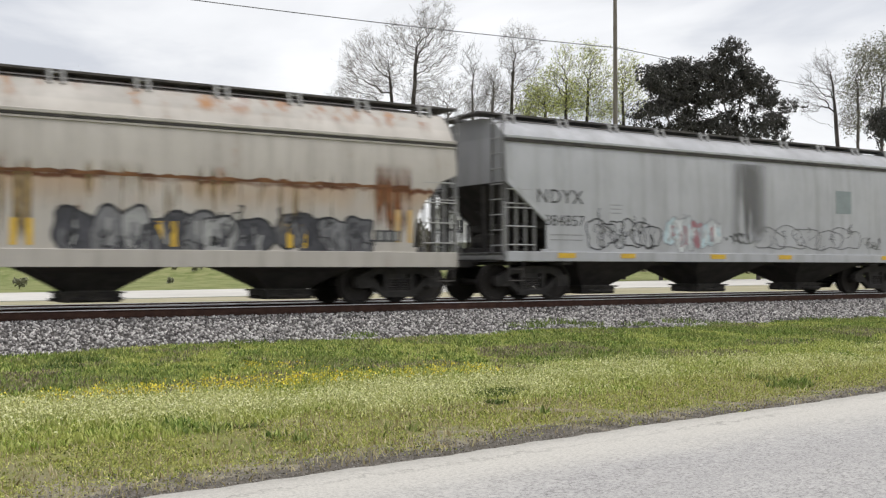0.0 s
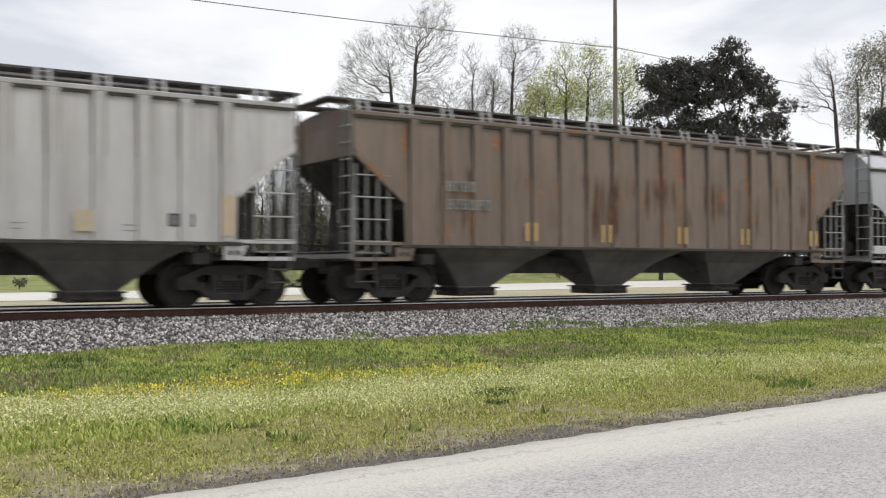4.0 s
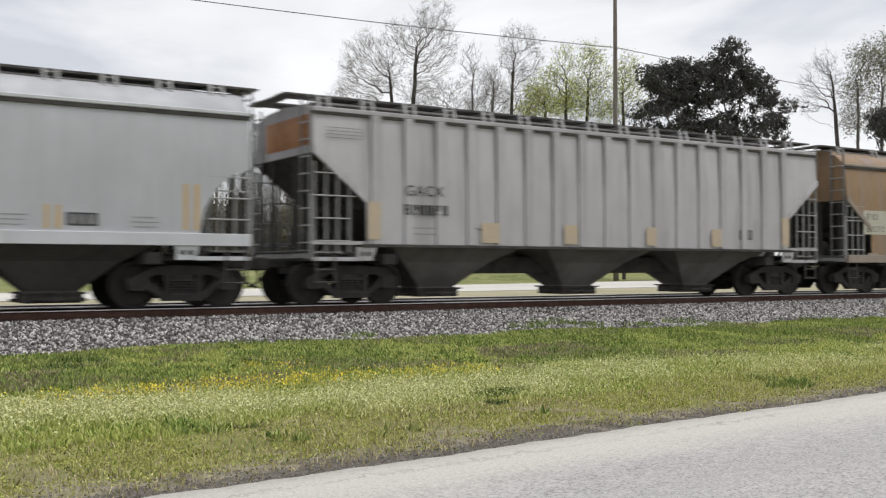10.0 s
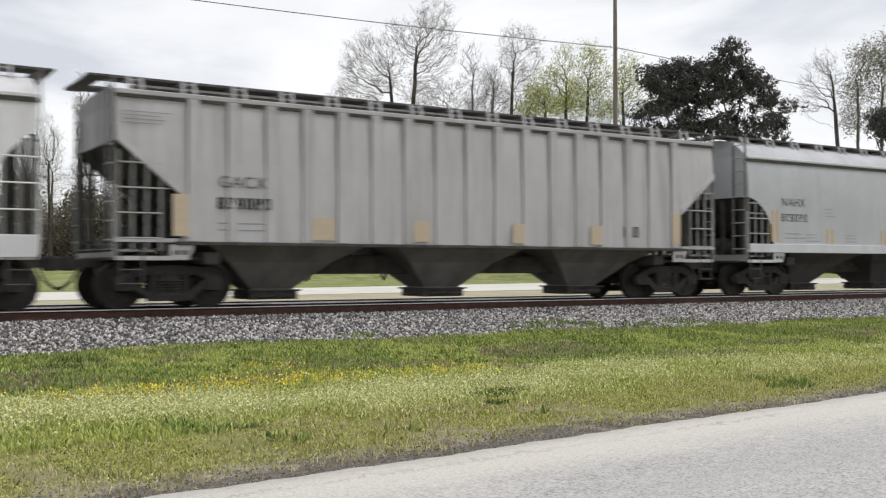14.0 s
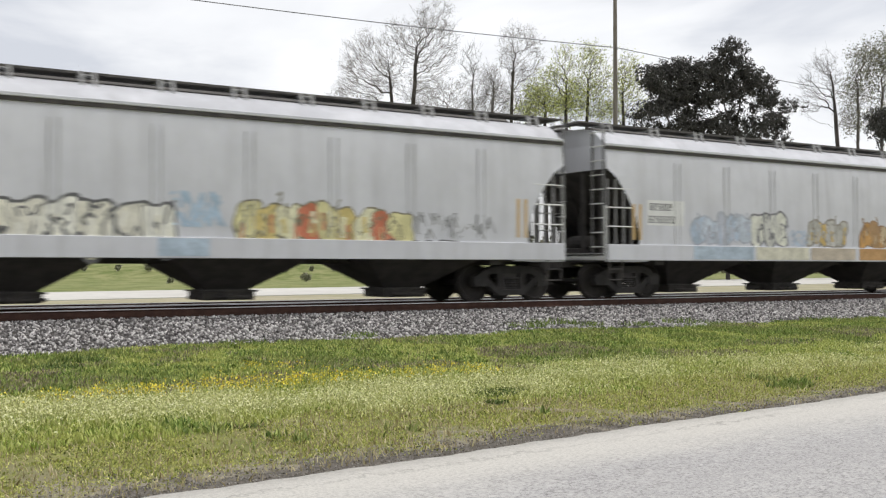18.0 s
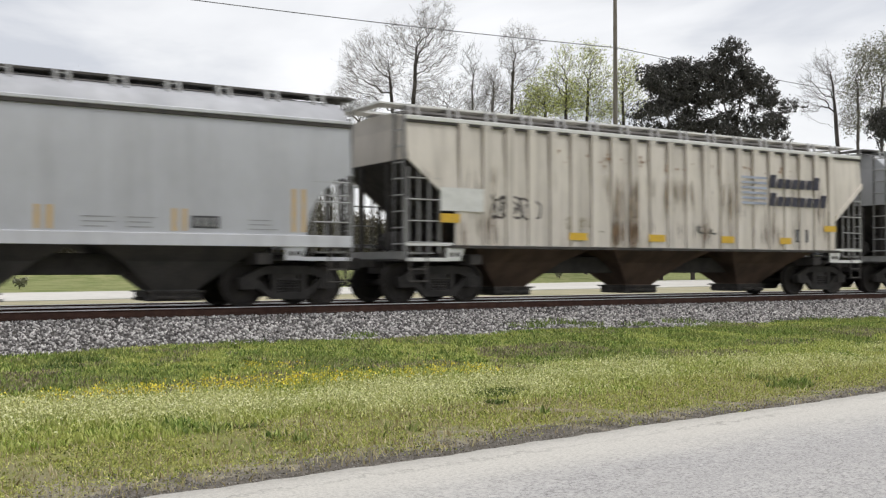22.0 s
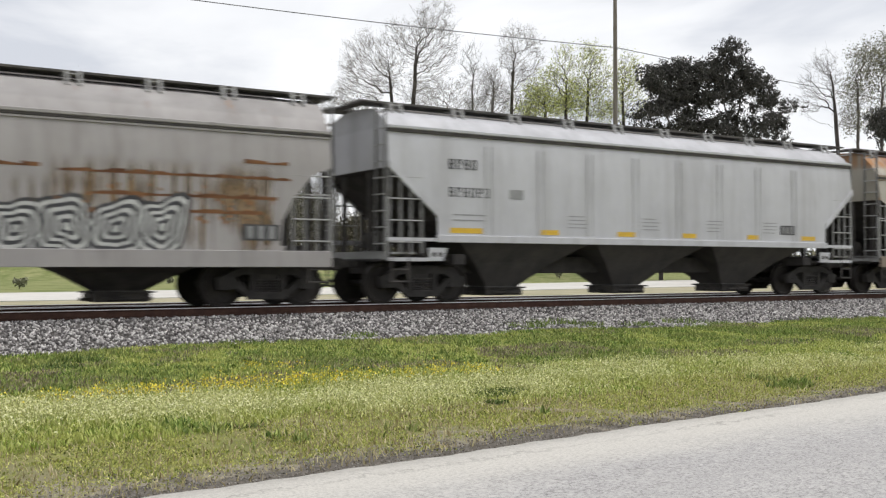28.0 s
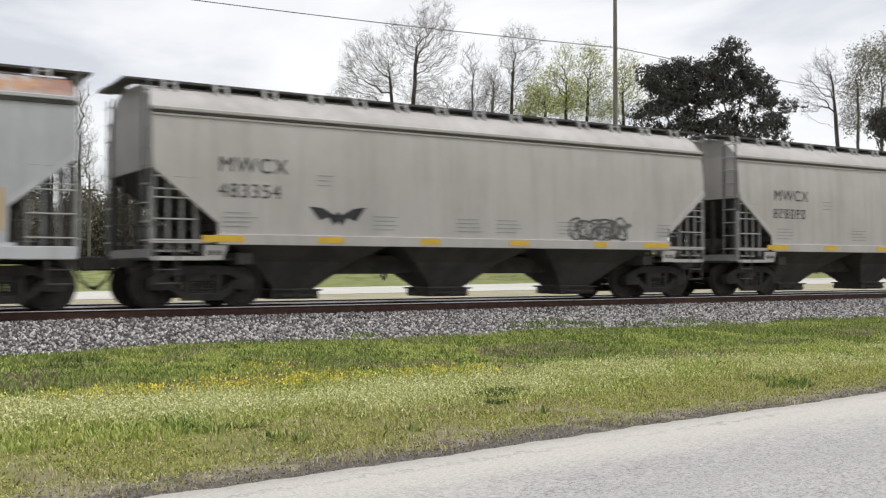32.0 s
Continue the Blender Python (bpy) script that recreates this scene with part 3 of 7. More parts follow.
    bed = np.clip((fx - 0.6) / 2.2, 0.12, 1) * (0.42 + 0.30 * value_noise(fx, fy, 2.6, 31) + 0.40 * np.exp(-((fx - 4.4) / 1.5) ** 2))
    clump = rng.uniform(0, 1, len(fx)) < bed
    many = rng.integers(2, 16, int(clump.sum()))
    fx, fy = np.repeat(fx[clump], many), np.repeat(fy[clump], many)
    fx, fy = fx + rng.normal(0, 0.06, len(fx)), fy + rng.normal(0, 0.06, len(fy))
    fz = ground_height(fx, fy) + rng.uniform(0.06, 0.17, len(fx))
    tagged(petals("buttercup_flowers", np.stack([fx, fy, fz], -1), 0.010, 0.019, gold, 32), "small bright yellow wild flowers in the grass", "flowers", kind="stuff")
    tagged(blades("buttercup_stalks", fx, fy, 0.08, 0.17, 0.003, green, 33, 0.1), "green stalks of yellow wild flowers", "flowers", kind="stuff")
    # loose gravel and soil crumbs along the broken road edge
    crumb = island_tones("edge_gravel", [(0.0, (0.10, 0.088, 0.07)), (0.6, (0.20, 0.18, 0.15)), (1.0, (0.36, 0.34, 0.31))], 0.9, 0.2)
    n = 9000
    gx = rng.uniform(-1, 24, n)
    gy = road_edge(gx) + np.abs(rng.normal(0.05, 0.30, n))
    tagged(lumps("road_edge_gravel", np.stack([gx, gy, ground_height(gx, gy) + 0.015], -1), 0.006, 0.022, crumb, 41, 0.4), "loose gravel and soil along the road edge", "gravel", kind="stuff")


def weed_clump(x, y, size, mat, seed, label, n=260):
    rng = np.random.default_rng(seed)
    th = tagged(new("weed_clump"), label, "weed", "weed clumps on the verge")
    th.location = (x, y, max(float(ground_height(np.array(x), np.array(y))), float(bed_height(y))))
    r = size * np.sqrt(rng.uniform(0, 1, n))
    a = rng.uniform(0, math.tau, n)
    ob = blades("leaves", r * np.cos(a), r * np.sin(a), size * 0.08, size * 0.28, 0.009, mat, seed + 1, 2.2, 0.0, np.zeros(n))
    ob.parent = th
    return th


def make_weeds():
    dark = island_tones("dark_weed_leaves", [(0.0, (0.05, 0.085, 0.02)), (1.0, (0.16, 0.21, 0.05))], 0.7, 0.3)
    bright = island_tones("bright_weed_leaves", [(0.0, (0.09, 0.15, 0.025)), (1.0, (0.24, 0.31, 0.07))], 0.7, 0.3)
    spots = [(3.15, -12.5, 0.17, dark), (1.95, -12.1, 0.13, dark), (6.25, -11.75, 0.26, dark), (6.6, -11.6, 0.18, dark), (5.9, -12.3, 0.12, dark),
             (3.4, -5.4, 0.40, dark), (2.9, -6.3, 0.35, dark), (4.4, -7.6, 0.25, dark), (6.6, -3.7, 0.45, bright), (5.9, -4.2, 0.35, bright), (8.95, -3.4, 0.40, bright),
             (13.1, -3.1, 0.55, bright), (14.0, -2.9, 0.60, bright), (14.7, -3.2, 0.45, bright), (12.3, -3.8, 0.4, bright), (16.0, -3.4, 0.45, bright), (17.4, -3.3, 0.55, bright), (18.3, -3.6, 0.4, bright),
             (25.9, -3.4, 0.75, dark), (26.6, -3.2, 0.6, bright), (22.0, -3.7, 0.5, bright), (9.4, -7.6, 0.25, dark), (11.6, -7.0, 0.3, dark)]
    for k, (x, y, s, m) in enumerate(spots):
        weed_clump(x, y, s, m, 60 + 2 * k, "dark green broad-leaved weed in the grass" if m is dark else "fresh green tuft of weeds at the ballast edge")


# ---- beyond the railway ----
def make_far_road():
    near = [(-140, 12.0), (-40, 14.5), (7.7, 18.3), (21, 20.8), (47, 25.2), (64, 28.0), (120, 38), (240, 60)]
    far = [(-140, 22.0), (-40, 26.0), (10, 31.0), (28, 34.9), (72, 49.0), (97, 54.0), (150, 66), (270, 92)]
    bm = bmesh.new()
    lo = [bm.verts.new((x, y, FIELD + 0.07)) for x, y in near]
    hi = [bm.verts.new((x, y, FIELD + 0.07)) for x, y in far]
    for k in range(len(near) - 1):
        bm.faces.new((lo[k], lo[k + 1], hi[k + 1], hi[k]))
    geo = bmesh.ops.extrude_face_region(bm, geom=bm.faces[:])
    for e in geo["geom"]:
        if isinstance(e, bmesh.types.BMVert):
            e.co.z -= 0.2
    bmesh.ops.recalc_face_normals(bm, faces=bm.faces[:])
    tagged(part("concrete_road", bm, CONCRETE, None), "pale concrete road beyond the railway", "road", kind="structure")
    tan = two_tone("dry_shoulder_grass", (0.40, 0.355, 0.25), (0.30, 0.285, 0.17), 0.35, 5.0, 0.95)
    bm = bmesh.new()
    lo = [bm.verts.new((x, 7.4, FIELD - 0.06)) for x, y in near]
    hi = [bm.verts.new((x, y - 0.3, FIELD + 0.05)) for x, y in near]
    for k in range(len(near) - 1):
        bm.faces.new((lo[k], lo[k + 1], hi[k + 1], hi[k]))
    geo = bmesh.ops.extrude_face_region(bm, geom=bm.faces[:])
    for v in geo["geom"]:
        if isinstance(v, bmesh.types.BMVert):
            v.co.z -= 0.4
    bmesh.ops.recalc_face_normals(bm, faces=bm.faces[:])
    tagged(part("dry_shoulder", bm, tan, None), "strip of dry tan grass and gravel behind the railway bank", "verge", kind="structure")


class Skeleton:
    """Branch pieces of one tree: start, end and radii."""
    def __init__(self):
        self.a, self.b, self.r, self.s, self.tips = [], [], [], [], []

    def grow(self, rng, p, d, length, radius, level, top, wander, fork, lift, thin):
        n = 5 if level == 0 else 4 if level < 3 else 3
        step = length / n
        for i in range(n):
            d = (d + Vector(rng.normal(0, wander, 3)) + Vector((0, 0, lift))).normalized()
            q = p + d * step
            r2 = radius * (0.86 if level else 0.90)
            self.a.append(p[:]), self.b.append(q[:]), self.r.append(radius), self.s.append(r2)
            p, radius = q, r2
            if level < top and (i > 0 or level > 0):
                for _ in range(2 if level in (1, 2) or rng.uniform() < 0.4 else 1):
                    side = d.orthogonal()
                    ang = rng.uniform(0, math.tau)
                    axis = Matrix.Rotation(ang, 3, d)
                    nd = (d * math.cos(fork) + (axis @ side) * math.sin(fork) * rng.uniform(0.7, 1.25)).normalized()
                    self.grow(rng, p, nd, length * rng.uniform(0.42, 0.66), radius * thin, level + 1, top, wander * 1.12, fork, lift, thin)
        self.tips.append(p[:])

    def tubes(self, mask, sides):
        a, b = np.array(self.a)[mask], np.array(self.b)[mask]
        r, s = np.array(self.r)[mask], np.array(self.s)[mask]
        d = b - a
        d /= np.linalg.norm(d, axis=1)[:, None] + 1e-9
        ref = np.where(np.abs(d[:, 2:3]) > 0.9, np.array([[1.0, 0, 0]]), np.array([[0, 0, 1.0]]))
        u = np.cross(d, ref)
        u /= np.linalg.norm(u, axis=1)[:, None]
        w = np.cross(d, u)
        ring0, ring1 = [], []
        for k in range(sides):
            c, t = math.cos(k * math.tau / sides), math.sin(k * math.tau / sides)
            o = u * c + w * t
            ring0.append(a + o * r[:, None])
            ring1.append(b + o * s[:, None])
        v = np.stack(ring0 + ring1, 1).reshape(-1, 3)
        base = np.arange(len(a)) * 2 * sides
        f = np.concatenate([np.stack([base + k, base + (k + 1) % sides, base + sides + (k + 1) % sides, base + sides + k], -1) for k in range(sides)])
        return v, f


def leaf_quads(rng, centres, per, spread, lo, hi):
    c = np.repeat(np.asarray(centres), per, 0)
    c = c + rng.normal(0, spread, c.shape)
    n = len(c)
    s = rng.uniform(lo, hi, n)[:, None]
    u = rng.normal(size=(n, 3))
    u /= np.linalg.norm(u, axis=1)[:, None]
    w = np.cross(u, rng.normal(size=(n, 3)))
    w /= np.linalg.norm(w, axis=1)[:, None]
    v = np.stack([c - u * s, c + w * s * 0.5, c + u * s, c - w * s * 0.5], 1).reshape(-1, 3)
    i = np.arange(n) * 4
    return v, np.stack([i, i + 1, i + 2, i + 3], -1)


BARK = two_tone("grey_brown_bark", (0.050, 0.043, 0.039), (0.095, 0.082, 0.074), 3.0, 20.0, 0.9, stretch=(1, 1, 0.3))
PALE_BARK = two_tone("pale_twig_bark", (0.14, 0.125, 0.115), (0.20, 0.18, 0.165), 3.0, 20.0, 0.9)
TWIG = two_tone("grey_twigs", (0.15, 0.135, 0.128), (0.21, 0.195, 0.185), 3.0, 20.0, 0.9)
BUDS = island_tones("reddish_buds", [(0.0, (0.22, 0.17, 0.11)), (1.0, (0.40, 0.38, 0.24))], 0.8, 0.2)
YOUNG_LEAF = island_tones("young_green_leaves", [(0.0, (0.34, 0.38, 0.09)), (0.6, (0.56, 0.60, 0.18)), (1.0, (0.72, 0.75, 0.32))], 0.7, 0.25)
OLIVE_LEAF = island_tones("olive_leaves", [(0.0, (0.16, 0.165, 0.10)), (1.0, (0.34, 0.34, 0.23))], 0.7, 0.25)
CEDAR_LEAF = island_tones("dark_cedar_needles", [(0.0, (0.040, 0.040, 0.037)), (0.7, (0.072, 0.071, 0.064)), (1.0, (0.11, 0.108, 0.096))], 0.75, 0.2)


def plant(name, x, y, height, seed, label, category, lean=(0, 0), trunk_r=0.22, fork=0.62, wander=0.13, lift=0.05, top=4, length=0.42, leaves=None, per=0, spread=0.2, size=(0.06, 0.12), bark=None, twig=None, thin=0.62, squash=1.0, group="", plumb=False):
    rng = np.random.default_rng(seed)
    sk = Skeleton()
    sk.grow(rng, Vector((0, 0, 0)), Vector((lean[0], lean[1], 1)).normalized(), height * length, trunk_r, 0, top, wander, fork, lift, thin)
    hi = max(p[2] for p in sk.b)
    k = height / hi
    th = tagged(new(name), label, category, group)
    th.location = (x, y, float(ground_height(np.array(x), np.array(y))) - 0.05)
    sk.a, sk.b = np.array(sk.a) * (k * squash, k * squash, k), np.array(sk.b) * (k * squash, k * squash, k)
    if plumb:
        peak = sk.b[np.argmax(sk.b[:, 2])]
        th.location.x -= 0.8 * peak[0]
        th.location.y -= 0.8 * peak[1]
    r = np.array(sk.r)
    v, f = sk.tubes(r > 0.035, 6)
    link("trunk", mesh_np("trunk", v, f, True), bark or BARK, th)
    sk.r, sk.s = np.maximum(r, 0.017), np.maximum(np.array(sk.s), 0.014)
    v, f = sk.tubes(r <= 0.035, 3)
    link("branchwork", mesh_np("branchwork", v, f), twig or bark or BARK, th, "fine bare twigs")
    if per:
        v, f = leaf_quads(rng, np.array(sk.tips) * (k * squash, k * squash, k), per, spread, *size)
        link("crown", mesh_np("crown", v, f), leaves, th)
    return th


ACROSS, BEHIND = np.array([0.846, -0.533, 0.0]), np.array([0.533, 0.846, 0.0])


def crown_points(rng, lobes, amount, fill=0.45):
    """Random places in a crown made of lobes: across, height, half width, half height."""
    lobes = np.array(lobes, float)
    w = lobes[:, 2] ** 1.5 * lobes[:, 3]
    k = rng.choice(len(lobes), amount, p=w / w.sum())
    d = rng.normal(size=(amount, 3))
    d /= np.linalg.norm(d, axis=1)[:, None]
    d *= rng.uniform(0.02, 1, amount)[:, None] ** fill
    c = lobes[k]
    return ACROSS * (c[:, 0] + d[:, 0] * c[:, 2])[:, None] + BEHIND * (d[:, 1] * c[:, 2] * 1.1)[:, None] + np.array([0, 0, 1.0]) * (c[:, 1] + d[:, 2] * c[:, 3])[:, None]


def limbs(rng, pts, stem, balance=0.62, step=0.6, jitter=0.07):
    """Branches that reach every point from the nearest wood, thicker towards the root."""
    cap = len(stem) + len(pts) * 12
    node, up, path = np.zeros((cap, 3)), np.zeros(cap, int), np.zeros(cap)
    n = len(stem)
    node[:n] = stem
    for i in range(1, n):
        up[i], path[i] = i - 1, path[i - 1] + np.linalg.norm(stem[i] - stem[i - 1])
    ends = []
    for p in pts[np.argsort(np.linalg.norm(pts - stem[-1], axis=1))]:
        gap = np.linalg.norm(node[:n] - p, axis=1)
        cost = gap + balance * path[:n] + 0.9 * np.maximum(0, node[:n, 2] - p[2] + 0.25)
        cost[0] = 1e9
        j = int(np.argmin(cost))
        a, m = node[j].copy(), int(min(11, max(1, math.ceil(gap[j] / step))))
        last = j
        for q in range(1, m + 1):
            t = q / m
            b = a + (p - a) * t + np.array([0, 0, -0.07 * gap[j] * t * (1 - t)])
            if q < m:
                b += rng.normal(0, jitter * min(1, gap[j]), 3)
            node[n], up[n] = b, last
            path[n] = path[last] + np.linalg.norm(b - node[last])
            last = n
            n += 1
        ends.append(last)
    load = np.zeros(n)
    load[ends] += 1
    for i in range(n - 1, 0, -1):
        load[up[i]] += load[i]
    return node[:n], up[:n], load / load[0], ends


def grown_tree(name, x, y, lobes, seed, label, amount=300, trunk=0.3, bark=None, leaves=None, per=0, spread=0.2, size=(0.05, 0.1), category="tree", clumps=0, group="", rise=0.5):
    rng = np.random.default_rng(seed)
    th = tagged(new(name), label, category, group)
    th.location = (x, y, FIELD - 0.05)
    if clumps:
        centre = crown_points(rng, lobes, clumps, 0.40)
        pts = np.repeat(centre, amount, 0) + rng.normal(0, 1, (clumps * amount, 3)) * (0.58, 0.58, 0.34)
    else:
        pts = crown_points(rng, lobes, amount)
    pts = pts[pts[:, 2] > 1.0]
    low, mean = np.quantile(pts[:, 2], 0.06), pts.mean(0)
    top = np.array([mean[0] * 0.45, mean[1] * 0.45, low + rise * (pts[:, 2].max() - low)])
    t = np.linspace(0, 1, 14)[:, None]
    stem = top * np.array([1, 1, 0]) * t ** 1.6 + np.array([0, 0, 1.0]) * top[2] * t + rng.normal(0, 0.07, (14, 3)) * t * (1, 1, 0)
    node, up, load, ends = limbs(rng, pts, stem, 0.40, 0.6, 0.13)
    r = np.maximum(0.013, trunk * 0.72 * load ** 0.55)
    sk = Skeleton()
    sk.a, sk.b, sk.r, sk.s = node[up[1:]], node[1:], r[1:] * 1.08, r[1:]
    thick = sk.r > 0.045
    v, f = sk.tubes(thick, 7)
    link("trunk", mesh_np("trunk", v, f, True), bark or BARK, th)
    v, f = sk.tubes(~thick, 3)
    twig = Skeleton()
    tip = np.repeat(node[ends], 3, 0)
    out = (tip - np.array([0, 0, low])) * (0.12, 0.12, 0.06)
    dirs = rng.normal(0, 0.36, tip.shape) + out / (np.linalg.norm(out, axis=1)[:, None] + 1e-6) * 0.25 + (0, 0, 0.12)
    twig.a, twig.b, twig.r, twig.s = tip, tip + dirs, np.full(len(tip), 0.010), np.full(len(tip), 0.007)
    if not clumps:
        v2, f2 = twig.tubes(np.ones(len(tip), bool), 3)
        f = np.concatenate([f, f2 + len(v)])
        v = np.concatenate([v, v2])
    link("branchwork", mesh_np("branchwork", v, f), TWIG, th, "fine bare twigs")
    if per:
        seats = pts if clumps else np.concatenate([twig.b, node[ends]])
        v, f = leaf_quads(rng, seats, per if clumps else max(1, per // 3), spread, *size)
        link("crown", mesh_np("crown", v, f), leaves, th)
    return th


def cedar_tree(name, x, y, lobes, seed, label, foliage=40):
    foot = min(b - d for a, b, c, d in lobes)
    skirt = [(0.0, foot * 0.62, max(c for a, b, c, d in lobes) * 1.05, foot * 0.34)]
    grown_tree(name, x, y, lobes + skirt, seed, label, 24, 0.30, None, CEDAR_LEAF, 17, 0.15, (0.07, 0.17), "evergreen tree", foliage + 14, rise=0.12)


def make_trees():
    bare = "tall leafless tree with fine grey branches"
    cedar = "dense dark evergreen with ragged crown and gaps"
    grown_tree("bare_tree", 58.1, 78.6, [(2.6, 29.0, 2.7, 2.7), (0.6, 26.4, 2.7, 2.6), (4.3, 26.4, 1.5, 2.6), (-1.6, 27.7, 1.9, 1.8), (2.9, 23.9, 1.9, 1.6), (1.0, 21.6, 3.2, 1.7)], 301, bare, amount=760, trunk=0.34, leaves=BUDS, per=2, spread=0.16, size=(0.03, 0.07))
    grown_tree("bare_tree", 58.9, 81.7, [(-4.1, 26.3, 3.0, 2.6), (-5.9, 24.1, 1.7, 2.1), (-1.4, 24.5, 2.2, 2.2), (-3.1, 22.5, 3.3, 1.6), (-6.7, 22.5, 1.4, 1.3)], 302, "leafless spreading tree with budding twigs", amount=660, trunk=0.28, leaves=BUDS, per=2, spread=0.16, size=(0.03, 0.07))
    grown_tree("bare_tree", 67.5, 79.9, [(-0.3, 26.1, 1.3, 2.3), (0.1, 23.7, 1.5, 2.0), (0.9, 21.3, 1.7, 1.2)], 303, "slender leafless tree with pale twigs", amount=170, trunk=0.18, bark=PALE_BARK)
    grown_tree("bare_tree", 70.3, 79.2, [(-0.3, 23.9, 1.1, 2.0), (-0.5, 22.2, 1.6, 1.5)], 304, "slender leafless tree with pale twigs", amount=130, trunk=0.16, bark=PALE_BARK)
    grown_tree("bare_tree", 67.1, 71.8, [(1.1, 26.7, 2.4, 2.0), (0.0, 24.6, 1.6, 1.5), (2.9, 25.3, 1.1, 1.8), (1.7, 23.0, 2.0, 1.4), (0.1, 20.8, 2.5, 1.4)], 305, bare, amount=430, trunk=0.26, leaves=BUDS, per=2, spread=0.16, size=(0.03, 0.07))
    for px, lobes, seed in ((790, [(0, 22.0, 3.2, 2.0), (2.6, 20.4, 2.4, 1.5), (-2.4, 20.8, 2.0, 1.5)], 321), (868, [(0, 22.8, 1.8, 2.6), (-1.2, 20.2, 2.0, 1.4), (1.6, 20.6, 1.8, 1.6)], 322), (640, [(0, 20.4, 2.6, 1.7), (-2.6, 21.2, 1.8, 1.6)], 323), (950, [(0, 21.4, 1.8, 1.9), (-1.5, 19.6, 1.8, 1.2)], 324)):
        u = (px - 784) / 1800
        grown_tree("bare_tree", (0.846 * u + 0.533) * 121, EYE.y + (0.846 - 0.533 * u) * 121, lobes, seed, "low spreading leafless tree with tangled twigs", amount=300, trunk=0.22, bark=TWIG, leaves=BUDS, per=2, spread=0.16, size=(0.03, 0.07), rise=0.2)
    grown_tree("budding_tree", 67.5, 62.1, [(-0.3, 22.6, 1.4, 1.9), (-1.8, 20.9, 1.4, 1.4), (0.6, 19.4, 1.8, 2.1), (-0.3, 17.4, 2.1, 1.2)], 306, "tree with sparse fresh yellow-green leaves", amount=270, trunk=0.26, leaves=YOUNG_LEAF, per=9, spread=0.28, size=(0.06, 0.13))
    grown_tree("budding_tree", 70.4, 62.6, [(0.5, 23.4, 1.6, 1.8), (1.4, 21.0, 1.4, 2.2), (-0.4, 20.1, 1.6, 2.2), (1.1, 18.0, 2.1, 1.4)], 307, "tree with sparse fresh yellow-green leaves", amount=300, trunk=0.26, leaves=YOUNG_LEAF, per=9, spread=0.28, size=(0.06, 0.13))
    grown_tree("budding_tree", 74.5, 61.2, [(0.4, 22.2, 1.5, 2.3), (-0.5, 20.3, 1.2, 1.8), (1.1, 19.4, 1.3, 2.1), (-1.2, 18.1, 1.8, 1.5)], 308, "tree with sparse fresh yellow-green leaves", amount=260, trunk=0.26, leaves=YOUNG_LEAF, per=9, spread=0.28, size=(0.06, 0.13))
    grown_tree("budding_tree", 69.4, 68.0, [(-1.0, 20.5, 1.6, 1.4), (1.1, 19.4, 1.9, 1.2), (-1.7, 18.6, 1.6, 1.1)], 309, "tree with sparse fresh yellow-green leaves", amount=330, trunk=0.26, leaves=YOUNG_LEAF, per=9, spread=0.28, size=(0.06, 0.13))
    cedar_tree("cedar_tree", 72.2, 53.3, [(-0.3, 19.4, 1.9, 2.2), (1.1, 20.8, 1.6, 1.2), (-1.1, 17.5, 1.6, 2.0), (0.3, 15.8, 2.7, 1.7), (1.7, 18.9, 1.7, 1.7)], 310, cedar, foliage=46)
    cedar_tree("cedar_tree", 76.3, 53.0, [(-0.2, 22.3, 1.5, 1.4), (-1.2, 18.9, 2.1, 1.9), (1.1, 19.2, 1.3, 1.9), (0.8, 16.1, 2.3, 1.7), (0.8, 20.4, 1.7, 1.7), (-0.2, 20.4, 1.7, 1.4), (-3.2, 20.3, 1.6, 1.2), (-1.5, 21.5, 1.3, 1.1), (1.7, 21.3, 1.5, 1.1)], 311, cedar, foliage=70)
    cedar_tree("cedar_tree", 77.0, 49.0, [(-0.1, 22.5, 1.2, 1.3), (-1.1, 20.5, 1.4, 1.3), (0.8, 20.8, 1.3, 1.3), (-1.4, 17.7, 1.9, 1.4), (0.1, 15.2, 1.9, 1.3), (0.4, 18.4, 1.7, 1.7), (2.7, 19.4, 1.5, 1.1), (4.2, 17.4, 1.3, 1.2)], 312, cedar, foliage=62)
    cedar_tree("cedar_tree", 78.7, 46.7, [(-0.3, 19.5, 1.0, 1.3), (0.6, 17.9, 1.3, 1.0), (1.8, 16.9, 1.3, 1.2), (2.5, 15.6, 0.8, 1.0), (0.2, 14.3, 2.2, 0.9), (0.2, 16.0, 1.9, 1.2)], 313, cedar, foliage=38)
    grown_tree("bare_tree", 94.3, 48.7, [(-2.1, 22.7, 1.6, 2.1), (-3.4, 19.8, 1.6, 2.4), (-0.8, 20.9, 1.2, 2.7), (0.5, 17.8, 0.9, 1.8)], 315, bare, amount=240, trunk=0.28, bark=BARK)
    grown_tree("leafing_tree", 97.6, 49.1, [(0.6, 24.0, 1.7, 2.1), (-0.1, 20.6, 1.6, 2.6), (-0.6, 17.2, 1.2, 1.5)], 316, "tree coming into thin olive leaf", amount=330, trunk=0.22, bark=PALE_BARK, leaves=OLIVE_LEAF, per=6, spread=0.3, size=(0.07, 0.15))
    grown_tree("leafing_tree", 100.6, 48.3, [(-0.1, 22.7, 1.6, 3.1), (0.8, 25.1, 1.6, 2.1), (-0.2, 18.3, 1.5, 2.2)], 317, "tree coming into thin olive leaf", amount=360, trunk=0.22, bark=PALE_BARK, leaves=OLIVE_LEAF, per=6, spread=0.3, size=(0.07, 0.15))
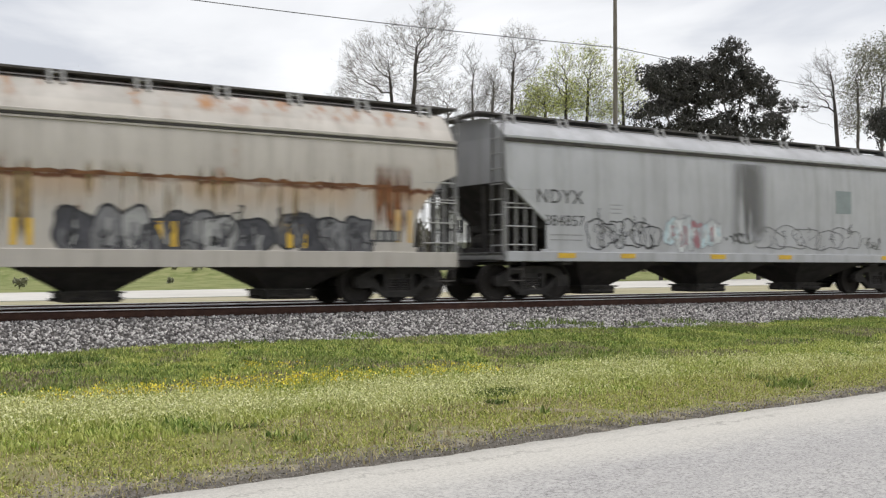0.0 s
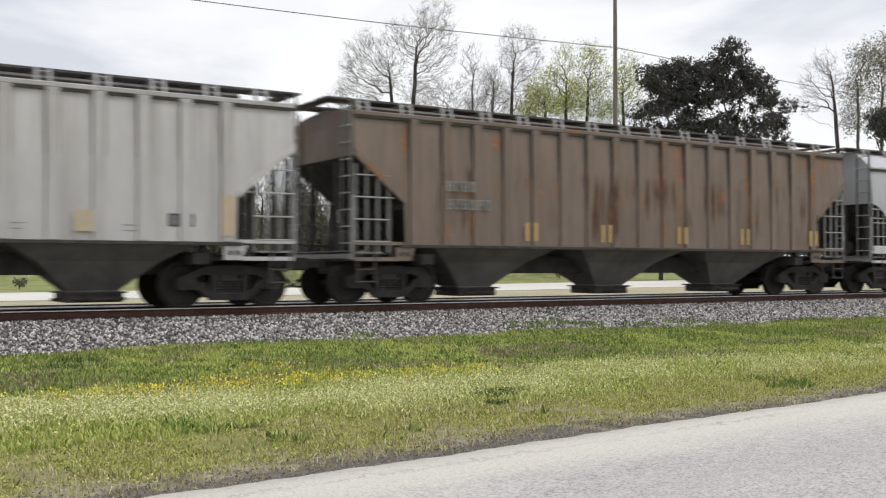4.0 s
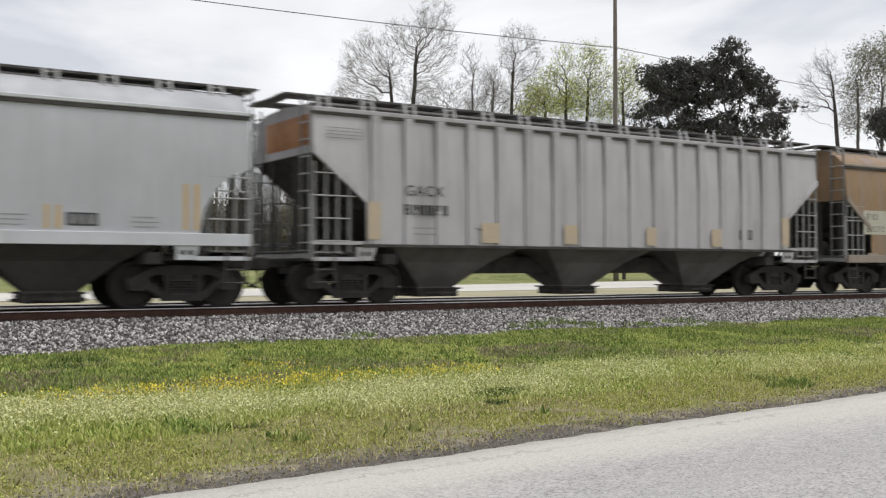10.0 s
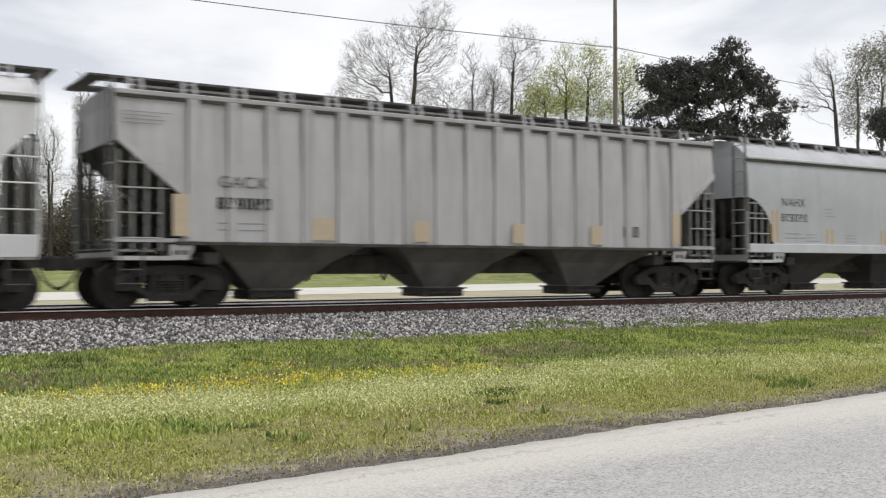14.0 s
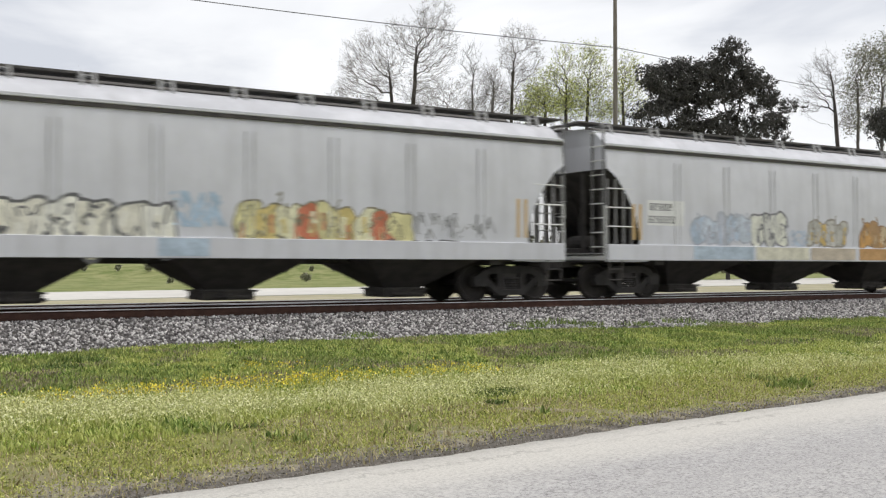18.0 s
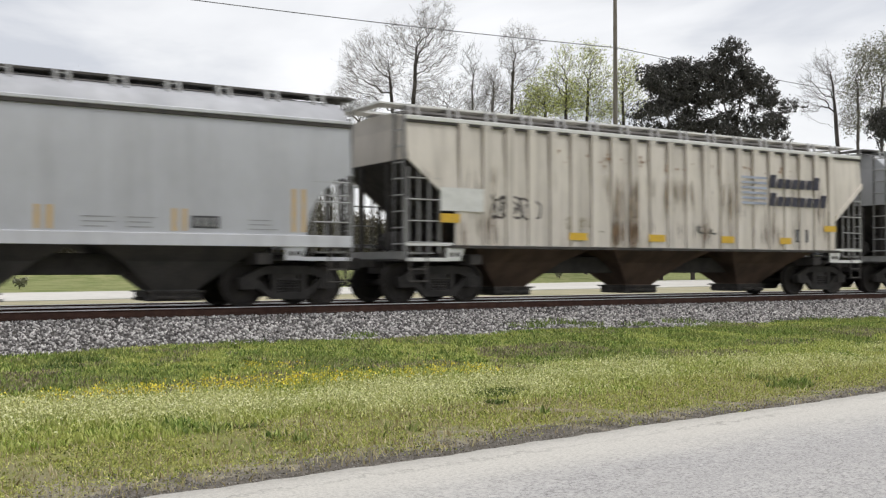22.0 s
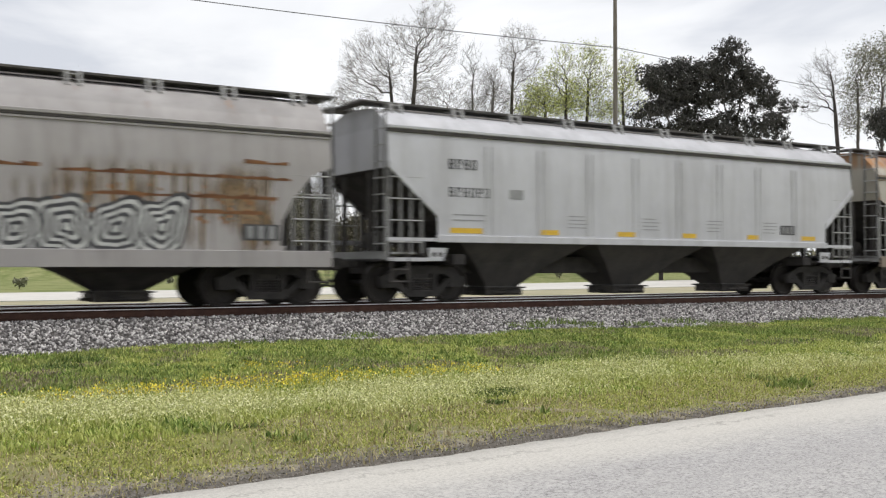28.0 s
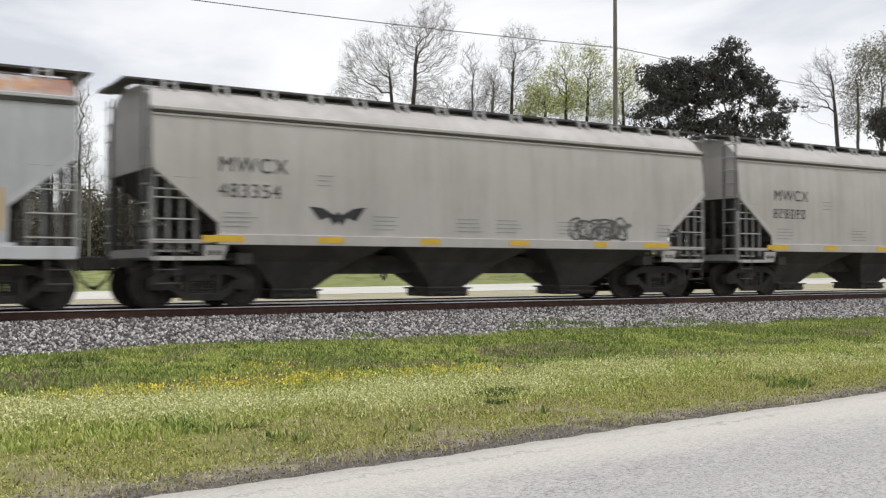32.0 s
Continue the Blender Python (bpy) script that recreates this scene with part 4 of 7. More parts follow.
    cedar_tree("cedar_tree", 95.6, 44.4, [(-0.1, 17.1, 1.2, 1.5), (0.1, 15.5, 1.5, 1.1)], 318, cedar, foliage=40)
    # thin woodland seen through the gaps of the train
    rnd = random.Random(5)
    for k in range(24):
        across = -0.47 + k * 0.0155 + rnd.uniform(-0.008, 0.008)
        z = rnd.uniform(150, 185)
        h = rnd.uniform(24.0, 31.0) * (1.0 if k < 17 else 0.66)
        w = rnd.uniform(1.8, 3.4)
        lobes = [(rnd.uniform(-1, 1), h * 0.82, w * 0.8, h * 0.17), (rnd.uniform(-1.5, 1.5), h * 0.62, w, h * 0.16), (rnd.uniform(-1, 1), h * 0.42, w * 0.9, h * 0.14)]
        grown_tree("woodland_tree", (0.846 * across + 0.533) * z, EYE.y + (0.846 - 0.533 * across) * z, lobes, 140 + k, "thin leafless woodland tree", 300, rnd.uniform(0.26, 0.40), PALE_BARK if k % 4 == 0 else BARK, OLIVE_LEAF, 3, 0.3, (0.06, 0.13), group="woodland behind the field")


def make_far_woods():
    rng = np.random.default_rng(77)
    n = 5200
    a = rng.uniform(radians(-5), radians(115), n)
    d = rng.uniform(210, 300, n)
    tall = 5.0 + 2.2 * np.sin(a * 17) + 1.5 * np.sin(a * 41 + 1) + np.where(a > radians(75), 3.0, 0)
    c = np.stack([EYE.x + d * np.cos(a), EYE.y + d * np.sin(a), FIELD + rng.uniform(0, 1, n) ** 0.8 * tall], -1)
    v, f = leaf_quads(rng, c, 9, 1.3, 0.35, 1.0)
    m = island_tones("far_wood_foliage", [(0.0, (0.08, 0.09, 0.05)), (0.6, (0.17, 0.17, 0.10)), (1.0, (0.28, 0.27, 0.18))], 0.9, 0.1, 0.02, (0.20, 0.17, 0.13))
    tagged(link("far_woods", mesh_np("far_woods", v, f), m), "low hazy line of mixed woods across the field", "woods", kind="stuff")


def make_undergrowth():
    """Brown and olive brush under the woodland trees."""
    rng = np.random.default_rng(88)
    n = 15000
    px = rng.uniform(-120, 980, n)
    z = rng.uniform(178, 215, n)
    tall = np.interp(px, [-120, 120, 330, 480, 640, 800, 980], [21, 20, 18, 18, 14, 8, 5]) * (0.75 + 0.25 * np.sin(px * 0.05) * np.sin(px * 0.013 + 1))
    xx = (px - 784) / 1800 * z
    c = np.stack([0.846 * xx + 0.533 * z, EYE.y - 0.533 * xx + 0.846 * z, FIELD + rng.uniform(0, 1, n) ** 1.25 * tall], -1)
    v, f = leaf_quads(rng, c, 15, 0.85, 0.14, 0.42)
    m = island_tones("brush_foliage", [(0.0, (0.06, 0.055, 0.04)), (0.6, (0.125, 0.118, 0.082)), (1.0, (0.21, 0.20, 0.14))], 0.9, 0.1, 0.12, (0.15, 0.13, 0.105))
    tagged(link("woodland_undergrowth", mesh_np("woodland_undergrowth", v, f), m), "brown and olive brush below bare woodland trees", "undergrowth", kind="stuff")


def make_shrubs():
    for k, (px, py, hpx) in enumerate([(150, 480, 11), (208, 480, 11), (262, 481, 11), (302, 502, 10), (540, 499, 16), (552, 480, 9), (590, 480, 10), (505, 481, 9), (452, 480, 10), (310, 478, 9), (358, 477, 12), (408, 478, 10), (640, 480, 9), (680, 498, 17), (990, 494, 15), (345, 482, 11), (35, 512, 20), (1350, 490, 10), (400, 481, 9)]):
        u = (px - 784) / 1800
        far = np.arange(30.0, 113.0, 0.5)
        gx, gy = (0.846 * u + 0.533) * far, EYE.y + (0.846 - 0.533 * u) * far
        k2 = int(np.argmin(np.abs(474 - (ground_height(gx, gy) - EYE.z) / far * 1800 - py)))
        x, y, z = gx[k2], gy[k2], far[k2]
        plant("shrub", x, y, hpx / 1800 * z, 200 + k, "small dark shrub in the mown field", "shrub", trunk_r=0.03, fork=0.8, lift=0.05, top=2, leaves=OLIVE_LEAF, per=10, spread=hpx / 1800 * z * 0.10, size=(0.05, 0.13), group="shrubs in the field")


def make_house():
    """A white two-storey house with a gabled front and a porch, seen between the cars."""
    u, z = 0.0165, 131.0
    boards = two_tone("white_clapboard", (0.80, 0.80, 0.79), (0.70, 0.70, 0.69), 1.2, 14.0, 0.6, stretch=(0.4, 0.4, 6))
    slate_roof = two_tone("dark_shingles", (0.10, 0.10, 0.105), (0.16, 0.155, 0.15), 1.0, 12.0, 0.9)
    glass, n, l, b = material("dark_window_glass", 0.08, 0.0, 0.5)
    b.inputs["Base Color"].default_value = (0.03, 0.035, 0.04, 1)
    th = tagged(new("house"), "white two-storey wooden house with gabled front and porch", "house")
    th.matrix_basis = Matrix.Translation(((0.846 * u + 0.533) * z, EYE.y + (0.846 - 0.533 * u) * z, FIELD + 1.6)) @ pose(0, 0, 0, 0, 0, math.degrees(math.atan2(-0.533, 0.846)))
    w, d, h, top = 3.3, 9.0, 6.9, 9.5
    bm = bmesh.new()
    prism(bm, [(-w, 0.0), (w, 0.0), (w, h), (0.0, top), (-w, h)], "y", 0.0, d)
    part("wall", bm, boards, th)
    bm = bmesh.new()
    box(bm, w, w + 5.2, 2.2, d - 0.4, 0.0, 5.4)
    part("wing_wall", bm, boards, th)
    for s in (-1, 1):
        bm = bmesh.new()
        prism(bm, [(s * (w + 0.45), h - 0.30), (0.0, top + 0.06), (0.0, top + 0.22), (s * (w + 0.45), h - 0.12)], "y", -0.4, d + 0.3)
        roof = part("roof", bm, slate_roof, th)
        bm = bmesh.new()
        prism(bm, [(s * (w + 0.48), h - 0.42), (0.0, top - 0.05), (0.0, top + 0.24), (s * (w + 0.48), h - 0.10)], "y", -0.47, -0.405)
        part("barge_board", bm, boards, roof, "white board along the gable")
    bm = bmesh.new()
    prism(bm, [(1.9, 5.2), (5.6, 7.4), (d - 0.1, 5.2), (d - 0.1, 5.36), (5.6, 7.6), (1.9, 5.36)], "x", w + 0.01, w + 5.6)
    part("wing_roof", bm, slate_roof, th)
    for x, z0, ww, hh in ((-1.9, 4.1, 0.9, 1.7), (0.0, 4.1, 0.9, 1.7), (1.9, 4.1, 0.9, 1.7), (0.0, 7.3, 0.7, 0.9), (-1.9, 0.9, 0.9, 1.8), (2.0, 0.9, 0.9, 1.8), (w + 1.5, 3.4, 0.9, 1.4), (w + 3.7, 3.4, 0.9, 1.4)):
        y = 2.19 if x > w else -0.01
        bm = bmesh.new()
        for a, c, e, f in ((-ww / 2 - 0.12, -ww / 2, 0, hh), (ww / 2, ww / 2 + 0.12, 0, hh), (-0.03, 0.03, 0, hh), (-ww / 2 - 0.12, ww / 2 + 0.12, hh, hh + 0.14), (-ww / 2 - 0.16, ww / 2 + 0.16, -0.10, 0), (-ww / 2, ww / 2, hh / 2 - 0.03, hh / 2 + 0.03)):
            box(bm, x + a, x + c, y - 0.05, y + 0.01, z0 + e, z0 + f)
        win = part("window", bm, boards, th, "white sash window")
        bm = bmesh.new()
        box(bm, x - ww / 2, x + ww / 2, y - 0.02, y + 0.005, z0, z0 + hh)
        part("pane", bm, glass, win)
    bm = bmesh.new()
    box(bm, -0.55, 0.55, -0.04, 0.01, 0.3, 2.4)
    part("door", bm, slate_roof, th, "dark front door")
    bm = bmesh.new()
    prism(bm, [(-2.6, 2.75), (0.0, 2.95), (0.0, 3.15), (-2.6, 2.90)], "x", -w - 0.3, w + 4.8)
    part("porch_roof", bm, boards, th, "white shallow porch roof")
    bm = bmesh.new()
    box(bm, -w - 0.2, w + 4.7, -2.5, 0.0, 0.0, 0.30)
    part("porch_floor", bm, slate_roof, th)
    for k in range(7):
        x = -w + k * 1.83
        bm = bmesh.new()
        box(bm, x - 0.10, x + 0.10, -2.4, -2.2, 0.30, 2.76, 0.02)
        part("porch_post", bm, boards, th)
    for k in range(6):
        x = -w + k * 1.83
        bm = bmesh.new()
        box(bm, x + 0.11, x + 1.72, -2.33, -2.27, 1.10, 1.18)
        for j in range(8):
            box(bm, x + 0.2 + j * 0.2, x + 0.25 + j * 0.2, -2.32, -2.28, 0.30, 1.10)
        part("porch_rail", bm, boards, th)


def make_pole_line():
    wood = two_tone("weathered_pole_wood", (0.15, 0.13, 0.11), (0.22, 0.20, 0.17), 3.0, 20.0, 0.9, stretch=(3, 3, 0.3))
    spots = [(-61.0, 51.1), (64.3, 51.1), (190.0, 51.1)]
    for x, y in spots:
        th = tagged(new("utility_pole"), "tall weathered wooden utility pole beyond the field road", "utility pole", "power line poles")
        th.location = (x, y, FIELD - 0.3)
        bm = bmesh.new()
        lathe(bm, [(0.25, 0.0), (0.22, 12.0), (0.19, 24.0), (0.15, 31.0)], 12, "z")
        part("shaft", bm, wood, th, smooth=True)
        bm = bmesh.new()
        lathe(bm, [(0.03, 0.0), (0.09, 0.05), (0.06, 0.10), (0.09, 0.15), (0.03, 0.2)], 10, "x", (-0.1, -0.26, 22.02))
        part("insulator", bm, BARE_METAL, th)
    iron = two_tone("dark_wire", (0.05, 0.05, 0.05), (0.09, 0.09, 0.09), 1.0, 5.0, 0.6)
    for (xa, ya), (xb, yb) in zip(spots, spots[1:]):
        bm = bmesh.new()
        pts = []
        for k in range(41):
            t = k / 40
            pts.append((xa + (xb - xa) * t, ya - 0.26, 22.12 + FIELD - 0.3 - 1.41 * 4 * t * (1 - t)))
        rings = [[bm.verts.new((x, y + dy, z + dz)) for dy, dz in ((0.034, 0), (0, 0.034), (-0.034, 0), (0, -0.034))] for x, y, z in pts]
        for a, b in zip(rings, rings[1:]):
            for j in range(4):
                bm.faces.new((a[j], a[(j + 1) % 4], b[(j + 1) % 4], b[j]))
        tagged(part("power_wire", bm, iron, None), "dark sagging power wire between the poles", "wire", "power wires")


make_ground()
make_road()
make_railway()
make_far_road()
make_far_woods()
make_undergrowth()
make_trees()
make_shrubs()
make_house()
make_pole_line()
make_verge()
make_weeds()


# ---- freight cars ----
SIDE = 1.60          # half width of a car body
TRUCK_IN = 1.85      # truck centre from the coupler face
END_IN = 0.68        # body end from the coupler face
WHEEL_R = 0.457

# name: side foot, eave, end cut as (inset, height), sill top, hopper spacing, hopper paint, sill foot, roof crown
KINDS = {
    "ribbed": dict(foot=1.28, eave=4.06, cut=[(0, 3.18), (1.22, 2.19), (1.24, 1.28)], sill=0.0, bay=4.25, keel=0.66, crown=4.26),
    "round": dict(foot=1.24, eave=3.80, cut=[(0, 2.74), (0.35, 2.62), (0.70, 2.32), (0.92, 1.95), (1.0, 1.6), (1.02, 1.24)], sill=1.46, bay=3.87, keel=0.66, crown=4.41),
    "lined": dict(foot=1.24, eave=3.80, cut=[(0, 2.65), (0.1, 2.62), (1.17, 1.64), (1.19, 1.24)], sill=1.46, bay=3.87, keel=0.66, crown=4.41),
    "deep": dict(foot=0.83, eave=3.56, cut=[(0, 2.86), (0.4, 2.70), (0.85, 2.20), (1.08, 1.75), (1.12, 1.3), (1.13, 0.83)], sill=1.14, bay=4.1, keel=0.86, crown=4.42),
    "broad": dict(foot=0.97, eave=3.82, cut=[(0, 2.80), (0.25, 2.70), (1.15, 1.90), (1.17, 0.97)], sill=1.18, bay=4.15, keel=0.86, crown=4.40),
    "curved": dict(foot=1.00, eave=3.82, cut=[(0, 3.25), (0.30, 3.05), (0.66, 2.60), (0.95, 2.10), (1.06, 1.65), (1.07, 1.0)], sill=1.38, bay=4.2, keel=0.88, crown=4.36),
    "welded": dict(foot=1.20, eave=3.80, cut=[(0, 2.90), (0.2, 2.82), (1.22, 1.90), (1.25, 1.20)], sill=1.36, bay=4.1, keel=0.66, crown=4.40),
    "smooth": dict(foot=1.27, eave=3.80, cut=[(0, 2.70), (0.1, 2.64), (1.28, 1.68), (1.30, 1.27)], sill=1.46, bay=3.9, keel=0.66, crown=4.42),
    "panelled": dict(foot=1.38, eave=3.82, cut=[(0, 2.97), (0.2, 2.90), (1.22, 1.95), (1.25, 1.38)], sill=1.52, bay=4.05, keel=0.66, crown=4.38),
}


def half_profile(k, foot):
    """The side and roof of one half, from the foot up to the crown."""
    eave, crown = k["eave"], k["crown"]
    pts = [(SIDE, 1.9), (SIDE, 2.6), (SIDE - 0.01, 3.1), (SIDE - 0.05, max(3.3, eave - 0.25)), (SIDE - 0.09, eave)]
    rise = crown - eave
    pts += [(1.47, eave + 0.02 + rise * 0.10), (1.30, eave + rise * 0.45), (1.0, eave + rise * 0.80), (0.6, eave + rise * 0.95), (0.0, crown)]
    out = [(SIDE, foot)]
    z = foot
    for y, w in pts:
        z = max(z + 0.004, w)
        out.append((y, z))
    return out


def car_shell(kind, length):
    """Side sheets with their end cut, the roof, and the slope sheets that run down inwards to the end hoppers."""
    k = KINDS[kind]
    e = length / 2 - END_IN
    top, foot, last = k["cut"][0][1], k["foot"], k["cut"][-1][0]
    tilt = 0.82
    reach = (top - 0.10 - foot) / tilt
    cut = [(i, z, max(z, top - 0.10 - tilt * i) if i else z) for i, z in k["cut"]]
    while cut[-1][0] < reach - 0.05:
        i = min(cut[-1][0] + 0.5, reach)
        cut.append((i, foot, max(foot, top - 0.10 - tilt * i)))
    stations = [(-e + i, z, w) for i, z, w in cut] + [(e - i, z, w) for i, z, w in reversed(cut)]
    bm = bmesh.new()
    rings = []
    for x, foot, sheet in stations:
        h = half_profile(k, foot)
        inner = [(SIDE - 0.035, foot), (SIDE - 0.036, max(sheet, foot + 0.001))]
        ring = [(-y, z) for y, z in h] + [(y, z) for y, z in reversed(h[:-1])] + inner + [(-y, z) for y, z in reversed(inner)]
        rings.append([bm.verts.new((x, y, z)) for y, z in ring])
    n = len(rings[0])
    for a, b in zip(rings, rings[1:]):
        for j in range(n):
            f = bm.faces.new((a[j], b[j], b[(j + 1) % n], a[(j + 1) % n]))
            # slope sheet undersides: black paint and their shadow in one dark colour
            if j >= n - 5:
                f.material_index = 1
    bm.faces.new(rings[0])
    bm.faces.new(rings[-1][::-1])
    bmesh.ops.recalc_face_normals(bm, faces=bm.faces[:])
    for f in bm.faces:
        f.smooth = True
    for w in bm.edges:
        w.smooth = len(w.link_faces) == 2 and w.calc_face_angle() < 0.40
    return bm


MESHES = {}


def shared(name, key, build):
    """One mesh for all alike parts."""
    if key not in MESHES:
        bm = build()
        me = bpy.data.meshes.new(name)
        bm.to_mesh(me)
        bm.free()
        MESHES[key] = me
    return MESHES[key]


def put(name, key, build, mat, parent, m=None, label=""):
    me = shared(name, (key, mat.name), build)
    o = link(name, me, mat, parent, label)
    if m is not None:
        o.matrix_basis = m
    return o


def side_frame_mesh():
    bm = bmesh.new()
    y0, y1 = -0.07, 0.07
    prism(bm, [(-0.62, 0.66), (0.62, 0.66), (0.62, 0.80), (0.35, 0.84), (-0.35, 0.84), (-0.62, 0.80)], "y", y0, y1)
    for s in (-1, 1):
        prism(bm, [(s * 0.60, 0.80), (s * 1.10, 0.58), (s * 1.10, 0.42), (s * 1.02, 0.42), (s * 0.56, 0.66)], "y", y0 + 0.004, y1 - 0.004)
        prism(bm, [(s * 0.40, 0.17), (s * 0.76, 0.44), (s * 0.76, 0.56), (s * 0.66, 0.56), (s * 0.36, 0.30)], "y", y0 + 0.006, y1 - 0.006)
        prism(bm, [(s * 0.25, 0.28), (s * 0.38, 0.28), (s * 0.38, 0.68), (s * 0.25, 0.68)], "y", y0 - 0.01, y1 + 0.01)
        prism(bm, [(s * 0.72, 0.36), (s * 1.06, 0.36), (s * 1.09, 0.60), (s * 0.70, 0.60)], "y", y0 - 0.03, y1 + 0.03)
    prism(bm, [(-0.42, 0.15), (0.42, 0.15), (0.42, 0.29), (-0.42, 0.29)], "y", y0, y1)
    return bm


def spring_mesh():
    bm = bmesh.new()
    for i in (-0.16, 0.0, 0.16):
        rings = [(0.068 if j % 2 else 0.052, 0.29 + j * 0.028) for j in range(10)]
        lathe(bm, rings, 8, "z", (i, 0, 0))
    box(bm, -0.24, 0.24, -0.08, 0.08, 0.27, 0.30)
    box(bm, -0.24, 0.24, -0.08, 0.08, 0.54, 0.57)
    return bm


def bolster_mesh():
    bm = bmesh.new()
    box(bm, -0.22, 0.22, -1.02, 1.02, 0.55, 0.70, 0.02)
    box(bm, -0.30, 0.30, -0.40, 0.40, 0.50, 0.80, 0.03)
    return bm


def wheelset_mesh():
    bm = bmesh.new()
    for s in (-1, 1):
        prof = [(0.06, s * 0.66), (0.11, s * 0.685), (0.36, s * 0.70), (0.40, s * 0.68), (0.485, s * 0.682), (0.485, s * 0.705), (0.46, s * 0.715), (WHEEL_R, s * 0.80), (0.40, s * 0.805), (0.37, s * 0.765), (0.14, s * 0.765), (0.11, s * 0.80), (0.06, s * 0.80)]
        lathe(bm, prof, 28, "y")
        lathe(bm, [(0.05, s * 0.80), (0.10, s * 0.84), (0.105, s * 1.05), (0.07, s * 1.085), (0.02, s * 1.09)], 14, "y")
        for j in range(3):
            a = j * math.tau / 3
            lathe(bm, [(0.016, s * 1.07), (0.016, s * 1.10)], 6, "y", (0.05 * math.cos(a), 0, 0.05 * math.sin(a)))
    lathe(bm, [(0.075, -0.7), (0.068, 0.0), (0.075, 0.7)], 12, "y")
    return bm


WHEELSETS = []


def add_truck(car, x):
    t = put("truck", "truck", bolster_mesh, SHADOW_STEEL, car, pose(x, 0, 0), "black cast steel truck")
    for s in (-1, 1):
        put("side_frame", "side_frame", side_frame_mesh, FRAME_STEEL, t, pose(0, s * 0.99, 0))
        put("spring_nest", "spring_nest", spring_mesh, SHADOW_STEEL, t, pose(0, s * 0.99, 0))
        w = put("wheelset", "wheelset", wheelset_mesh, WHEEL_STEEL, t, pose(s * 0.889, 0, WHEEL_R))
        WHEELSETS.append((w, s))


def hopper_mesh(foot, half_top, base):
    bm = bmesh.new()
    ring = []
    knee = 0.92 if foot > 1.1 else 0.70
    for z, hx, hy in ((foot + 0.05, half_top, 1.50), (knee, 0.48 + (1.2 if foot > 1.1 else 1.6) * (knee - 0.36), 0.92), (0.36, 0.48, 0.42), (0.22, 0.48, 0.42)):
        ring.append([bm.verts.new(p) for p in ((-hx, -hy, z), (hx, -hy, z), (hx, hy, z), (-hx, hy, z))])
    for a, b in zip(ring, ring[1:]):
        for j in range(4):
            bm.faces.new((a[j], b[j], b[(j + 1) % 4], a[(j + 1) % 4]))
    bm.faces.new(ring[0])
    bm.faces.new(ring[-1][::-1])
    bmesh.ops.recalc_face_normals(bm, faces=bm.faces[:])
    return bm


def outlet_mesh():
    bm = bmesh.new()
    box(bm, -0.54, 0.54, -0.52, 0.52, 0.13, 0.30, 0.01)
    box(bm, -0.60, 0.60, -0.58, 0.58, 0.30, 0.335)
    box(bm, -0.70, 0.70, -0.08, 0.08, 0.15, 0.21)
    for s in (-1, 1):
        bar(bm, (-0.4, s * 0.62, 0.20), (0.4, s * 0.62, 0.20), 0.035, 8)
        bar(bm, (0, s * 0.50, 0.20), (0, s * 0.68, 0.20), 0.05, 8)
    return bm


def stile_mesh(z0, z1):
    bm = bmesh.new()
    box(bm, -0.03, 0.03, -0.012, 0.012, z0, z1)
    return bm


def rung_mesh(width):
    bm = bmesh.new()
    bar(bm, (-0.02, -0.026, 0), (width + 0.02, -0.026, 0), 0.017, 6)
    return bm


def side_ladder(car, kind, z0, z1, width, mat, m):
    """Four upright stiles with four rungs across them."""
    first = put("side_ladder", ("stile", kind), lambda: stile_mesh(z0, z1), STILE_GREY, car, m)
    for i in (1, 2, 3):
        put("stile", ("stile", kind), lambda: stile_mesh(z0, z1), STILE_GREY, first, pose(i * width / 3, 0, 0))
    for i in range(4):
        put("rung", ("rung", width), lambda: rung_mesh(width), mat, first, pose(0, 0, z0 + (i + 0.5) * (z1 - z0) / 4))


def ladder_mesh(z0, z1, width, rungs):
    bm = bmesh.new()
    for x in (0.0, width):
        box(bm, x - 0.03, x + 0.03, -0.012, 0.012, z0, z1)
    for f in bm.faces:
        f.material_index = 1
    for i in range(rungs):
        z = z0 + (i + 0.5) * (z1 - z0) / rungs
        bar(bm, (-0.02, -0.03, z), (width + 0.02, -0.03, z), 0.017, 6)
    return bm


def step_mesh():
    """The stirrup steps below the platform."""
    bm = bmesh.new()
    for x in (0, 0.42):
        box(bm, x - 0.02, x + 0.02, -0.012, 0.012, 0.48, 1.08)
    for z in (0.50, 0.76):
        bar(bm, (0, 0, z), (0.42, 0, z), 0.02, 6)
    return bm


def bracket_mesh(foot):
    """A pair of light uprights that carry the roof walkway."""
    bm = bmesh.new()
    for x in (-0.12, 0.12):
        prism(bm, [(-1.09, foot - 0.05), (-1.05, foot - 0.06), (-0.95, 4.43), (-0.995, 4.48)], "x", x - 0.028, x + 0.028)
    box(bm, -0.15, 0.15, -1.0, -0.55, 4.405, 4.425)
    return bm


def walkway_mesh(half):
    """Three planks with grooves between them."""
    bm = bmesh.new()
    top = []
    for j in range(3):
        y = -0.98 + j * 0.19
        top += [(y, 4.475), (y + 0.165, 4.475)] + ([(y + 0.165, 4.45), (y + 0.19, 4.45)] if j < 2 else [])
    prism(bm, top + [(-0.435, 4.43), (-0.98, 4.43)], "x", -half, half)
    return bm


def hatch_mesh(half):
    bm = bmesh.new()
    prism(bm, [(-0.34, 4.20), (0.34, 4.20), (0.34, 4.40), (0.24, 4.47), (-0.24, 4.47), (-0.34, 4.40)], "x", -half, half)
    return bm


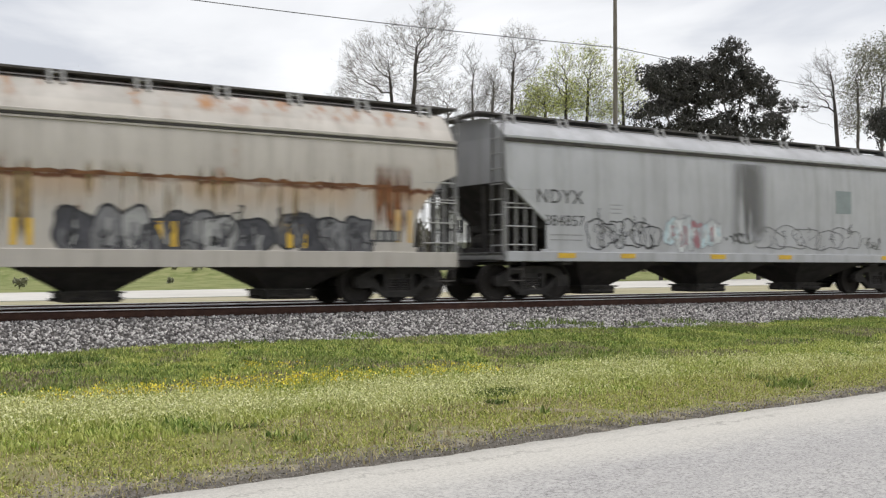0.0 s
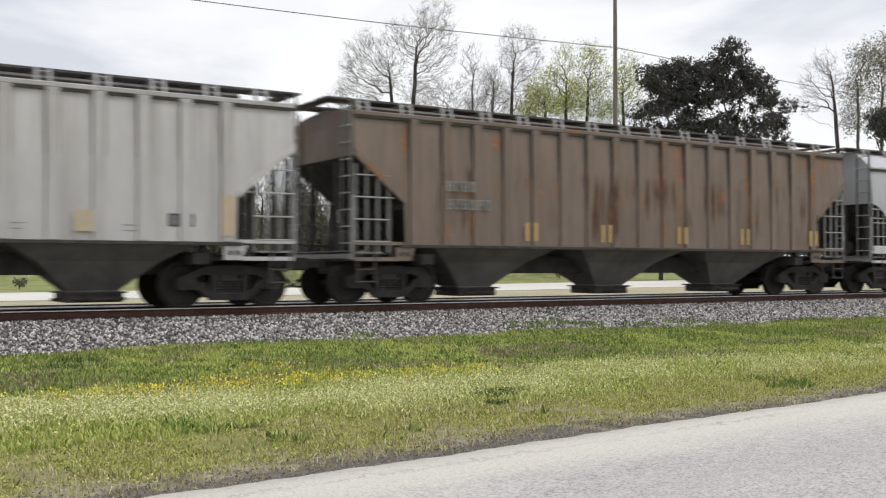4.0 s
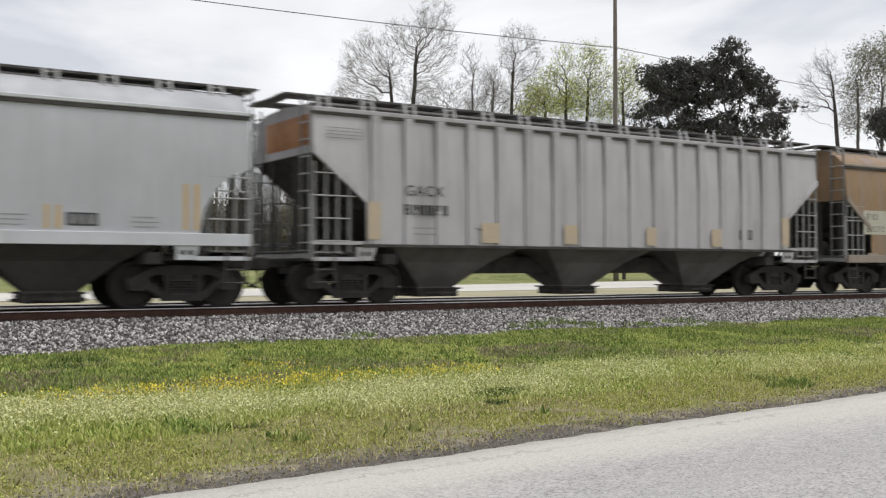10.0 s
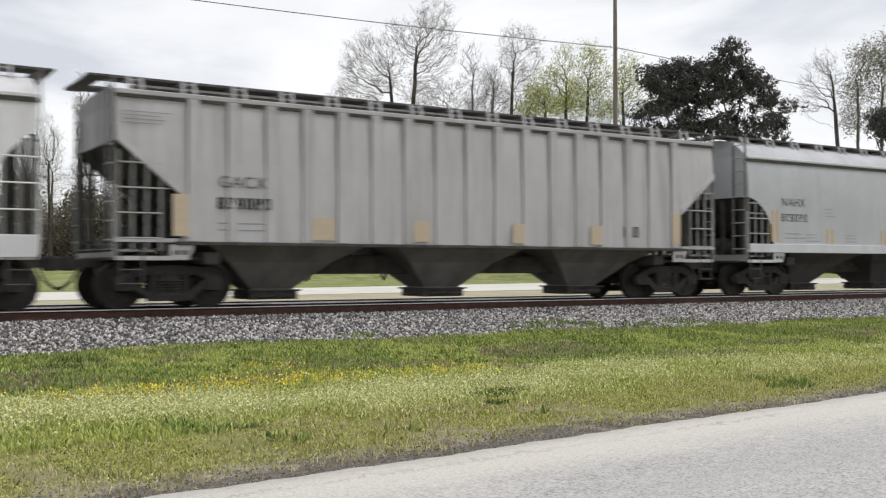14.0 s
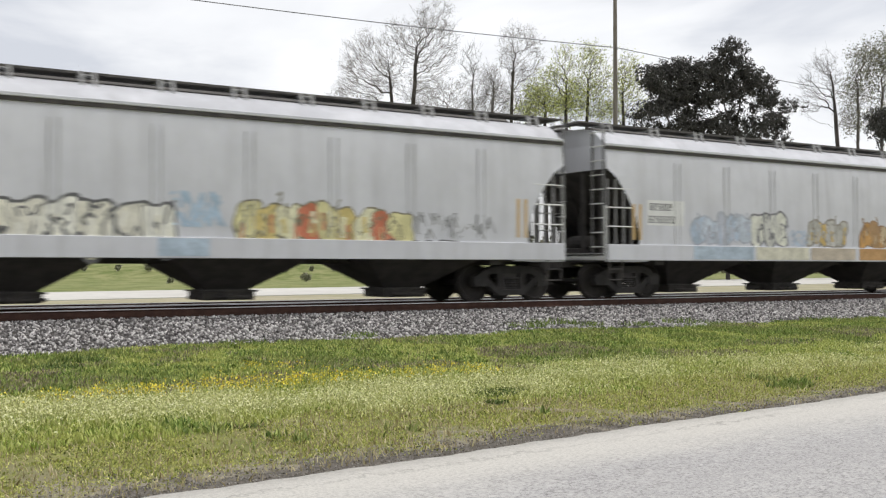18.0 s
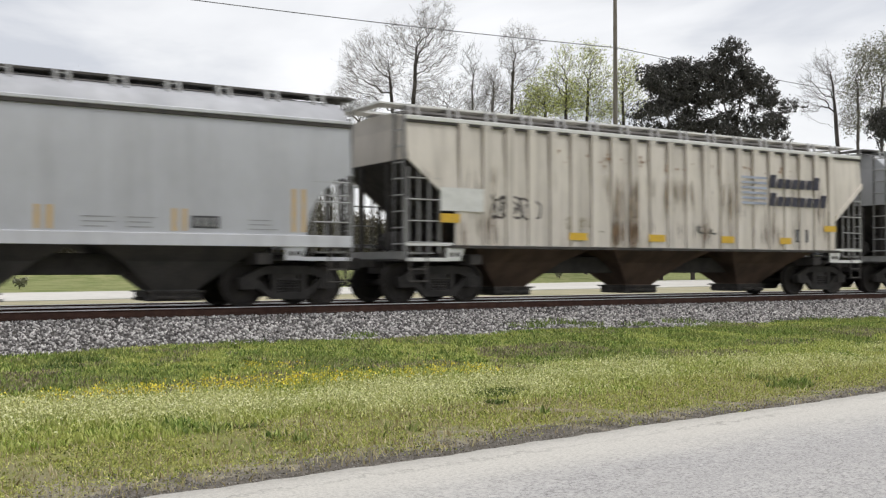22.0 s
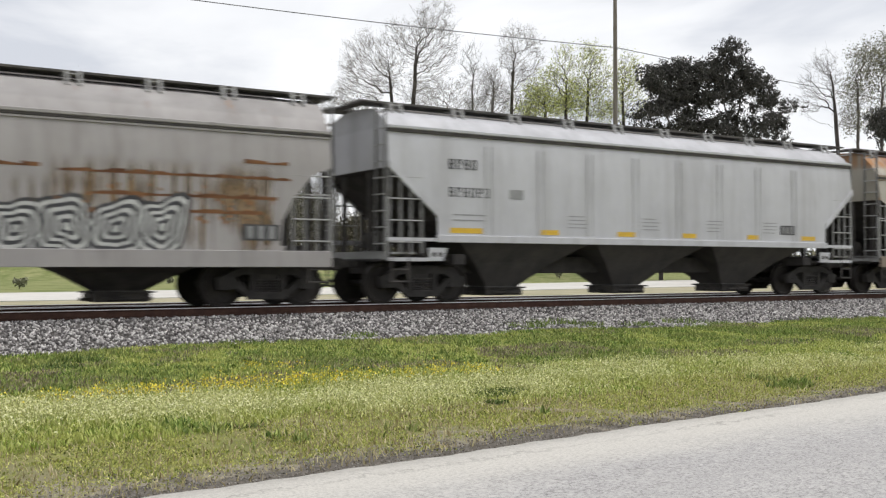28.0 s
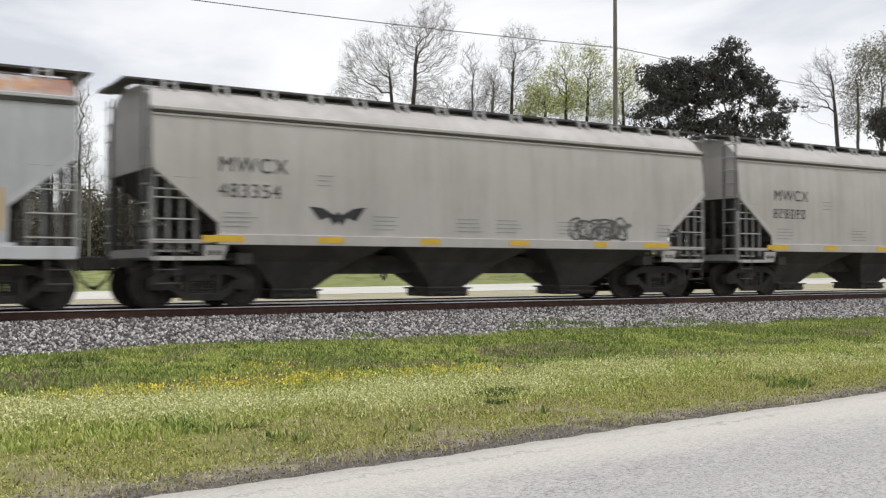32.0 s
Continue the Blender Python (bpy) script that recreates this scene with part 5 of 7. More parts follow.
def coupler_mesh():
    bm = bmesh.new()
    box(bm, -0.95, -0.28, -0.09, 0.09, 0.80, 0.96, 0.015)
    box(bm, -0.30, -0.02, -0.16, 0.16, 0.74, 1.02, 0.03)
    box(bm, -0.04, 0.06, -0.15, 0.02, 0.76, 1.0, 0.03)
    pts = [(-0.45, -0.32, 0.80), (-0.32, -0.34, 0.55), (-0.16, -0.32, 0.42), (0.0, -0.30, 0.38)]
    for a, b in zip(pts, pts[1:]):
        bar(bm, a, b, 0.028, 6)
    return bm


def platform_mesh():
    bm = bmesh.new()
    box(bm, -0.72, 0.0, -1.50, 1.50, 1.10, 1.14)
    box(bm, -0.06, 0.0, -1.52, 1.52, 0.98, 1.16)
    return bm


def sill_end_mesh(foot, reach):
    """The light side sill that runs on to the end of the car, and the step bar below it."""
    bm = bmesh.new()
    for x in (-0.9, -0.45, -0.03):
        box(bm, x - 0.02, x + 0.02, -0.012, 0.012, 0.95, foot + 0.03)
    for f in bm.faces:
        f.material_index = 1
    box(bm, -reach, 0.02, -0.02, 0.02, foot, foot + 0.075)
    box(bm, -reach + 0.1, 0.0, -0.02, 0.02, 0.94, 1.02)
    return bm


def end_frame_mesh(top):
    """The open end below the slope sheet: posts, struts and the shear plate."""
    bm = bmesh.new()
    for y in (-1.30, -0.62, 0.62, 1.30):
        box(bm, -0.09, -0.01, y - 0.045, y + 0.045, 1.0, top - 0.05)
    for y in (-1.40, -0.55, 0.55, 1.40):
        box(bm, -0.98, -0.90, y - 0.04, y + 0.04, 1.0, top - 0.88)
    for y in (-0.52, 0.52):
        prism(bm, [(-1.75, 1.0), (-1.63, 1.0), (-0.55, top - 0.58), (-0.66, top - 0.58)], "y", y - 0.04, y + 0.04)
    box(bm, -1.95, 0.0, -1.25, 1.25, 0.94, 1.0)
    box(bm, -2.05, -1.72, -1.48, 1.48, 0.86, 1.10, 0.02)
    return bm


def brake_tank_mesh():
    bm = bmesh.new()
    lathe(bm, [(0.05, -0.48), (0.19, -0.42), (0.22, -0.30), (0.22, 0.30), (0.19, 0.42), (0.05, 0.48)], 14, "y", (-0.55, 0, 1.42))
    bar(bm, (-0.55, -0.9, 1.3), (-0.55, 0.9, 1.3), 0.03, 6)
    return bm


def flange_mesh(inset, z0, z1):
    """The angle iron along the slanting edge of the side sheet."""
    bm = bmesh.new()
    prism(bm, [(0.0, z0 - 0.02), (-inset, z1 - 0.02), (-inset, z1 + 0.13), (0.0, z0 + 0.13)], "y", -0.03, 0.03)
    return bm


def hand_rail_mesh():
    """A grab bar along the open end and a crossover bar round the corner."""
    bm = bmesh.new()
    bar(bm, (-1.0, 0, 2.30), (0.02, 0, 2.30), 0.017, 6)
    bar(bm, (0.02, 0, 1.05), (0.02, 0, 2.34), 0.02, 6)
    return bm


def jack_plate_mesh():
    bm = bmesh.new()
    prism(bm, [(-0.24, 0.95), (0.12, 0.95), (0.24, 1.24), (-0.24, 1.24)], "y", -0.012, 0.012)
    return bm


def jack_boss_mesh():
    bm = bmesh.new()
    for x in (-0.11, 0.05):
        lathe(bm, [(0.055, -0.022), (0.055, 0.022)], 10, "y", (x, 0, 1.09))
    return bm


def sill_mesh(e, z0, z1):
    bm = bmesh.new()
    box(bm, -e, e, -0.03, 0.03, z0, z1, 0.008)
    return bm


def rib_mesh(z0, z1):
    bm = bmesh.new()
    prism(bm, [(-0.135, 0.0), (-0.135, -0.007), (-0.118, -0.007), (-0.105, -0.05), (0.105, -0.05), (0.118, -0.007), (0.135, -0.007), (0.135, 0.0)], "x", 0, 1)
    for v in bm.verts:
        a, b, c = v.co
        v.co = (b, c, z0 + a * (z1 - z0))
    bmesh.ops.recalc_face_normals(bm, faces=bm.faces[:])
    # flanks take a second, darker material that paints the shadow lines beside each rib
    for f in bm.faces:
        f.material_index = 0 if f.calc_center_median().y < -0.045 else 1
    return bm


FACE = {}            # how far the ribs stand out, by car
TRAIN = []
# the point that the markings of each car count from, off the middle of its body
DATUM = (-0.14, 0.42, 0.34, 0.39, 0.40, 0.41, -0.19, 0.30, 0.43, 0.50, 0.02, 0.60, 0.42, 0.30, 0.29, 0.47, 0.24, 0.47, 0.40, 0.01, 0.55, 0.52, 0.90, 0.06, 0.77, 0.56, 0.27, 0.40, 0.48)
ENDS = {}            # the trailing edge of the side sheet, by car


def sheet_end(car, z):
    """How far the side sheet reaches towards the trailing end at height z."""
    end, cut = ENDS[car.name]
    inset = cut[-1][0]
    for (i0, za), (i1, zb) in zip(cut, cut[1:]):
        if z >= za:
            inset = i0
            break
        if z >= zb:
            inset = i0 + (i1 - i0) * (za - z) / (za - zb)
            break
    return end - inset - 0.04


def plate(name, car, x0, x1, z0, z1, mat, label="", y=SIDE, thick=0.006):
    over = x1 - sheet_end(car, z0)
    if over > 0:
        x0, x1 = (x0 - over, x1 - over) if x1 - x0 < 1.2 else (x0, x1 - over)
    bm = bmesh.new()
    box(bm, x0, x1, -y - thick, -y + 0.001, z0, z1)
    return part(name, bm, mat, car, label)


def lettering(car, word, x, z, size, mat, label=""):
    """Raised-by-a-film stencilled letters on the near side."""
    cu = bpy.data.curves.new("lettering", "FONT")
    cu.body, cu.size, cu.extrude, cu.space_character = word, size / 0.7, 0.002, 1.12
    ob = bpy.data.objects.new("lettering", cu)
    me = bpy.data.meshes.new_from_object(ob)
    bpy.data.objects.remove(ob)
    bpy.data.curves.remove(cu)
    o = link("lettering", me, mat, car, label)
    o.matrix_basis = pose(x, -SIDE - 0.006 - FACE.get(car.name, 0.0), z, 90)


def glyph_bars(car, x, z, n, size, mat, name="stencilled_number"):
    """Plain upright blocks where figures cannot be read."""
    bm = bmesh.new()
    for i in range(n):
        u = x + i * size * 0.88
        y0, y1, w = -SIDE - 0.006 - FACE.get(car.name, 0.0), -SIDE + 0.001, size * 0.15
        box(bm, u, u + w, y0, y1, z, z + size)
        box(bm, u + size * 0.56 - w, u + size * 0.56, y0, y1, z + (size * 0.5 if i % 3 == 1 else 0), z + size)
        for v in ((0.0, 0.86) if i % 2 else (0.0, 0.43, 0.86)):
            box(bm, u + w, u + size * 0.56 - w, y0, y1, z + v * size, z + v * size + w * 0.9)
    part(name, bm, mat, car)


def line_bars(car, x, z, width, rows, mat, pitch=0.085, h=0.035, seed=0):
    h *= 0.7
    rnd = random.Random(seed)
    bm = bmesh.new()
    for i in range(rows):
        w = width * rnd.uniform(0.7, 1.0)
        box(bm, x, x + w, -SIDE - 0.005, -SIDE + 0.001, z + i * pitch, z + i * pitch + h)
    part("stencil_block", bm, mat, car)


def blob(rng, cx, cz, w, h, n=26):
    ph = [rng.uniform(0, math.tau) for _ in range(4)]
    out = []
    for i in range(n):
        a = i * math.tau / n
        r = 1 + 0.13 * math.sin(2 * a + ph[0]) + 0.10 * math.sin(3 * a + ph[1]) + 0.07 * math.sin(5 * a + ph[2])
        c, s = math.cos(a), math.sin(a)
        r /= max(abs(c), abs(s)) ** 0.6
        out.append((cx + w * 0.5 * c * r, cz + h * 0.5 * s * r))
    return out


def paint_film(bm, outline, y):
    bm.faces.new([bm.verts.new((u, -y, w)) for u, w in outline])


def stroke(bm, pts, width, y):
    for (ax, az), (bx, bz) in zip(pts, pts[1:]):
        d = Vector((bx - ax, bz - az))
        if d.length < 1e-6:
            continue
        n = Vector((-d.y, d.x)).normalized() * width / 2
        paint_film(bm, [(ax - n.x, az - n.y), (bx - n.x, bz - n.y), (bx + n.x, bz + n.y), (ax + n.x, az + n.y)], y)


SPRAY = {}


def spray(c):
    if c not in SPRAY:
        SPRAY[c] = two_tone("spray_paint", c, tuple(min(1, x * 1.35 + 0.02) for x in c), 2.5, 14.0, 0.7, relief=0)
    return SPRAY[c]


def graffiti(car, x0, x1, z0, z1, fills, edge, seed, letters=5, label="", filled=True, line=0.05):
    """Bubble-letter spray painting in flat films of paint: unreadable shapes."""
    x1 = min(x1, sheet_end(car, z0))
    x0 = min(x0, x1 - 0.4)
    rnd = random.Random(seed)
    w = (x1 - x0) / letters
    pieces, inks = [], bmesh.new()
    for i in range(letters):
        cx = x0 + (i + 0.5) * w + rnd.uniform(-0.1, 0.1) * w
        cz = (z0 + z1) / 2 + rnd.uniform(-0.05, 0.05) * (z1 - z0)
        lw, lh = w * rnd.uniform(1.25, 1.6), (z1 - z0) * rnd.uniform(0.82, 1.0)
        o = blob(rnd, cx, cz, lw, lh)
        depth = SIDE + 0.003 + 0.0006 * i
        if filled:
            inner = [(cx + (p - cx) * (1 - line * 2 / lw), cz + (q - cz) * (1 - line * 2 / lh)) for p, q in o]
            back, face = bmesh.new(), bmesh.new()
            paint_film(back, o, depth)
            paint_film(face, inner, depth + 0.0006)
            marks = {}
            for j in range(4):
                other = marks.setdefault(fills[(i + 1 + j) % len(fills)], bmesh.new())
                u0, v0 = cx + rnd.uniform(-0.30, 0.30) * lw, cz + rnd.uniform(0.0, 0.36) * lh
                u1, v1 = u0 + rnd.uniform(-0.12, 0.12) * lw, v0 - rnd.uniform(0.25, 0.65) * lh
                stroke(other, [(u0, v0), ((u0 + u1) / 2 + rnd.uniform(-0.06, 0.06), (v0 + v1) / 2), (u1, max(v1, cz - 0.42 * lh))], rnd.uniform(0.04, 0.12), SIDE + 0.0078)
            pieces.append((back, face, fills[i % len(fills)], marks))
        else:
            stroke(inks, o + o[:1], line, SIDE + 0.006)
        for _ in range(3 if not filled else 4):
            px, pz = cx + rnd.uniform(-0.3, 0.3) * lw, cz + rnd.uniform(-0.35, 0.35) * lh
            pts = [(px, pz)]
            for _ in range(4):
                px, pz = px + rnd.uniform(-0.16, 0.16) * lw, pz + rnd.uniform(-0.22, 0.22) * lh
                pts.append((px, pz))
            stroke(inks, pts, line * rnd.uniform(0.5, 1.1), SIDE + 0.0085)
    holder = tagged(part("graffiti", inks, spray(edge), car, label), kind="stuff")
    for back, face, tone, marks in pieces:
        part("graffiti_letter", back, spray(edge), holder)
        part("letter_fill", face, spray(tone), holder)
        for c, bm in marks.items():
            tagged(part("fill_stroke", bm, spray(c), holder), kind="stuff")


def contour_letters(car, x0, x1, z0, z1, dark, light, seed, letters=5, rings=6, label=""):
    """Letters of nested dark and light outlines."""
    rnd = random.Random(seed)
    w = (x1 - x0) / letters
    holder = None
    for i in range(letters):
        cx, cz = x0 + (i + 0.5) * w, (z0 + z1) / 2 + rnd.uniform(-0.06, 0.06)
        o = blob(rnd, cx, cz, w * rnd.uniform(1.1, 1.35), (z1 - z0) * rnd.uniform(0.9, 1.02))
        for k in range(rings):
            f = 1 - k / rings
            bm = bmesh.new()
            paint_film(bm, [(cx + (p - cx) * f, cz + (q - cz) * f) for p, q in o], SIDE + 0.003 + 0.0006 * (i + k))
            piece = part("graffiti" if holder is None else "letter_ring", bm, spray(light if k % 2 else dark), holder or car, label if holder is None else "")
            holder = holder or piece


def scribble(car, x0, x1, z0, z1, colour, seed, n=16, width=0.04, label=""):
    """Loose tags: short crossing strokes."""
    x1 = min(x1, sheet_end(car, z0))
    x0 = min(x0, x1 - 0.4)
    rnd = random.Random(seed)
    bm = bmesh.new()
    for i in range(n):
        x = x0 + (x1 - x0) * (i + rnd.uniform(0, 1)) / n
        z = rnd.uniform(z0, z1)
        pts = [(x, z)]
        for _ in range(rnd.randint(2, 5)):
            x += rnd.uniform(-0.10, 0.16)
            z = min(z1, max(z0, z + rnd.uniform(-0.6, 0.6) * (z1 - z0)))
            pts.append((x, z))
        stroke(bm, pts, width * rnd.uniform(0.6, 1.4), SIDE + 0.007)
    tagged(part("graffiti_tag", bm, spray(colour), car, label), kind="stuff")


def rust_scabs(car, x0, x1, z0, z1, seed, n=60, size=0.09, colour=(0.10, 0.045, 0.025)):
    """Blistered rust spots with short runs below them."""
    x1 = min(x1, sheet_end(car, z0))
    x0 = min(x0, x1 - 0.4)
    rnd = random.Random(seed)
    bm = bmesh.new()
    for i in range(n):
        x, z = rnd.uniform(x0, x1), z0 + (z1 - z0) * rnd.random() ** 1.5
        s = size * rnd.uniform(0.35, 1.1)
        paint_film(bm, blob(rnd, x, z, s, s * 0.8, 9), SIDE + 0.0042)
        if rnd.random() < 0.4:
            stroke(bm, [(x, z), (x + rnd.uniform(-0.01, 0.01), z - rnd.uniform(0.8, 1.8) * s)], s * 0.35, SIDE + 0.0038)
    m = two_tone("blistered_rust", colour, tuple(c * 1.5 for c in colour), 8.0, 50.0, 0.95, relief=0.5)
    tagged(part("rust_scab", bm, m, car), kind="stuff")


def streak_film(name, colour, cover, strength=0.85, ends=((0.0, 0.3), (1.0, 0.60)), sides=0.06):
    """A thin stain of soft vertical runs, clear between them."""
    m, n, l, s = material(name, 0.9, 0.0, 0.2)
    v = coords(n, l)
    runs = noise_node(n, l, v, 1.0, 5.0, 0.62, (7.0, 1.0, 0.30))
    tone = noise_node(n, l, v, 5.0, 4.0, 0.6)
    gen = n.new("ShaderNodeTexCoord")
    g = n.new("ShaderNodeSeparateXYZ")
    l.new(gen.outputs["Generated"], g.inputs[0])
    t = 0.60 - cover
    patch = noise_node(n, l, v, 1.0, 3.0, 0.5, (0.8, 1.0, 0.5))
    a = math_node(n, l, "ADD", runs, math_node(n, l, "MULTIPLY", math_node(n, l, "SUBTRACT", g.outputs[2], 0.55), 0.12))
    a = math_node(n, l, "ADD", a, math_node(n, l, "MULTIPLY", math_node(n, l, "SUBTRACT", patch, 0.5), 0.7))
    a = ranged(n, l, a, t + 0.03, t + 0.24)
    for axis, lo, hi in ((2, *ends[0]), (2, *ends[1]), (0, 0.0, sides), (0, 1.0, 1.0 - sides)):
        a = math_node(n, l, "MULTIPLY", a, ranged(n, l, g.outputs[axis], lo, hi))
    l.new(mixed(n, l, ranged(n, l, tone, 0.35, 0.65), colour, tuple(c * 0.6 for c in colour)), s.inputs["Base Color"])
    l.new(math_node(n, l, "MULTIPLY", a, strength), s.inputs["Alpha"])
    return m


def rust_runs(car, x0, x1, z0, z1, seed, n=10, colour=(0.40, 0.22, 0.09)):
    """Long soft orange-brown streaks that have run down the side."""
    x1 = min(x1, sheet_end(car, z0))
    x0 = min(x0, x1 - 0.4)
    cover = min(0.17, 0.035 + 0.0065 * n / (x1 - x0))
    film = streak_film("run_down_rust", tuple(c * 0.85 for c in colour), cover)
    plate("rust_stain", car, x0 - 0.1, x1 + 0.1, z0 - 0.1, min(z1 + 0.35, 3.2), film, "", SIDE + 0.002 + FACE.get(car.name, 0.0), 0.002)


def hopper_car(q0, q1, kind, paint, label, hop=None, trim=None, walk_mat=None, ribs=0, ladder_mat=None, rib_shade=None):
    """One covered hopper between two couplings, with all its running gear."""
    length = q1 - q0
    k = KINDS[kind]
    e = length / 2 - END_IN
    car = tagged(new("covered_hopper_car"), label, "freight car", "cars of the freight train")
    back = DATUM[len(TRAIN)]
    car.location = ((q0 + q1) / 2 + back, 0, 0)
    ENDS[car.name] = (e - back, k["cut"])
    body = part("body", car_shell(kind, length), paint, car)
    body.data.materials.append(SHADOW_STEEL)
    trim = trim or paint
    hop = hop or DARK_HOPPER
    # roof: walkways on both sides, long hatch, brackets, end boards
    half = round(e + 0.38, 2)
    wm = walk_mat or WALKWAY
    for r in (0, 180):
        put("running_board", ("walkway", half), lambda: walkway_mesh(half), wm, car, pose(0, 0, 0, 0, 0, r))
        count = round((2 * e - 1.0) / (1.08 if kind in ("round", "lined", "smooth", "ribbed") else 1.56)) + 1
        for i in range(count):
            x = -e + 0.5 + i * (2 * e - 1.0) / (count - 1)
            put("walkway_bracket", ("walkway_bracket", kind), lambda: bracket_mesh(k["eave"] + 0.8 * (k["crown"] - k["eave"])), LADDER_GREY, car, pose(x, 0, 0, 0, 0, r))
    put("roof_hatch", ("hatch", round(e - 0.7, 2)), lambda: hatch_mesh(e - 0.7), WALKWAY, car)
    for s in (-1, 1):
        bm = bmesh.new()
        box(bm, s * (half - 0.16) - 0.16, s * (half - 0.16) + 0.16, -1.05, 1.05, 4.425, 4.46)
        part("end_board", bm, wm, car)
    # eave moulding
    z = k["eave"]
    for s in (-1, 1):
        bm = bmesh.new()
        box(bm, -e - 0.01, e + 0.01, -0.05, 0.05, z + (-0.02 if kind == "ribbed" else 0.0), z + 0.075, 0.012)
        if kind in ("deep", "smooth", "lined"):
            box(bm, -e - 0.01, e + 0.01, -0.03, 0.05, z - 0.10, z - 0.055, 0.006)
        moulding = part("eave_strip", bm, trim if kind != "lined" else paint, car)
        moulding.location = (0, s * (SIDE - 0.075), 0)
        moulding.rotation_euler.z = 0 if s < 0 else math.pi
        # added black strip that draws the moulding's shadow on the side
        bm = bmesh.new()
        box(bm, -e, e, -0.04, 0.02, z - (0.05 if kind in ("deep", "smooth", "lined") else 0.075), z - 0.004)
        part("eave_lip", bm, BLACK_IRON, moulding, "dark strip as the shadow below the moulding")
    # sills
    if k["sill"]:
        inset = k["cut"][-1][0] - 0.05 if kind in ("smooth", "panelled", "lined") else 0.0
        for s in (-1, 1):
            o = put("side_sill", ("side_sill", kind, round(length, 1), trim.name), lambda: sill_mesh(e - inset, k["foot"] - 0.02, k["sill"]), trim, car)
            o.location = (0, s * (SIDE + 0.018), 0)
    else:
        for s in (-1, 1):
            o = put("side_sill", ("side_sill", kind, round(length, 1)), lambda: sill_mesh(e - 1.1, k["foot"] - 0.05, k["foot"] + 0.02), BLACK_IRON, car)
            o.location = (0, s * (SIDE + 0.012), 0)
    bm = bmesh.new()
    box(bm, -length / 2 + 0.75, length / 2 - 0.75, -0.36, 0.36, k["keel"], k["keel"] + 0.42, 0.02)
    part("centre_sill", bm, SHADOW_STEEL, car)
    # hoppers
    for i in (-1, 0, 1):
        ht = min(0.80 + 1.15 * (k["foot"] + 0.05 - 0.4), k["bay"] / 2 - 0.04)
        h = put("hopper", ("hopper", kind), lambda: hopper_mesh(k["foot"], ht, 0.4), hop, car, pose(i * k["bay"], 0, 0))
        put("outlet_gate", "outlet_gate", outlet_mesh, BLACK_IRON, h)
    # ribs of the flat-sided cars
    if ribs:
        zr = (k["foot"] + 0.03, k["eave"] - 0.03)
        for s in (-1, 1):
            for i in range(ribs):
                x = -e + 1.45 + i * (2 * e - 2.9) / (ribs - 1)
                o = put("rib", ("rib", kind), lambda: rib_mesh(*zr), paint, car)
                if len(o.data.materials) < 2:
                    o.data.materials.append(rib_shade or BLACK_IRON)
                FACE[car.name] = 0.048
                o.matrix_basis = pose(x, s * (SIDE - 0.012), 0, 0, 0, 0 if s < 0 else 180)
    lm = ladder_mat or LADDER_GREY
    for s in (-1, 1):
        r = 0 if s > 0 else 180
        put("coupler", "coupler", coupler_mesh, BLACK_IRON, car, pose(s * length / 2, 0, 0, 0, 0, r))
        put("end_platform", "end_platform", platform_mesh, lm, car, pose(s * e, 0, 0, 0, 0, r))
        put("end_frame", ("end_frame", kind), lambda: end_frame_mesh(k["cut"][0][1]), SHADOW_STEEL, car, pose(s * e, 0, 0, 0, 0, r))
        if s < 0 or kind == "round":
            put("brake_tank", "brake_tank", brake_tank_mesh, BLACK_IRON, car, pose(s * e, 0, 0, 0, 0, r))
        for y in (-1.52, 1.10):
            put("end_ladder", ("end_ladder", kind), lambda: ladder_mesh(1.14, 4.35, 0.42, 9), lm, car, pose(s * (e + 0.05), y if s > 0 else y + 0.42, 0, 0, 0, 90 * s))
        zc = k["cut"][0][1]
        if kind in ("ribbed", "welded", "smooth", "panelled", "lined", "broad"):
            i1, z1 = k["cut"][-2]
            for y in (-1, 1):
                put("end_flange", ("end_flange", kind), lambda: flange_mesh(i1, zc, z1), trim if kind != "ribbed" else paint, car, pose(s * e, y * (SIDE + 0.008), 0, 0, 0, r))
        for y in (-1, 1):
            side_ladder(car, kind, 1.12, min(zc + 0.04, 3.0), 0.80, lm, pose(s * e - (0.84 if s > 0 else -0.04), y * (SIDE - 0.04), 0))
            put("sill_end", ("sill_end", kind), lambda: sill_end_mesh(k["foot"], 1.2), trim, car, pose(s * e, y * (SIDE - 0.03), 0, 0, 0, r))
            put("stirrup_step", "stirrup_step", step_mesh, BLACK_IRON, car, pose(s * e - (0.5 if s > 0 else -0.08), y * (SIDE - 0.02), 0))
            put("hand_rail", "hand_rail", hand_rail_mesh, lm, car, pose(s * e, y * (SIDE - 0.05), 0, 0, 0, r))
            jack = put("jacking_plate", "jacking_plate", jack_plate_mesh, trim, car, pose(s * (e - 1.25), y * (SIDE - 0.01), 0))
            put("boss", "boss", jack_boss_mesh, BLACK_IRON, jack)
        add_truck(car, s * (length / 2 - TRUCK_IN))
    for o in car.children:
        if o.name.startswith(("end_ladder", "sill_end")) and len(o.data.materials) < 2:
            o.data.materials.append(BLACK_IRON if o.name.startswith("sill_end") else STILE_GREY)
    for o in car.children:
        o.location.x -= back
    return car, e


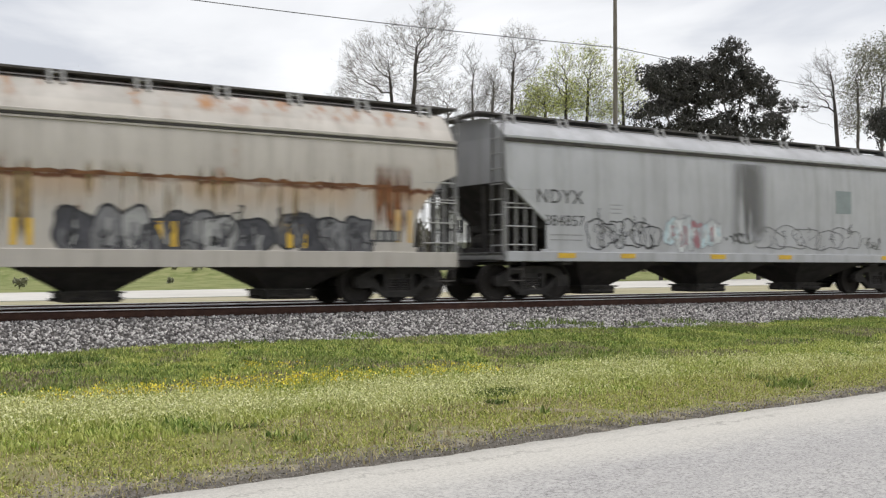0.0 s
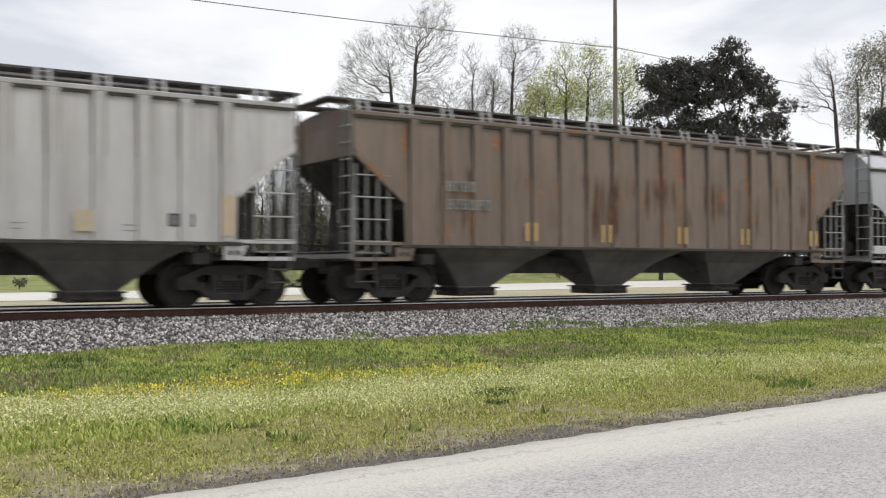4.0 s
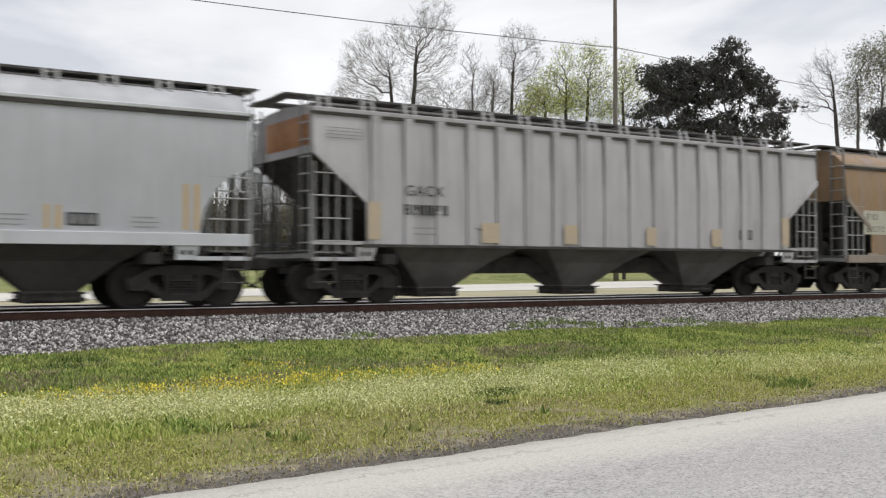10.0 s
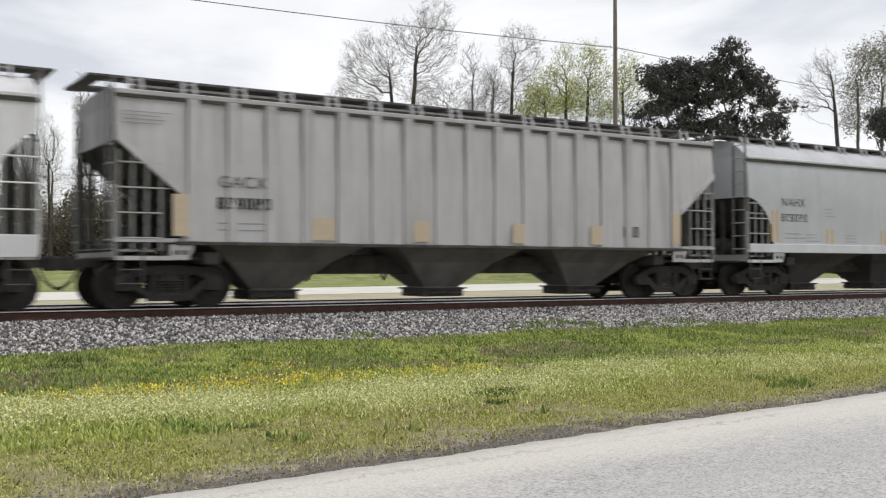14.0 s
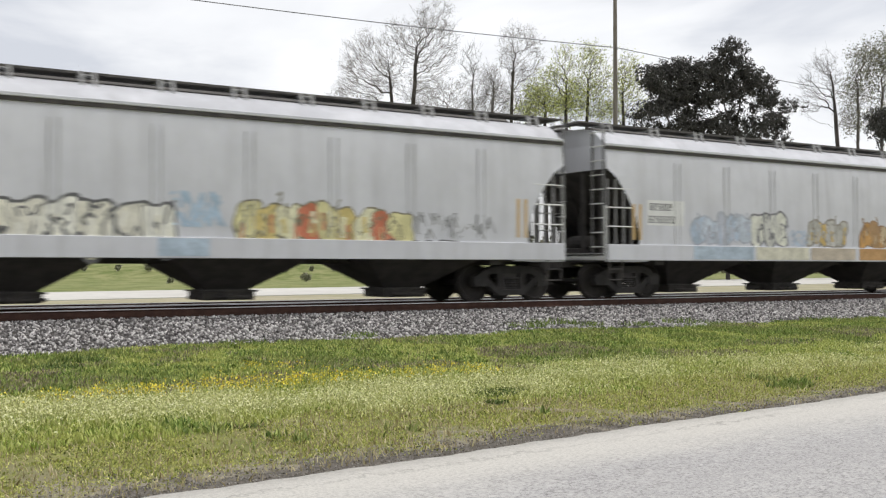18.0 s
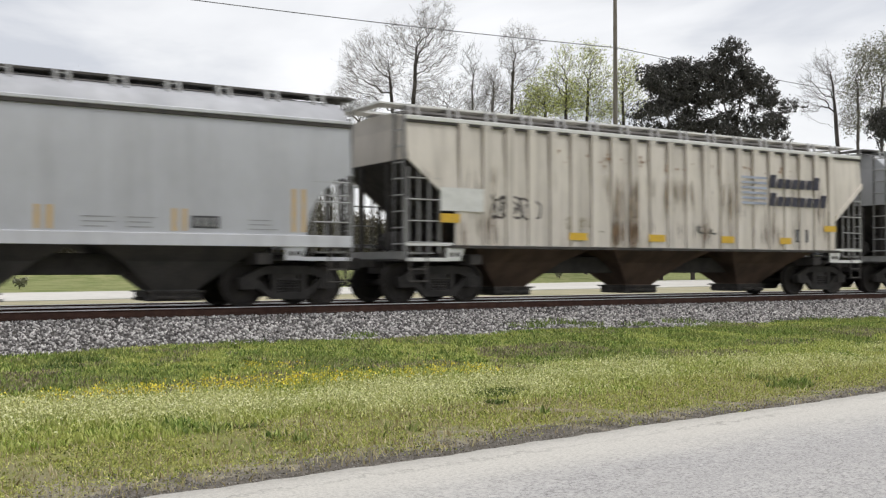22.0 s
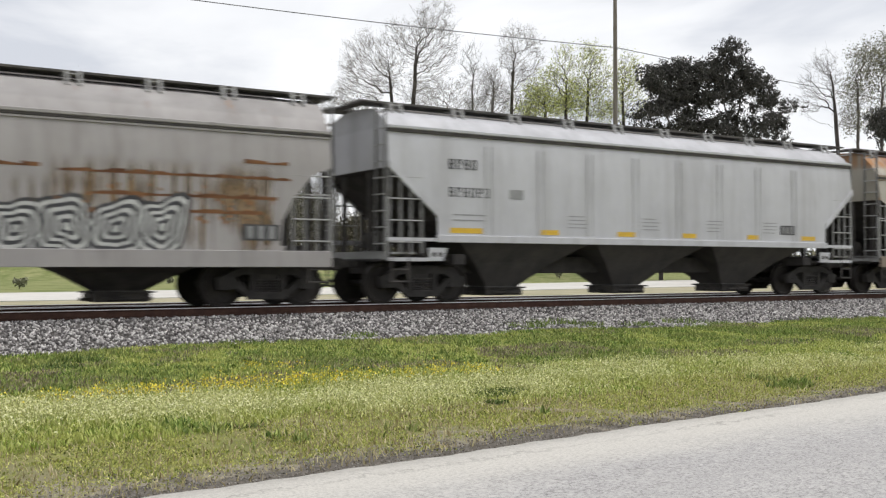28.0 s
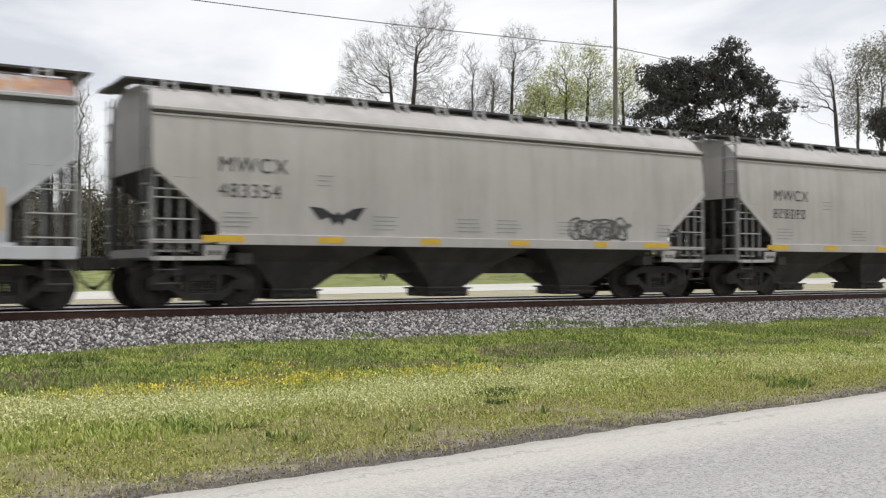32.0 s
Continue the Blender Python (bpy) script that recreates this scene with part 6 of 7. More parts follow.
def tape(car, spans, z0, z1, mat, pair=False, y=SIDE):
    """Reflective strips; as a pair they are two narrow uprights."""
    for a, b in spans:
        w = (b - a) * 0.29
        y = SIDE + FACE[car.name] + 0.001 if car.name in FACE else y
        over = max(0.0, b - sheet_end(car, z0))
        a, b = a - over, b - over
        if pair:
            plate("reflector", car, a, a + w, z0, z1, mat, "", y)
            plate("reflector", car, b - w, b, z0, z1, mat, "", y)
        else:
            plate("reflector", car, a, b, z0, z1, mat, "", y)


def writing(car, word, n, x, z, size, mat):
    """Readable words as letters, unreadable ones as plain blocks."""
    if word:
        lettering(car, word, x, z, size, mat)
    else:
        glyph_bars(car, x, z, n, size * 0.95, mat, "stencilled_mark" if n < 6 else "stencilled_number")


def data_box(car, x0, x1, z0, z1):
    plate("data_box", car, x0, x1, z0, z1, STENCIL)
    w = (x1 - x0) / 7
    for k in (1, 3, 5):
        plate("data_label", car, x0 + k * w, x0 + (k + 1) * w, z0 + 0.035, z1 - 0.035, PALE_STENCIL, "", SIDE + 0.004)


def weld_seams(car, e, count, z0, z1, mat, first=2.4):
    for i in range(count):
        x = ENDS[car.name][0] - 2 * e + first + i * (2 * e - 2 * first) / (count - 1)
        for d in (-0.09, 0.09):
            plate("weld_seam", car, x + d - 0.010, x + d + 0.010, z0, z1, mat, "", SIDE - 0.004, 0.012)



def soot(car, x0, x1, z0, z1, seed, tone=(0.20, 0.195, 0.19)):
    """A broad washed-down stain of soot."""
    film = streak_film("soot_stain", tone, 0.32, 0.38, ((0.0, 0.25), (1.0, 0.97)), 0.45)
    plate("soot_stain", car, x0 - 0.4, x1 + 0.4, z0 - 0.3, 3.66, film, "", SIDE + 0.002 + FACE.get(car.name, 0.0), 0.002)


def add(q0, q1, kind, paint, label, **kw):
    car, e = hopper_car(q0, q1, kind, paint, label, **kw)
    TRAIN.append((car, car.location.x))
    return car, e


def build_train():
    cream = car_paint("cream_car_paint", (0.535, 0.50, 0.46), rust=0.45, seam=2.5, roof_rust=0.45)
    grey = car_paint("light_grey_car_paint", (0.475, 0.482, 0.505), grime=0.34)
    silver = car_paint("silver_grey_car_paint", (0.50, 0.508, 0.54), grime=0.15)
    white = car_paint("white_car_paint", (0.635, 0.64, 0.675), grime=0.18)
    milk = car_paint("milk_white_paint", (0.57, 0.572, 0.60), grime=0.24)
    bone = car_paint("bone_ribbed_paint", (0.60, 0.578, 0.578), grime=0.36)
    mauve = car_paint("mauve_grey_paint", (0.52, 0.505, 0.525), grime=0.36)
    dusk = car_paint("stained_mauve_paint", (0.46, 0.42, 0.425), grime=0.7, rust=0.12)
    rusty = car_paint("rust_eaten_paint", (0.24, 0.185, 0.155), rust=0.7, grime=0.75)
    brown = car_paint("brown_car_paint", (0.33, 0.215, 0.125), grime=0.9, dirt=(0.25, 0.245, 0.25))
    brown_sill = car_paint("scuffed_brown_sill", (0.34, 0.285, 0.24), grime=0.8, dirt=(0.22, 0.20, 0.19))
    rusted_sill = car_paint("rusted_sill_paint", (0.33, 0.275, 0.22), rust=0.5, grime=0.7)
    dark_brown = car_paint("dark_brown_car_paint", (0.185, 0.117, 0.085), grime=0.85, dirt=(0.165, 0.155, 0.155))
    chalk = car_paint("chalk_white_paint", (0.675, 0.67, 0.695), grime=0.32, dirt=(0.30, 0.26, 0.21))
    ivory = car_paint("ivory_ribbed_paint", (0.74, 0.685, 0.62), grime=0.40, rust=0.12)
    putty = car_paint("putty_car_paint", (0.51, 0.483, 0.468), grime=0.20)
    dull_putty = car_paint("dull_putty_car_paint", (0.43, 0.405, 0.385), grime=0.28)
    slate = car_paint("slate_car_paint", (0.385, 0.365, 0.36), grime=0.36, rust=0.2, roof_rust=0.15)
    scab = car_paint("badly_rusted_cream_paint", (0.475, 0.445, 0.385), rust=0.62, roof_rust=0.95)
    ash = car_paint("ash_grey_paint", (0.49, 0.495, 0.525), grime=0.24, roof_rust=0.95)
    # darkened copies of the body paints, as painted shade on the rib flanks
    bone_shade = car_paint("bone_rib_shade", (0.36, 0.34, 0.33), grime=0.6)
    mauve_shade = car_paint("mauve_rib_shade", (0.31, 0.30, 0.31), grime=0.6)
    dusk_shade = car_paint("dusk_rib_shade", (0.28, 0.255, 0.26), grime=0.7)
    ivory_shade = car_paint("ivory_rib_shade", (0.42, 0.37, 0.32), grime=0.6)
    pale_seam = two_tone("weld_seam", (0.38, 0.38, 0.385), (0.50, 0.50, 0.505), 4.0, 20.0, 0.6, relief=0)
    rust_line = two_tone("seam_rust", (0.11, 0.05, 0.028), (0.25, 0.125, 0.06), 3.0, 30.0, 0.95)
    ink, smoke, pearl = (0.03, 0.03, 0.035), (0.17, 0.17, 0.18), (0.60, 0.60, 0.60)

    def rust_seam(car, u0, u1, z):
        rnd = random.Random(int(z * 1000 + u0 * 10))
        bm = bmesh.new()
        u, u1 = u0, min(u1, sheet_end(car, z) - 0.5)
        while u < u1:
            w = rnd.uniform(0.15, 0.5)
            paint_film(bm, [(u, z), (u + w, z), (u + w, z + rnd.uniform(0.03, 0.09)), (u + w / 2, z + rnd.uniform(0.03, 0.10)), (u, z + rnd.uniform(0.03, 0.09))], SIDE + 0.005)
            u += w * 0.98
        part("rust_seam", bm, rust_line, car, "rusted horizontal seam")

    # a cream car leads
    c, e = add(-3.59, 13.05, "deep", cream, "cream covered hopper with a rust seam and black graffiti", hop=SHADOW_STEEL)
    graffiti(c, -0.65, 3.2, 0.95, 1.9, [(0.06, 0.06, 0.07), smoke, (0.30, 0.30, 0.30)], ink, 1, 7, "black and grey spray-painted letters")
    graffiti(c, 3.4, 5.65, 1.1, 1.9, [(0.10, 0.10, 0.11), (0.05, 0.05, 0.06), smoke], ink, 2, 4, "black and grey spray-painted letters")
    rust_runs(c, -4.0, 6.8, 1.3, 2.5, 11, 40, (0.50, 0.36, 0.18))
    rust_runs(c, 5.9, 6.9, 1.5, 2.75, 12, 26, (0.32, 0.13, 0.06))
    rust_seam(c, -7.0, 6.2, 2.5)
    tape(c, [(-1.53, -1.15), (1.05, 1.43), (3.69, 4.12)], 1.2, 1.68, YELLOW_TAPE, True)
    tape(c, [(6.4, 6.82)], 1.34, 2.05, FADED_TAPE, True)
    data_box(c, 5.7, 6.35, 1.35, 1.6)

    c, e = add(13.05, 30.14, "broad", grey, "light grey covered hopper with black lettering and outline graffiti", hop=SHADOW_STEEL, trim=grey)
    lettering(c, "NDYX", -7.42, 2.34, 0.33, STENCIL)
    lettering(c, "884857", -7.18, 1.80, 0.26, STENCIL)
    tape(c, [(-6.8, -6.27), (-4.82, -4.34), (-1.66, -1.1), (1.03, 1.57), (5.75, 6.29)], 1.03, 1.15, YELLOW_TAPE, False, SIDE + 0.049)
    graffiti(c, -5.8, -3.5, 1.28, 1.95, [smoke], (0.06, 0.06, 0.065), 5, 6, "thin black outline graffiti", False, 0.035)
    graffiti(c, -3.26, -1.26, 1.28, 2.1, [(0.42, 0.52, 0.56), (0.54, 0.56, 0.57), (0.40, 0.42, 0.44), (0.33, 0.16, 0.18)], (0.26, 0.26, 0.28), 6, 6, "pale blue and white wild graffiti", True, 0.03)
    scribble(c, -1.02, -0.1, 1.45, 1.72, (0.07, 0.07, 0.07), 9, 12, 0.04, "small black tag")
    graffiti(c, 0.3, 4.5, 1.3, 1.95, [smoke], (0.17, 0.17, 0.18), 7, 5, "faint outline graffiti", False, 0.03)
    scribble(c, 4.8, 5.6, 1.35, 1.7, (0.12, 0.12, 0.12), 10, 9, 0.03, "small black tag")
    plate("patch_panel", c, 3.6, 4.3, 2.38, 3.05, two_tone("grey_green_patch", (0.30, 0.345, 0.35), (0.26, 0.30, 0.31), 3.0, 20.0, 0.6, relief=0), "grey-green repainted square")
    line_bars(c, -5.12, 2.14, 0.45, 3, PALE_STENCIL, 0.10, 0.03, 4)
    line_bars(c, -7.0, 1.45, 1.1, 2, PALE_STENCIL, 0.12, 0.04, 5)
    soot(c, -0.6, 0.4, 1.7, 3.1, 77)

    for q0, q1 in ((30.14, 47.55), (47.55, 64.76)):
        c, e = add(q0, q1, "ribbed", bone, "bone-white ribbed covered hopper with streaked sides", hop=GREY_HOPPER, ribs=17, rib_shade=bone_shade)
        writing(c, "", 5, -6.2, 2.56, 0.25, STENCIL)
        writing(c, "", 6, -6.2, 2.14, 0.25, STENCIL)
        line_bars(c, -6.2, 1.62, 1.2, 2, PALE_STENCIL, 0.13, 0.04, 6)
        line_bars(c, -4.6, 2.28, 0.45, 3, PALE_STENCIL, 0.10, 0.03, 7)
        tape(c, [(-7.0, -6.7), (6.14, 6.42)], 1.42, 2.22, PALE_TAPE)
        tape(c, [(-4.05, -3.5), (-1.73, -1.4), (0.86, 1.2), (3.22, 3.55)], 1.46, 1.85, PALE_TAPE)
        for i, x in enumerate((-6.6, -3.2, -0.9, 1.9, 4.1)):
            line_bars(c, x, 1.48, 0.6, 2, PALE_STENCIL, 0.10, 0.03, i)
        data_box(c, 4.94, 5.45, 1.58, 1.83)
        soot(c, -5.75, -4.9 if q0 < 40 else -4.35, 1.6, 3.1, int(q0))

    c, e = add(64.76, 82.3, "ribbed", rusty, "rust-eaten brown ribbed covered hopper with pale lower panels", hop=GREY_HOPPER, ribs=17, trim=rusty)
    writing(c, "", 4, -6.2, 2.5, 0.24, PALE_STENCIL)
    writing(c, "", 6, -6.2, 2.1, 0.24, PALE_STENCIL)
    tape(c, [(-4.05, -3.7), (-1.73, -1.4), (0.86, 1.2), (3.22, 3.55), (6.1, 6.45)], 1.42, 1.85, FADED_TAPE, True)
    rust_runs(c, -7.0, 7.4, 1.35, 3.0, 21, 70, (0.26, 0.15, 0.10))

    def leased(q0, q1, paint, label, seed, kind="round", number=""):
        c, e = add(q0, q1, kind, paint, label, hop=DARK_HOPPER, trim=white)
        if kind == "round":
            lettering(c, "NAHX", -6.44, 2.53, 0.23, STENCIL)
            writing(c, "", 6, -6.44, 2.10, 0.23, STENCIL)
            line_bars(c, -6.3, 1.62, 0.9, 2, PALE_STENCIL, 0.12, 0.04, seed)
            line_bars(c, -4.55, 2.28, 0.45, 3, PALE_STENCIL, 0.10, 0.03, seed)
        else:
            lettering(c, "NAHX", -6.46, 3.22, 0.29, STENCIL)
            lettering(c, number, -6.46, 2.76, 0.29, STENCIL)
            line_bars(c, -6.3, 1.62, 0.9, 2, PALE_STENCIL, 0.12, 0.04, seed)
            line_bars(c, -1.4, 2.92, 0.4, 3, PALE_STENCIL, 0.09, 0.03, seed)
        tape(c, [(-6.86, -6.56), (5.65, 5.95)], 1.52, 2.4, FADED_TAPE, True)
        tape(c, [(-4.48, -4.18), (-1.94, -1.66), (0.58, 0.88), (3.05, 3.33)], 1.50, 1.93, FADED_TAPE, True)
        for i, x in enumerate((-5.4, -3.6, -0.9, 1.4, 2.2, 4.6)):
            line_bars(c, x, 1.55, 0.6, 3, PALE_STENCIL, 0.09, 0.03, seed + i)
        data_box(c, 3.42, 3.98, 1.56, 1.80)
        return c, e

    leased(82.3, 98.33, silver, "silver-grey covered hopper with white sill and faded lettering", 10)

    c, e = add(98.33, 115.24, "deep", cream, "cream covered hopper with rust streaks and white graffiti", hop=SHADOW_STEEL)
    plate("white_patch", c, -6.62, -5.55, 2.10, 2.40, WHITE_PATCH, "", SIDE, 0.003)
    plate("white_patch", c, -6.66, -5.2, 1.70, 2.03, WHITE_PATCH, "", SIDE, 0.003)
    lettering(c, "FERX", -6.55, 2.15, 0.21, STENCIL)
    writing(c, "", 6, -6.55, 1.75, 0.22, STENCIL)
    graffiti(c, -1.5, 2.1, 0.95, 2.0, [(0.64, 0.66, 0.64), (0.52, 0.56, 0.58), (0.34, 0.52, 0.52), (0.58, 0.42, 0.27), (0.66, 0.66, 0.66)], (0.13, 0.15, 0.16), 8, 8, "white and teal spray-painted letters", True, 0.035)
    rust_runs(c, -5.0, 6.8, 1.2, 2.5, 13, 50, (0.48, 0.33, 0.16))
    rust_runs(c, 5.9, 7.4, 1.0, 3.0, 14, 30, (0.40, 0.22, 0.09))
    rust_seam(c, -0.76, 4.05, 2.44)
    rust_scabs(c, -4.6, -1.5, 2.28, 2.6, 9, 30, 0.10, (0.16, 0.075, 0.035))
    scribble(c, -4.0, 6.0, 1.25, 1.7, (0.22, 0.20, 0.18), 10, 34, 0.03, "faded grey tags")
    data_box(c, 5.5, 6.2, 1.38, 1.65)

    c, e = leased(115.24, 131.32, white, "off-white covered hopper with small blue spray tags", 20, "lined", "66224")
    for i, (a, b) in enumerate(((-4.8, -3.8), (-3.35, -1.5), (-1.2, 0.5), (1.9, 2.8))):
        scribble(c, a, b, 1.66, 2.02, (0.20, 0.46, 0.66), 30 + i, 17 if i else 11, 0.05, "sky-blue spray tag")

    c, e = leased(131.32, 147.38, silver, "silver-grey covered hopper with black outline graffiti", 40)
    scribble(c, -5.3, -4.05, 1.5, 2.1, (0.18, 0.22, 0.20), 41, 26, 0.045, "dark green and grey tag")
    graffiti(c, -3.45, -2.05, 1.52, 2.05, [smoke], (0.06, 0.06, 0.06), 42, 5, "black outline graffiti", False, 0.045)
    graffiti(c, -1.9, -0.97, 1.52, 2.05, [smoke], (0.08, 0.08, 0.08), 43, 3, "black outline graffiti", False, 0.035)
    graffiti(c, 0.64, 1.42, 1.54, 1.95, [smoke], (0.08, 0.08, 0.08), 44, 3, "black outline graffiti", False, 0.035)

    def gathered(q0, q1, label, seed):
        c, e = add(q0, q1, "ribbed", mauve, label, hop=GREY_HOPPER, ribs=17, rib_shade=mauve_shade)
        lettering(c, "GACX", -6.3, 2.36, 0.23, STENCIL)
        writing(c, "", 6, -6.3, 1.95, 0.23, STENCIL)
        line_bars(c, -6.3, 1.52, 1.2, 2, PALE_STENCIL, 0.13, 0.04, seed)
        line_bars(c, -8.15, 3.5, 1.0, 4, PALE_STENCIL, 0.07, 0.02, seed + 2)
        tape(c, [(-7.2, -6.9), (6.0, 6.3)], 1.40, 2.2, PALE_TAPE)
        tape(c, [(-4.3, -3.8), (-1.9, -1.5), (0.75, 1.08), (3.1, 3.45)], 1.36, 1.82, PALE_TAPE)
        data_box(c, 4.2, 4.7, 1.56, 1.82)
        return c, e

    c, e = gathered(147.38, 164.64, "pale mauve-grey ribbed covered hopper with dirty streaks", 45)
    scribble(c, -4.73, -4.22, 1.64, 1.85, (0.2, 0.2, 0.2), 46, 3, 0.06, "small grey mark")
    bm = bmesh.new()
    e = 2 * e - ENDS[c.name][0]
    box(bm, -e - 0.006, -e + 0.001, -1.35, 0.9, 3.35, 4.0)
    part("rust_patch", bm, car_paint("orange_rust_patch", (0.42, 0.19, 0.07), rust=1.0), c, "orange rust patch on the end")

    c, e = add(164.64, 181.73, "broad", brown, "faded brown covered hopper with maroon and white graffiti", hop=SHADOW_STEEL, trim=brown_sill)
    rust_runs(c, -6.0, 7.2, 1.5, 3.2, 56, 46, (0.52, 0.26, 0.11))
    rust_runs(c, -5.0, 7.0, 1.5, 2.3, 57, 60, (0.40, 0.39, 0.38))
    plate("white_patch", c, -7.1, -5.45, 1.80, 2.52, two_tone("yellowed_patch", (0.56, 0.54, 0.45), (0.50, 0.48, 0.40), 4.0, 20.0, 0.6, relief=0))
    writing(c, "", 4, -6.95, 2.25, 0.18, STENCIL)
    writing(c, "", 6, -6.95, 1.88, 0.18, STENCIL)
    maroon, wine = (0.24, 0.035, 0.06), (0.33, 0.07, 0.10)
    plate("repaint_panel", c, -4.2, 5.8, 1.20, 1.55, car_paint("grey_cover_paint", (0.30, 0.30, 0.295), grime=0.5), "grey painted-over strip", SIDE, 0.002)
    graffiti(c, -3.2, 0.15, 1.05, 2.02, [maroon, wine, (0.40, 0.12, 0.15)], (0.58, 0.54, 0.54), 51, 9, "maroon bubble letters outlined in white", True, 0.03)
    scribble(c, 0.9, 1.65, 1.65, 2.25, (0.50, 0.49, 0.47), 54, 12, 0.045, "white tag")
    graffiti(c, 1.8, 4.8, 1.0, 2.1, [(0.13, 0.035, 0.075), (0.17, 0.035, 0.075), (0.16, 0.05, 0.11)], (0.52, 0.48, 0.50), 52, 7, "maroon block letters outlined in white", True, 0.022)
    graffiti(c, 4.9, 5.9, 1.42, 1.95, [smoke], (0.60, 0.58, 0.58), 53, 3, "white outline tag", False, 0.05)
    data_box(c, 5.5, 6.3, 1.48, 1.70)

    c, e = add(181.73, 199.2, "curved", chalk, "dirty white covered hopper peppered with dark rust spots", hop=SHADOW_STEEL, ladder_mat=WHITE_PATCH)
    plate("white_patch", c, -7.25, -6.0, 1.90, 2.52, WHITE_PATCH, "", SIDE, 0.002)
    writing(c, "", 5, -7.15, 2.27, 0.21, STENCIL)
    writing(c, "", 6, -7.15, 1.95, 0.21, STENCIL)
    rust_runs(c, -6.5, 7.0, 1.4, 3.05, 64, 30, (0.42, 0.38, 0.33))
    rust_runs(c, -3.4, 2.4, 1.4, 2.0, 66, 26, (0.40, 0.27, 0.12))
    rust_scabs(c, -4.8, 6.1, 1.45, 2.25, 61, 330, 0.085, (0.075, 0.052, 0.042))
    rust_scabs(c, 2.3, 5.2, 1.42, 2.0, 62, 150, 0.13, (0.07, 0.045, 0.035))
    rust_runs(c, 2.6, 3.9, 1.3, 1.8, 65, 14, (0.24, 0.14, 0.09))
    rust_scabs(c, -4.9, -3.95, 2.86, 3.1, 63, 40, 0.13, (0.14, 0.095, 0.06))
    weld_seams(c, e, 7, 1.42, 3.5, pale_seam)
    tape(c, [(6.9, 7.1)], 1.5, 2.3, FADED_TAPE, True)

    c, e = gathered(199.2, 216.2, "pale grey ribbed covered hopper with faded lettering", 47)
    leased(216.2, 232.51, silver, "silver-grey covered hopper with white sill and faded lettering", 70)

    c, e = add(232.51, 249.7, "welded", dark_brown, "dark brown covered hopper with yellow sill markers", hop=GREY_HOPPER, trim=dark_brown)
    plate("white_patch", c, -6.75, -5.3, 1.80, 2.55, two_tone("dirty_cream_patch", (0.40, 0.375, 0.31), (0.34, 0.315, 0.26), 4.0, 20.0, 0.6, relief=0))
    writing(c, "", 4, -6.6, 2.32, 0.16, STENCIL)
    writing(c, "", 6, -6.7, 1.86, 0.17, STENCIL)
    tape(c, [(-8.3, -7.3), (-5.03, -4.25), (-2.13, -1.4), (0.75, 1.48), (3.43, 4.03), (6.5, 7.6)], 1.23, 1.35, YELLOW_TAPE)
    for c2 in c.children:
        if c2.name.startswith("reflector"):
            c2.location.y = -0.05
    scribble(c, -5.3, -2.2, 1.45, 2.1, (0.20, 0.085, 0.10), 71, 34, 0.05, "faded red tag")
    scribble(c, -1.5, 1.0, 1.7, 2.1, (0.26, 0.20, 0.16), 72, 18, 0.035, "faded brown tag")
    data_box(c, 4.2, 4.85, 1.50, 1.78)

    c, e = add(249.7, 266.96, "curved", white, "white covered hopper with cream, yellow and red graffiti", hop=SHADOW_STEEL, ladder_mat=WHITE_PATCH)
    writing(c, "", 5, -7.05, 2.28, 0.19, STENCIL)
    writing(c, "", 6, -7.05, 1.95, 0.19, STENCIL)
    graffiti(c, -5.5, -2.0, 1.05, 2.1, [(0.66, 0.64, 0.54), (0.60, 0.58, 0.50), (0.70, 0.69, 0.62)], (0.12, 0.12, 0.12), 81, 6, "cream bubble letters outlined in black", True, 0.06)
    graffiti(c, -0.7, 3.2, 1.25, 2.12, [(0.60, 0.56, 0.30), (0.54, 0.44, 0.18), (0.62, 0.60, 0.42), (0.48, 0.16, 0.09)], (0.20, 0.18, 0.12), 82, 9, "yellow and red wild graffiti", True, 0.035)
    graffiti(c, -0.6, 4.4, 1.02, 1.40, [(0.10, 0.10, 0.10), (0.55, 0.52, 0.46), (0.42, 0.13, 0.08), (0.5, 0.5, 0.48)], (0.07, 0.07, 0.07), 83, 12, "black and red shadow letters", True, 0.025)
    scribble(c, -2.1, -1.1, 1.6, 2.25, (0.36, 0.46, 0.56), 84, 18, 0.05, "pale blue tag")
    scribble(c, 3.2, 5.4, 1.45, 2.0, (0.22, 0.22, 0.22), 85, 22, 0.03, "thin grey tags")
    plate("sprayed_sill", c, -2.3, -1.3, 1.02, 1.36, spray((0.40, 0.48, 0.56)), "", SIDE + 0.049)
    tape(c, [(-7.34, -7.06), (6.6, 6.9)], 1.5, 2.4, FADED_TAPE, True)
    weld_seams(c, e, 7, 1.42, 3.5, pale_seam)

    c, e = add(266.96, 284.12, "curved", white, "white covered hopper with blue, gold and orange graffiti", hop=SHADOW_STEEL, ladder_mat=WHITE_PATCH)
    plate("white_patch", c, -6.8, -5.5, 1.88, 2.52, WHITE_PATCH, "", SIDE, 0.002)
    writing(c, "", 5, -6.7, 2.26, 0.19, STENCIL)
    writing(c, "", 6, -6.75, 1.94, 0.19, STENCIL)
    graffiti(c, -5.15, -3.0, 1.38, 2.25, [(0.38, 0.45, 0.54), (0.47, 0.52, 0.58), (0.42, 0.44, 0.50)], (0.36, 0.38, 0.43), 91, 5, "washed blue letters")
    graffiti(c, -2.95, -1.5, 1.36, 2.3, [(0.60, 0.60, 0.53), (0.52, 0.52, 0.48)], (0.16, 0.16, 0.17), 92, 3, "cream letters outlined in black")
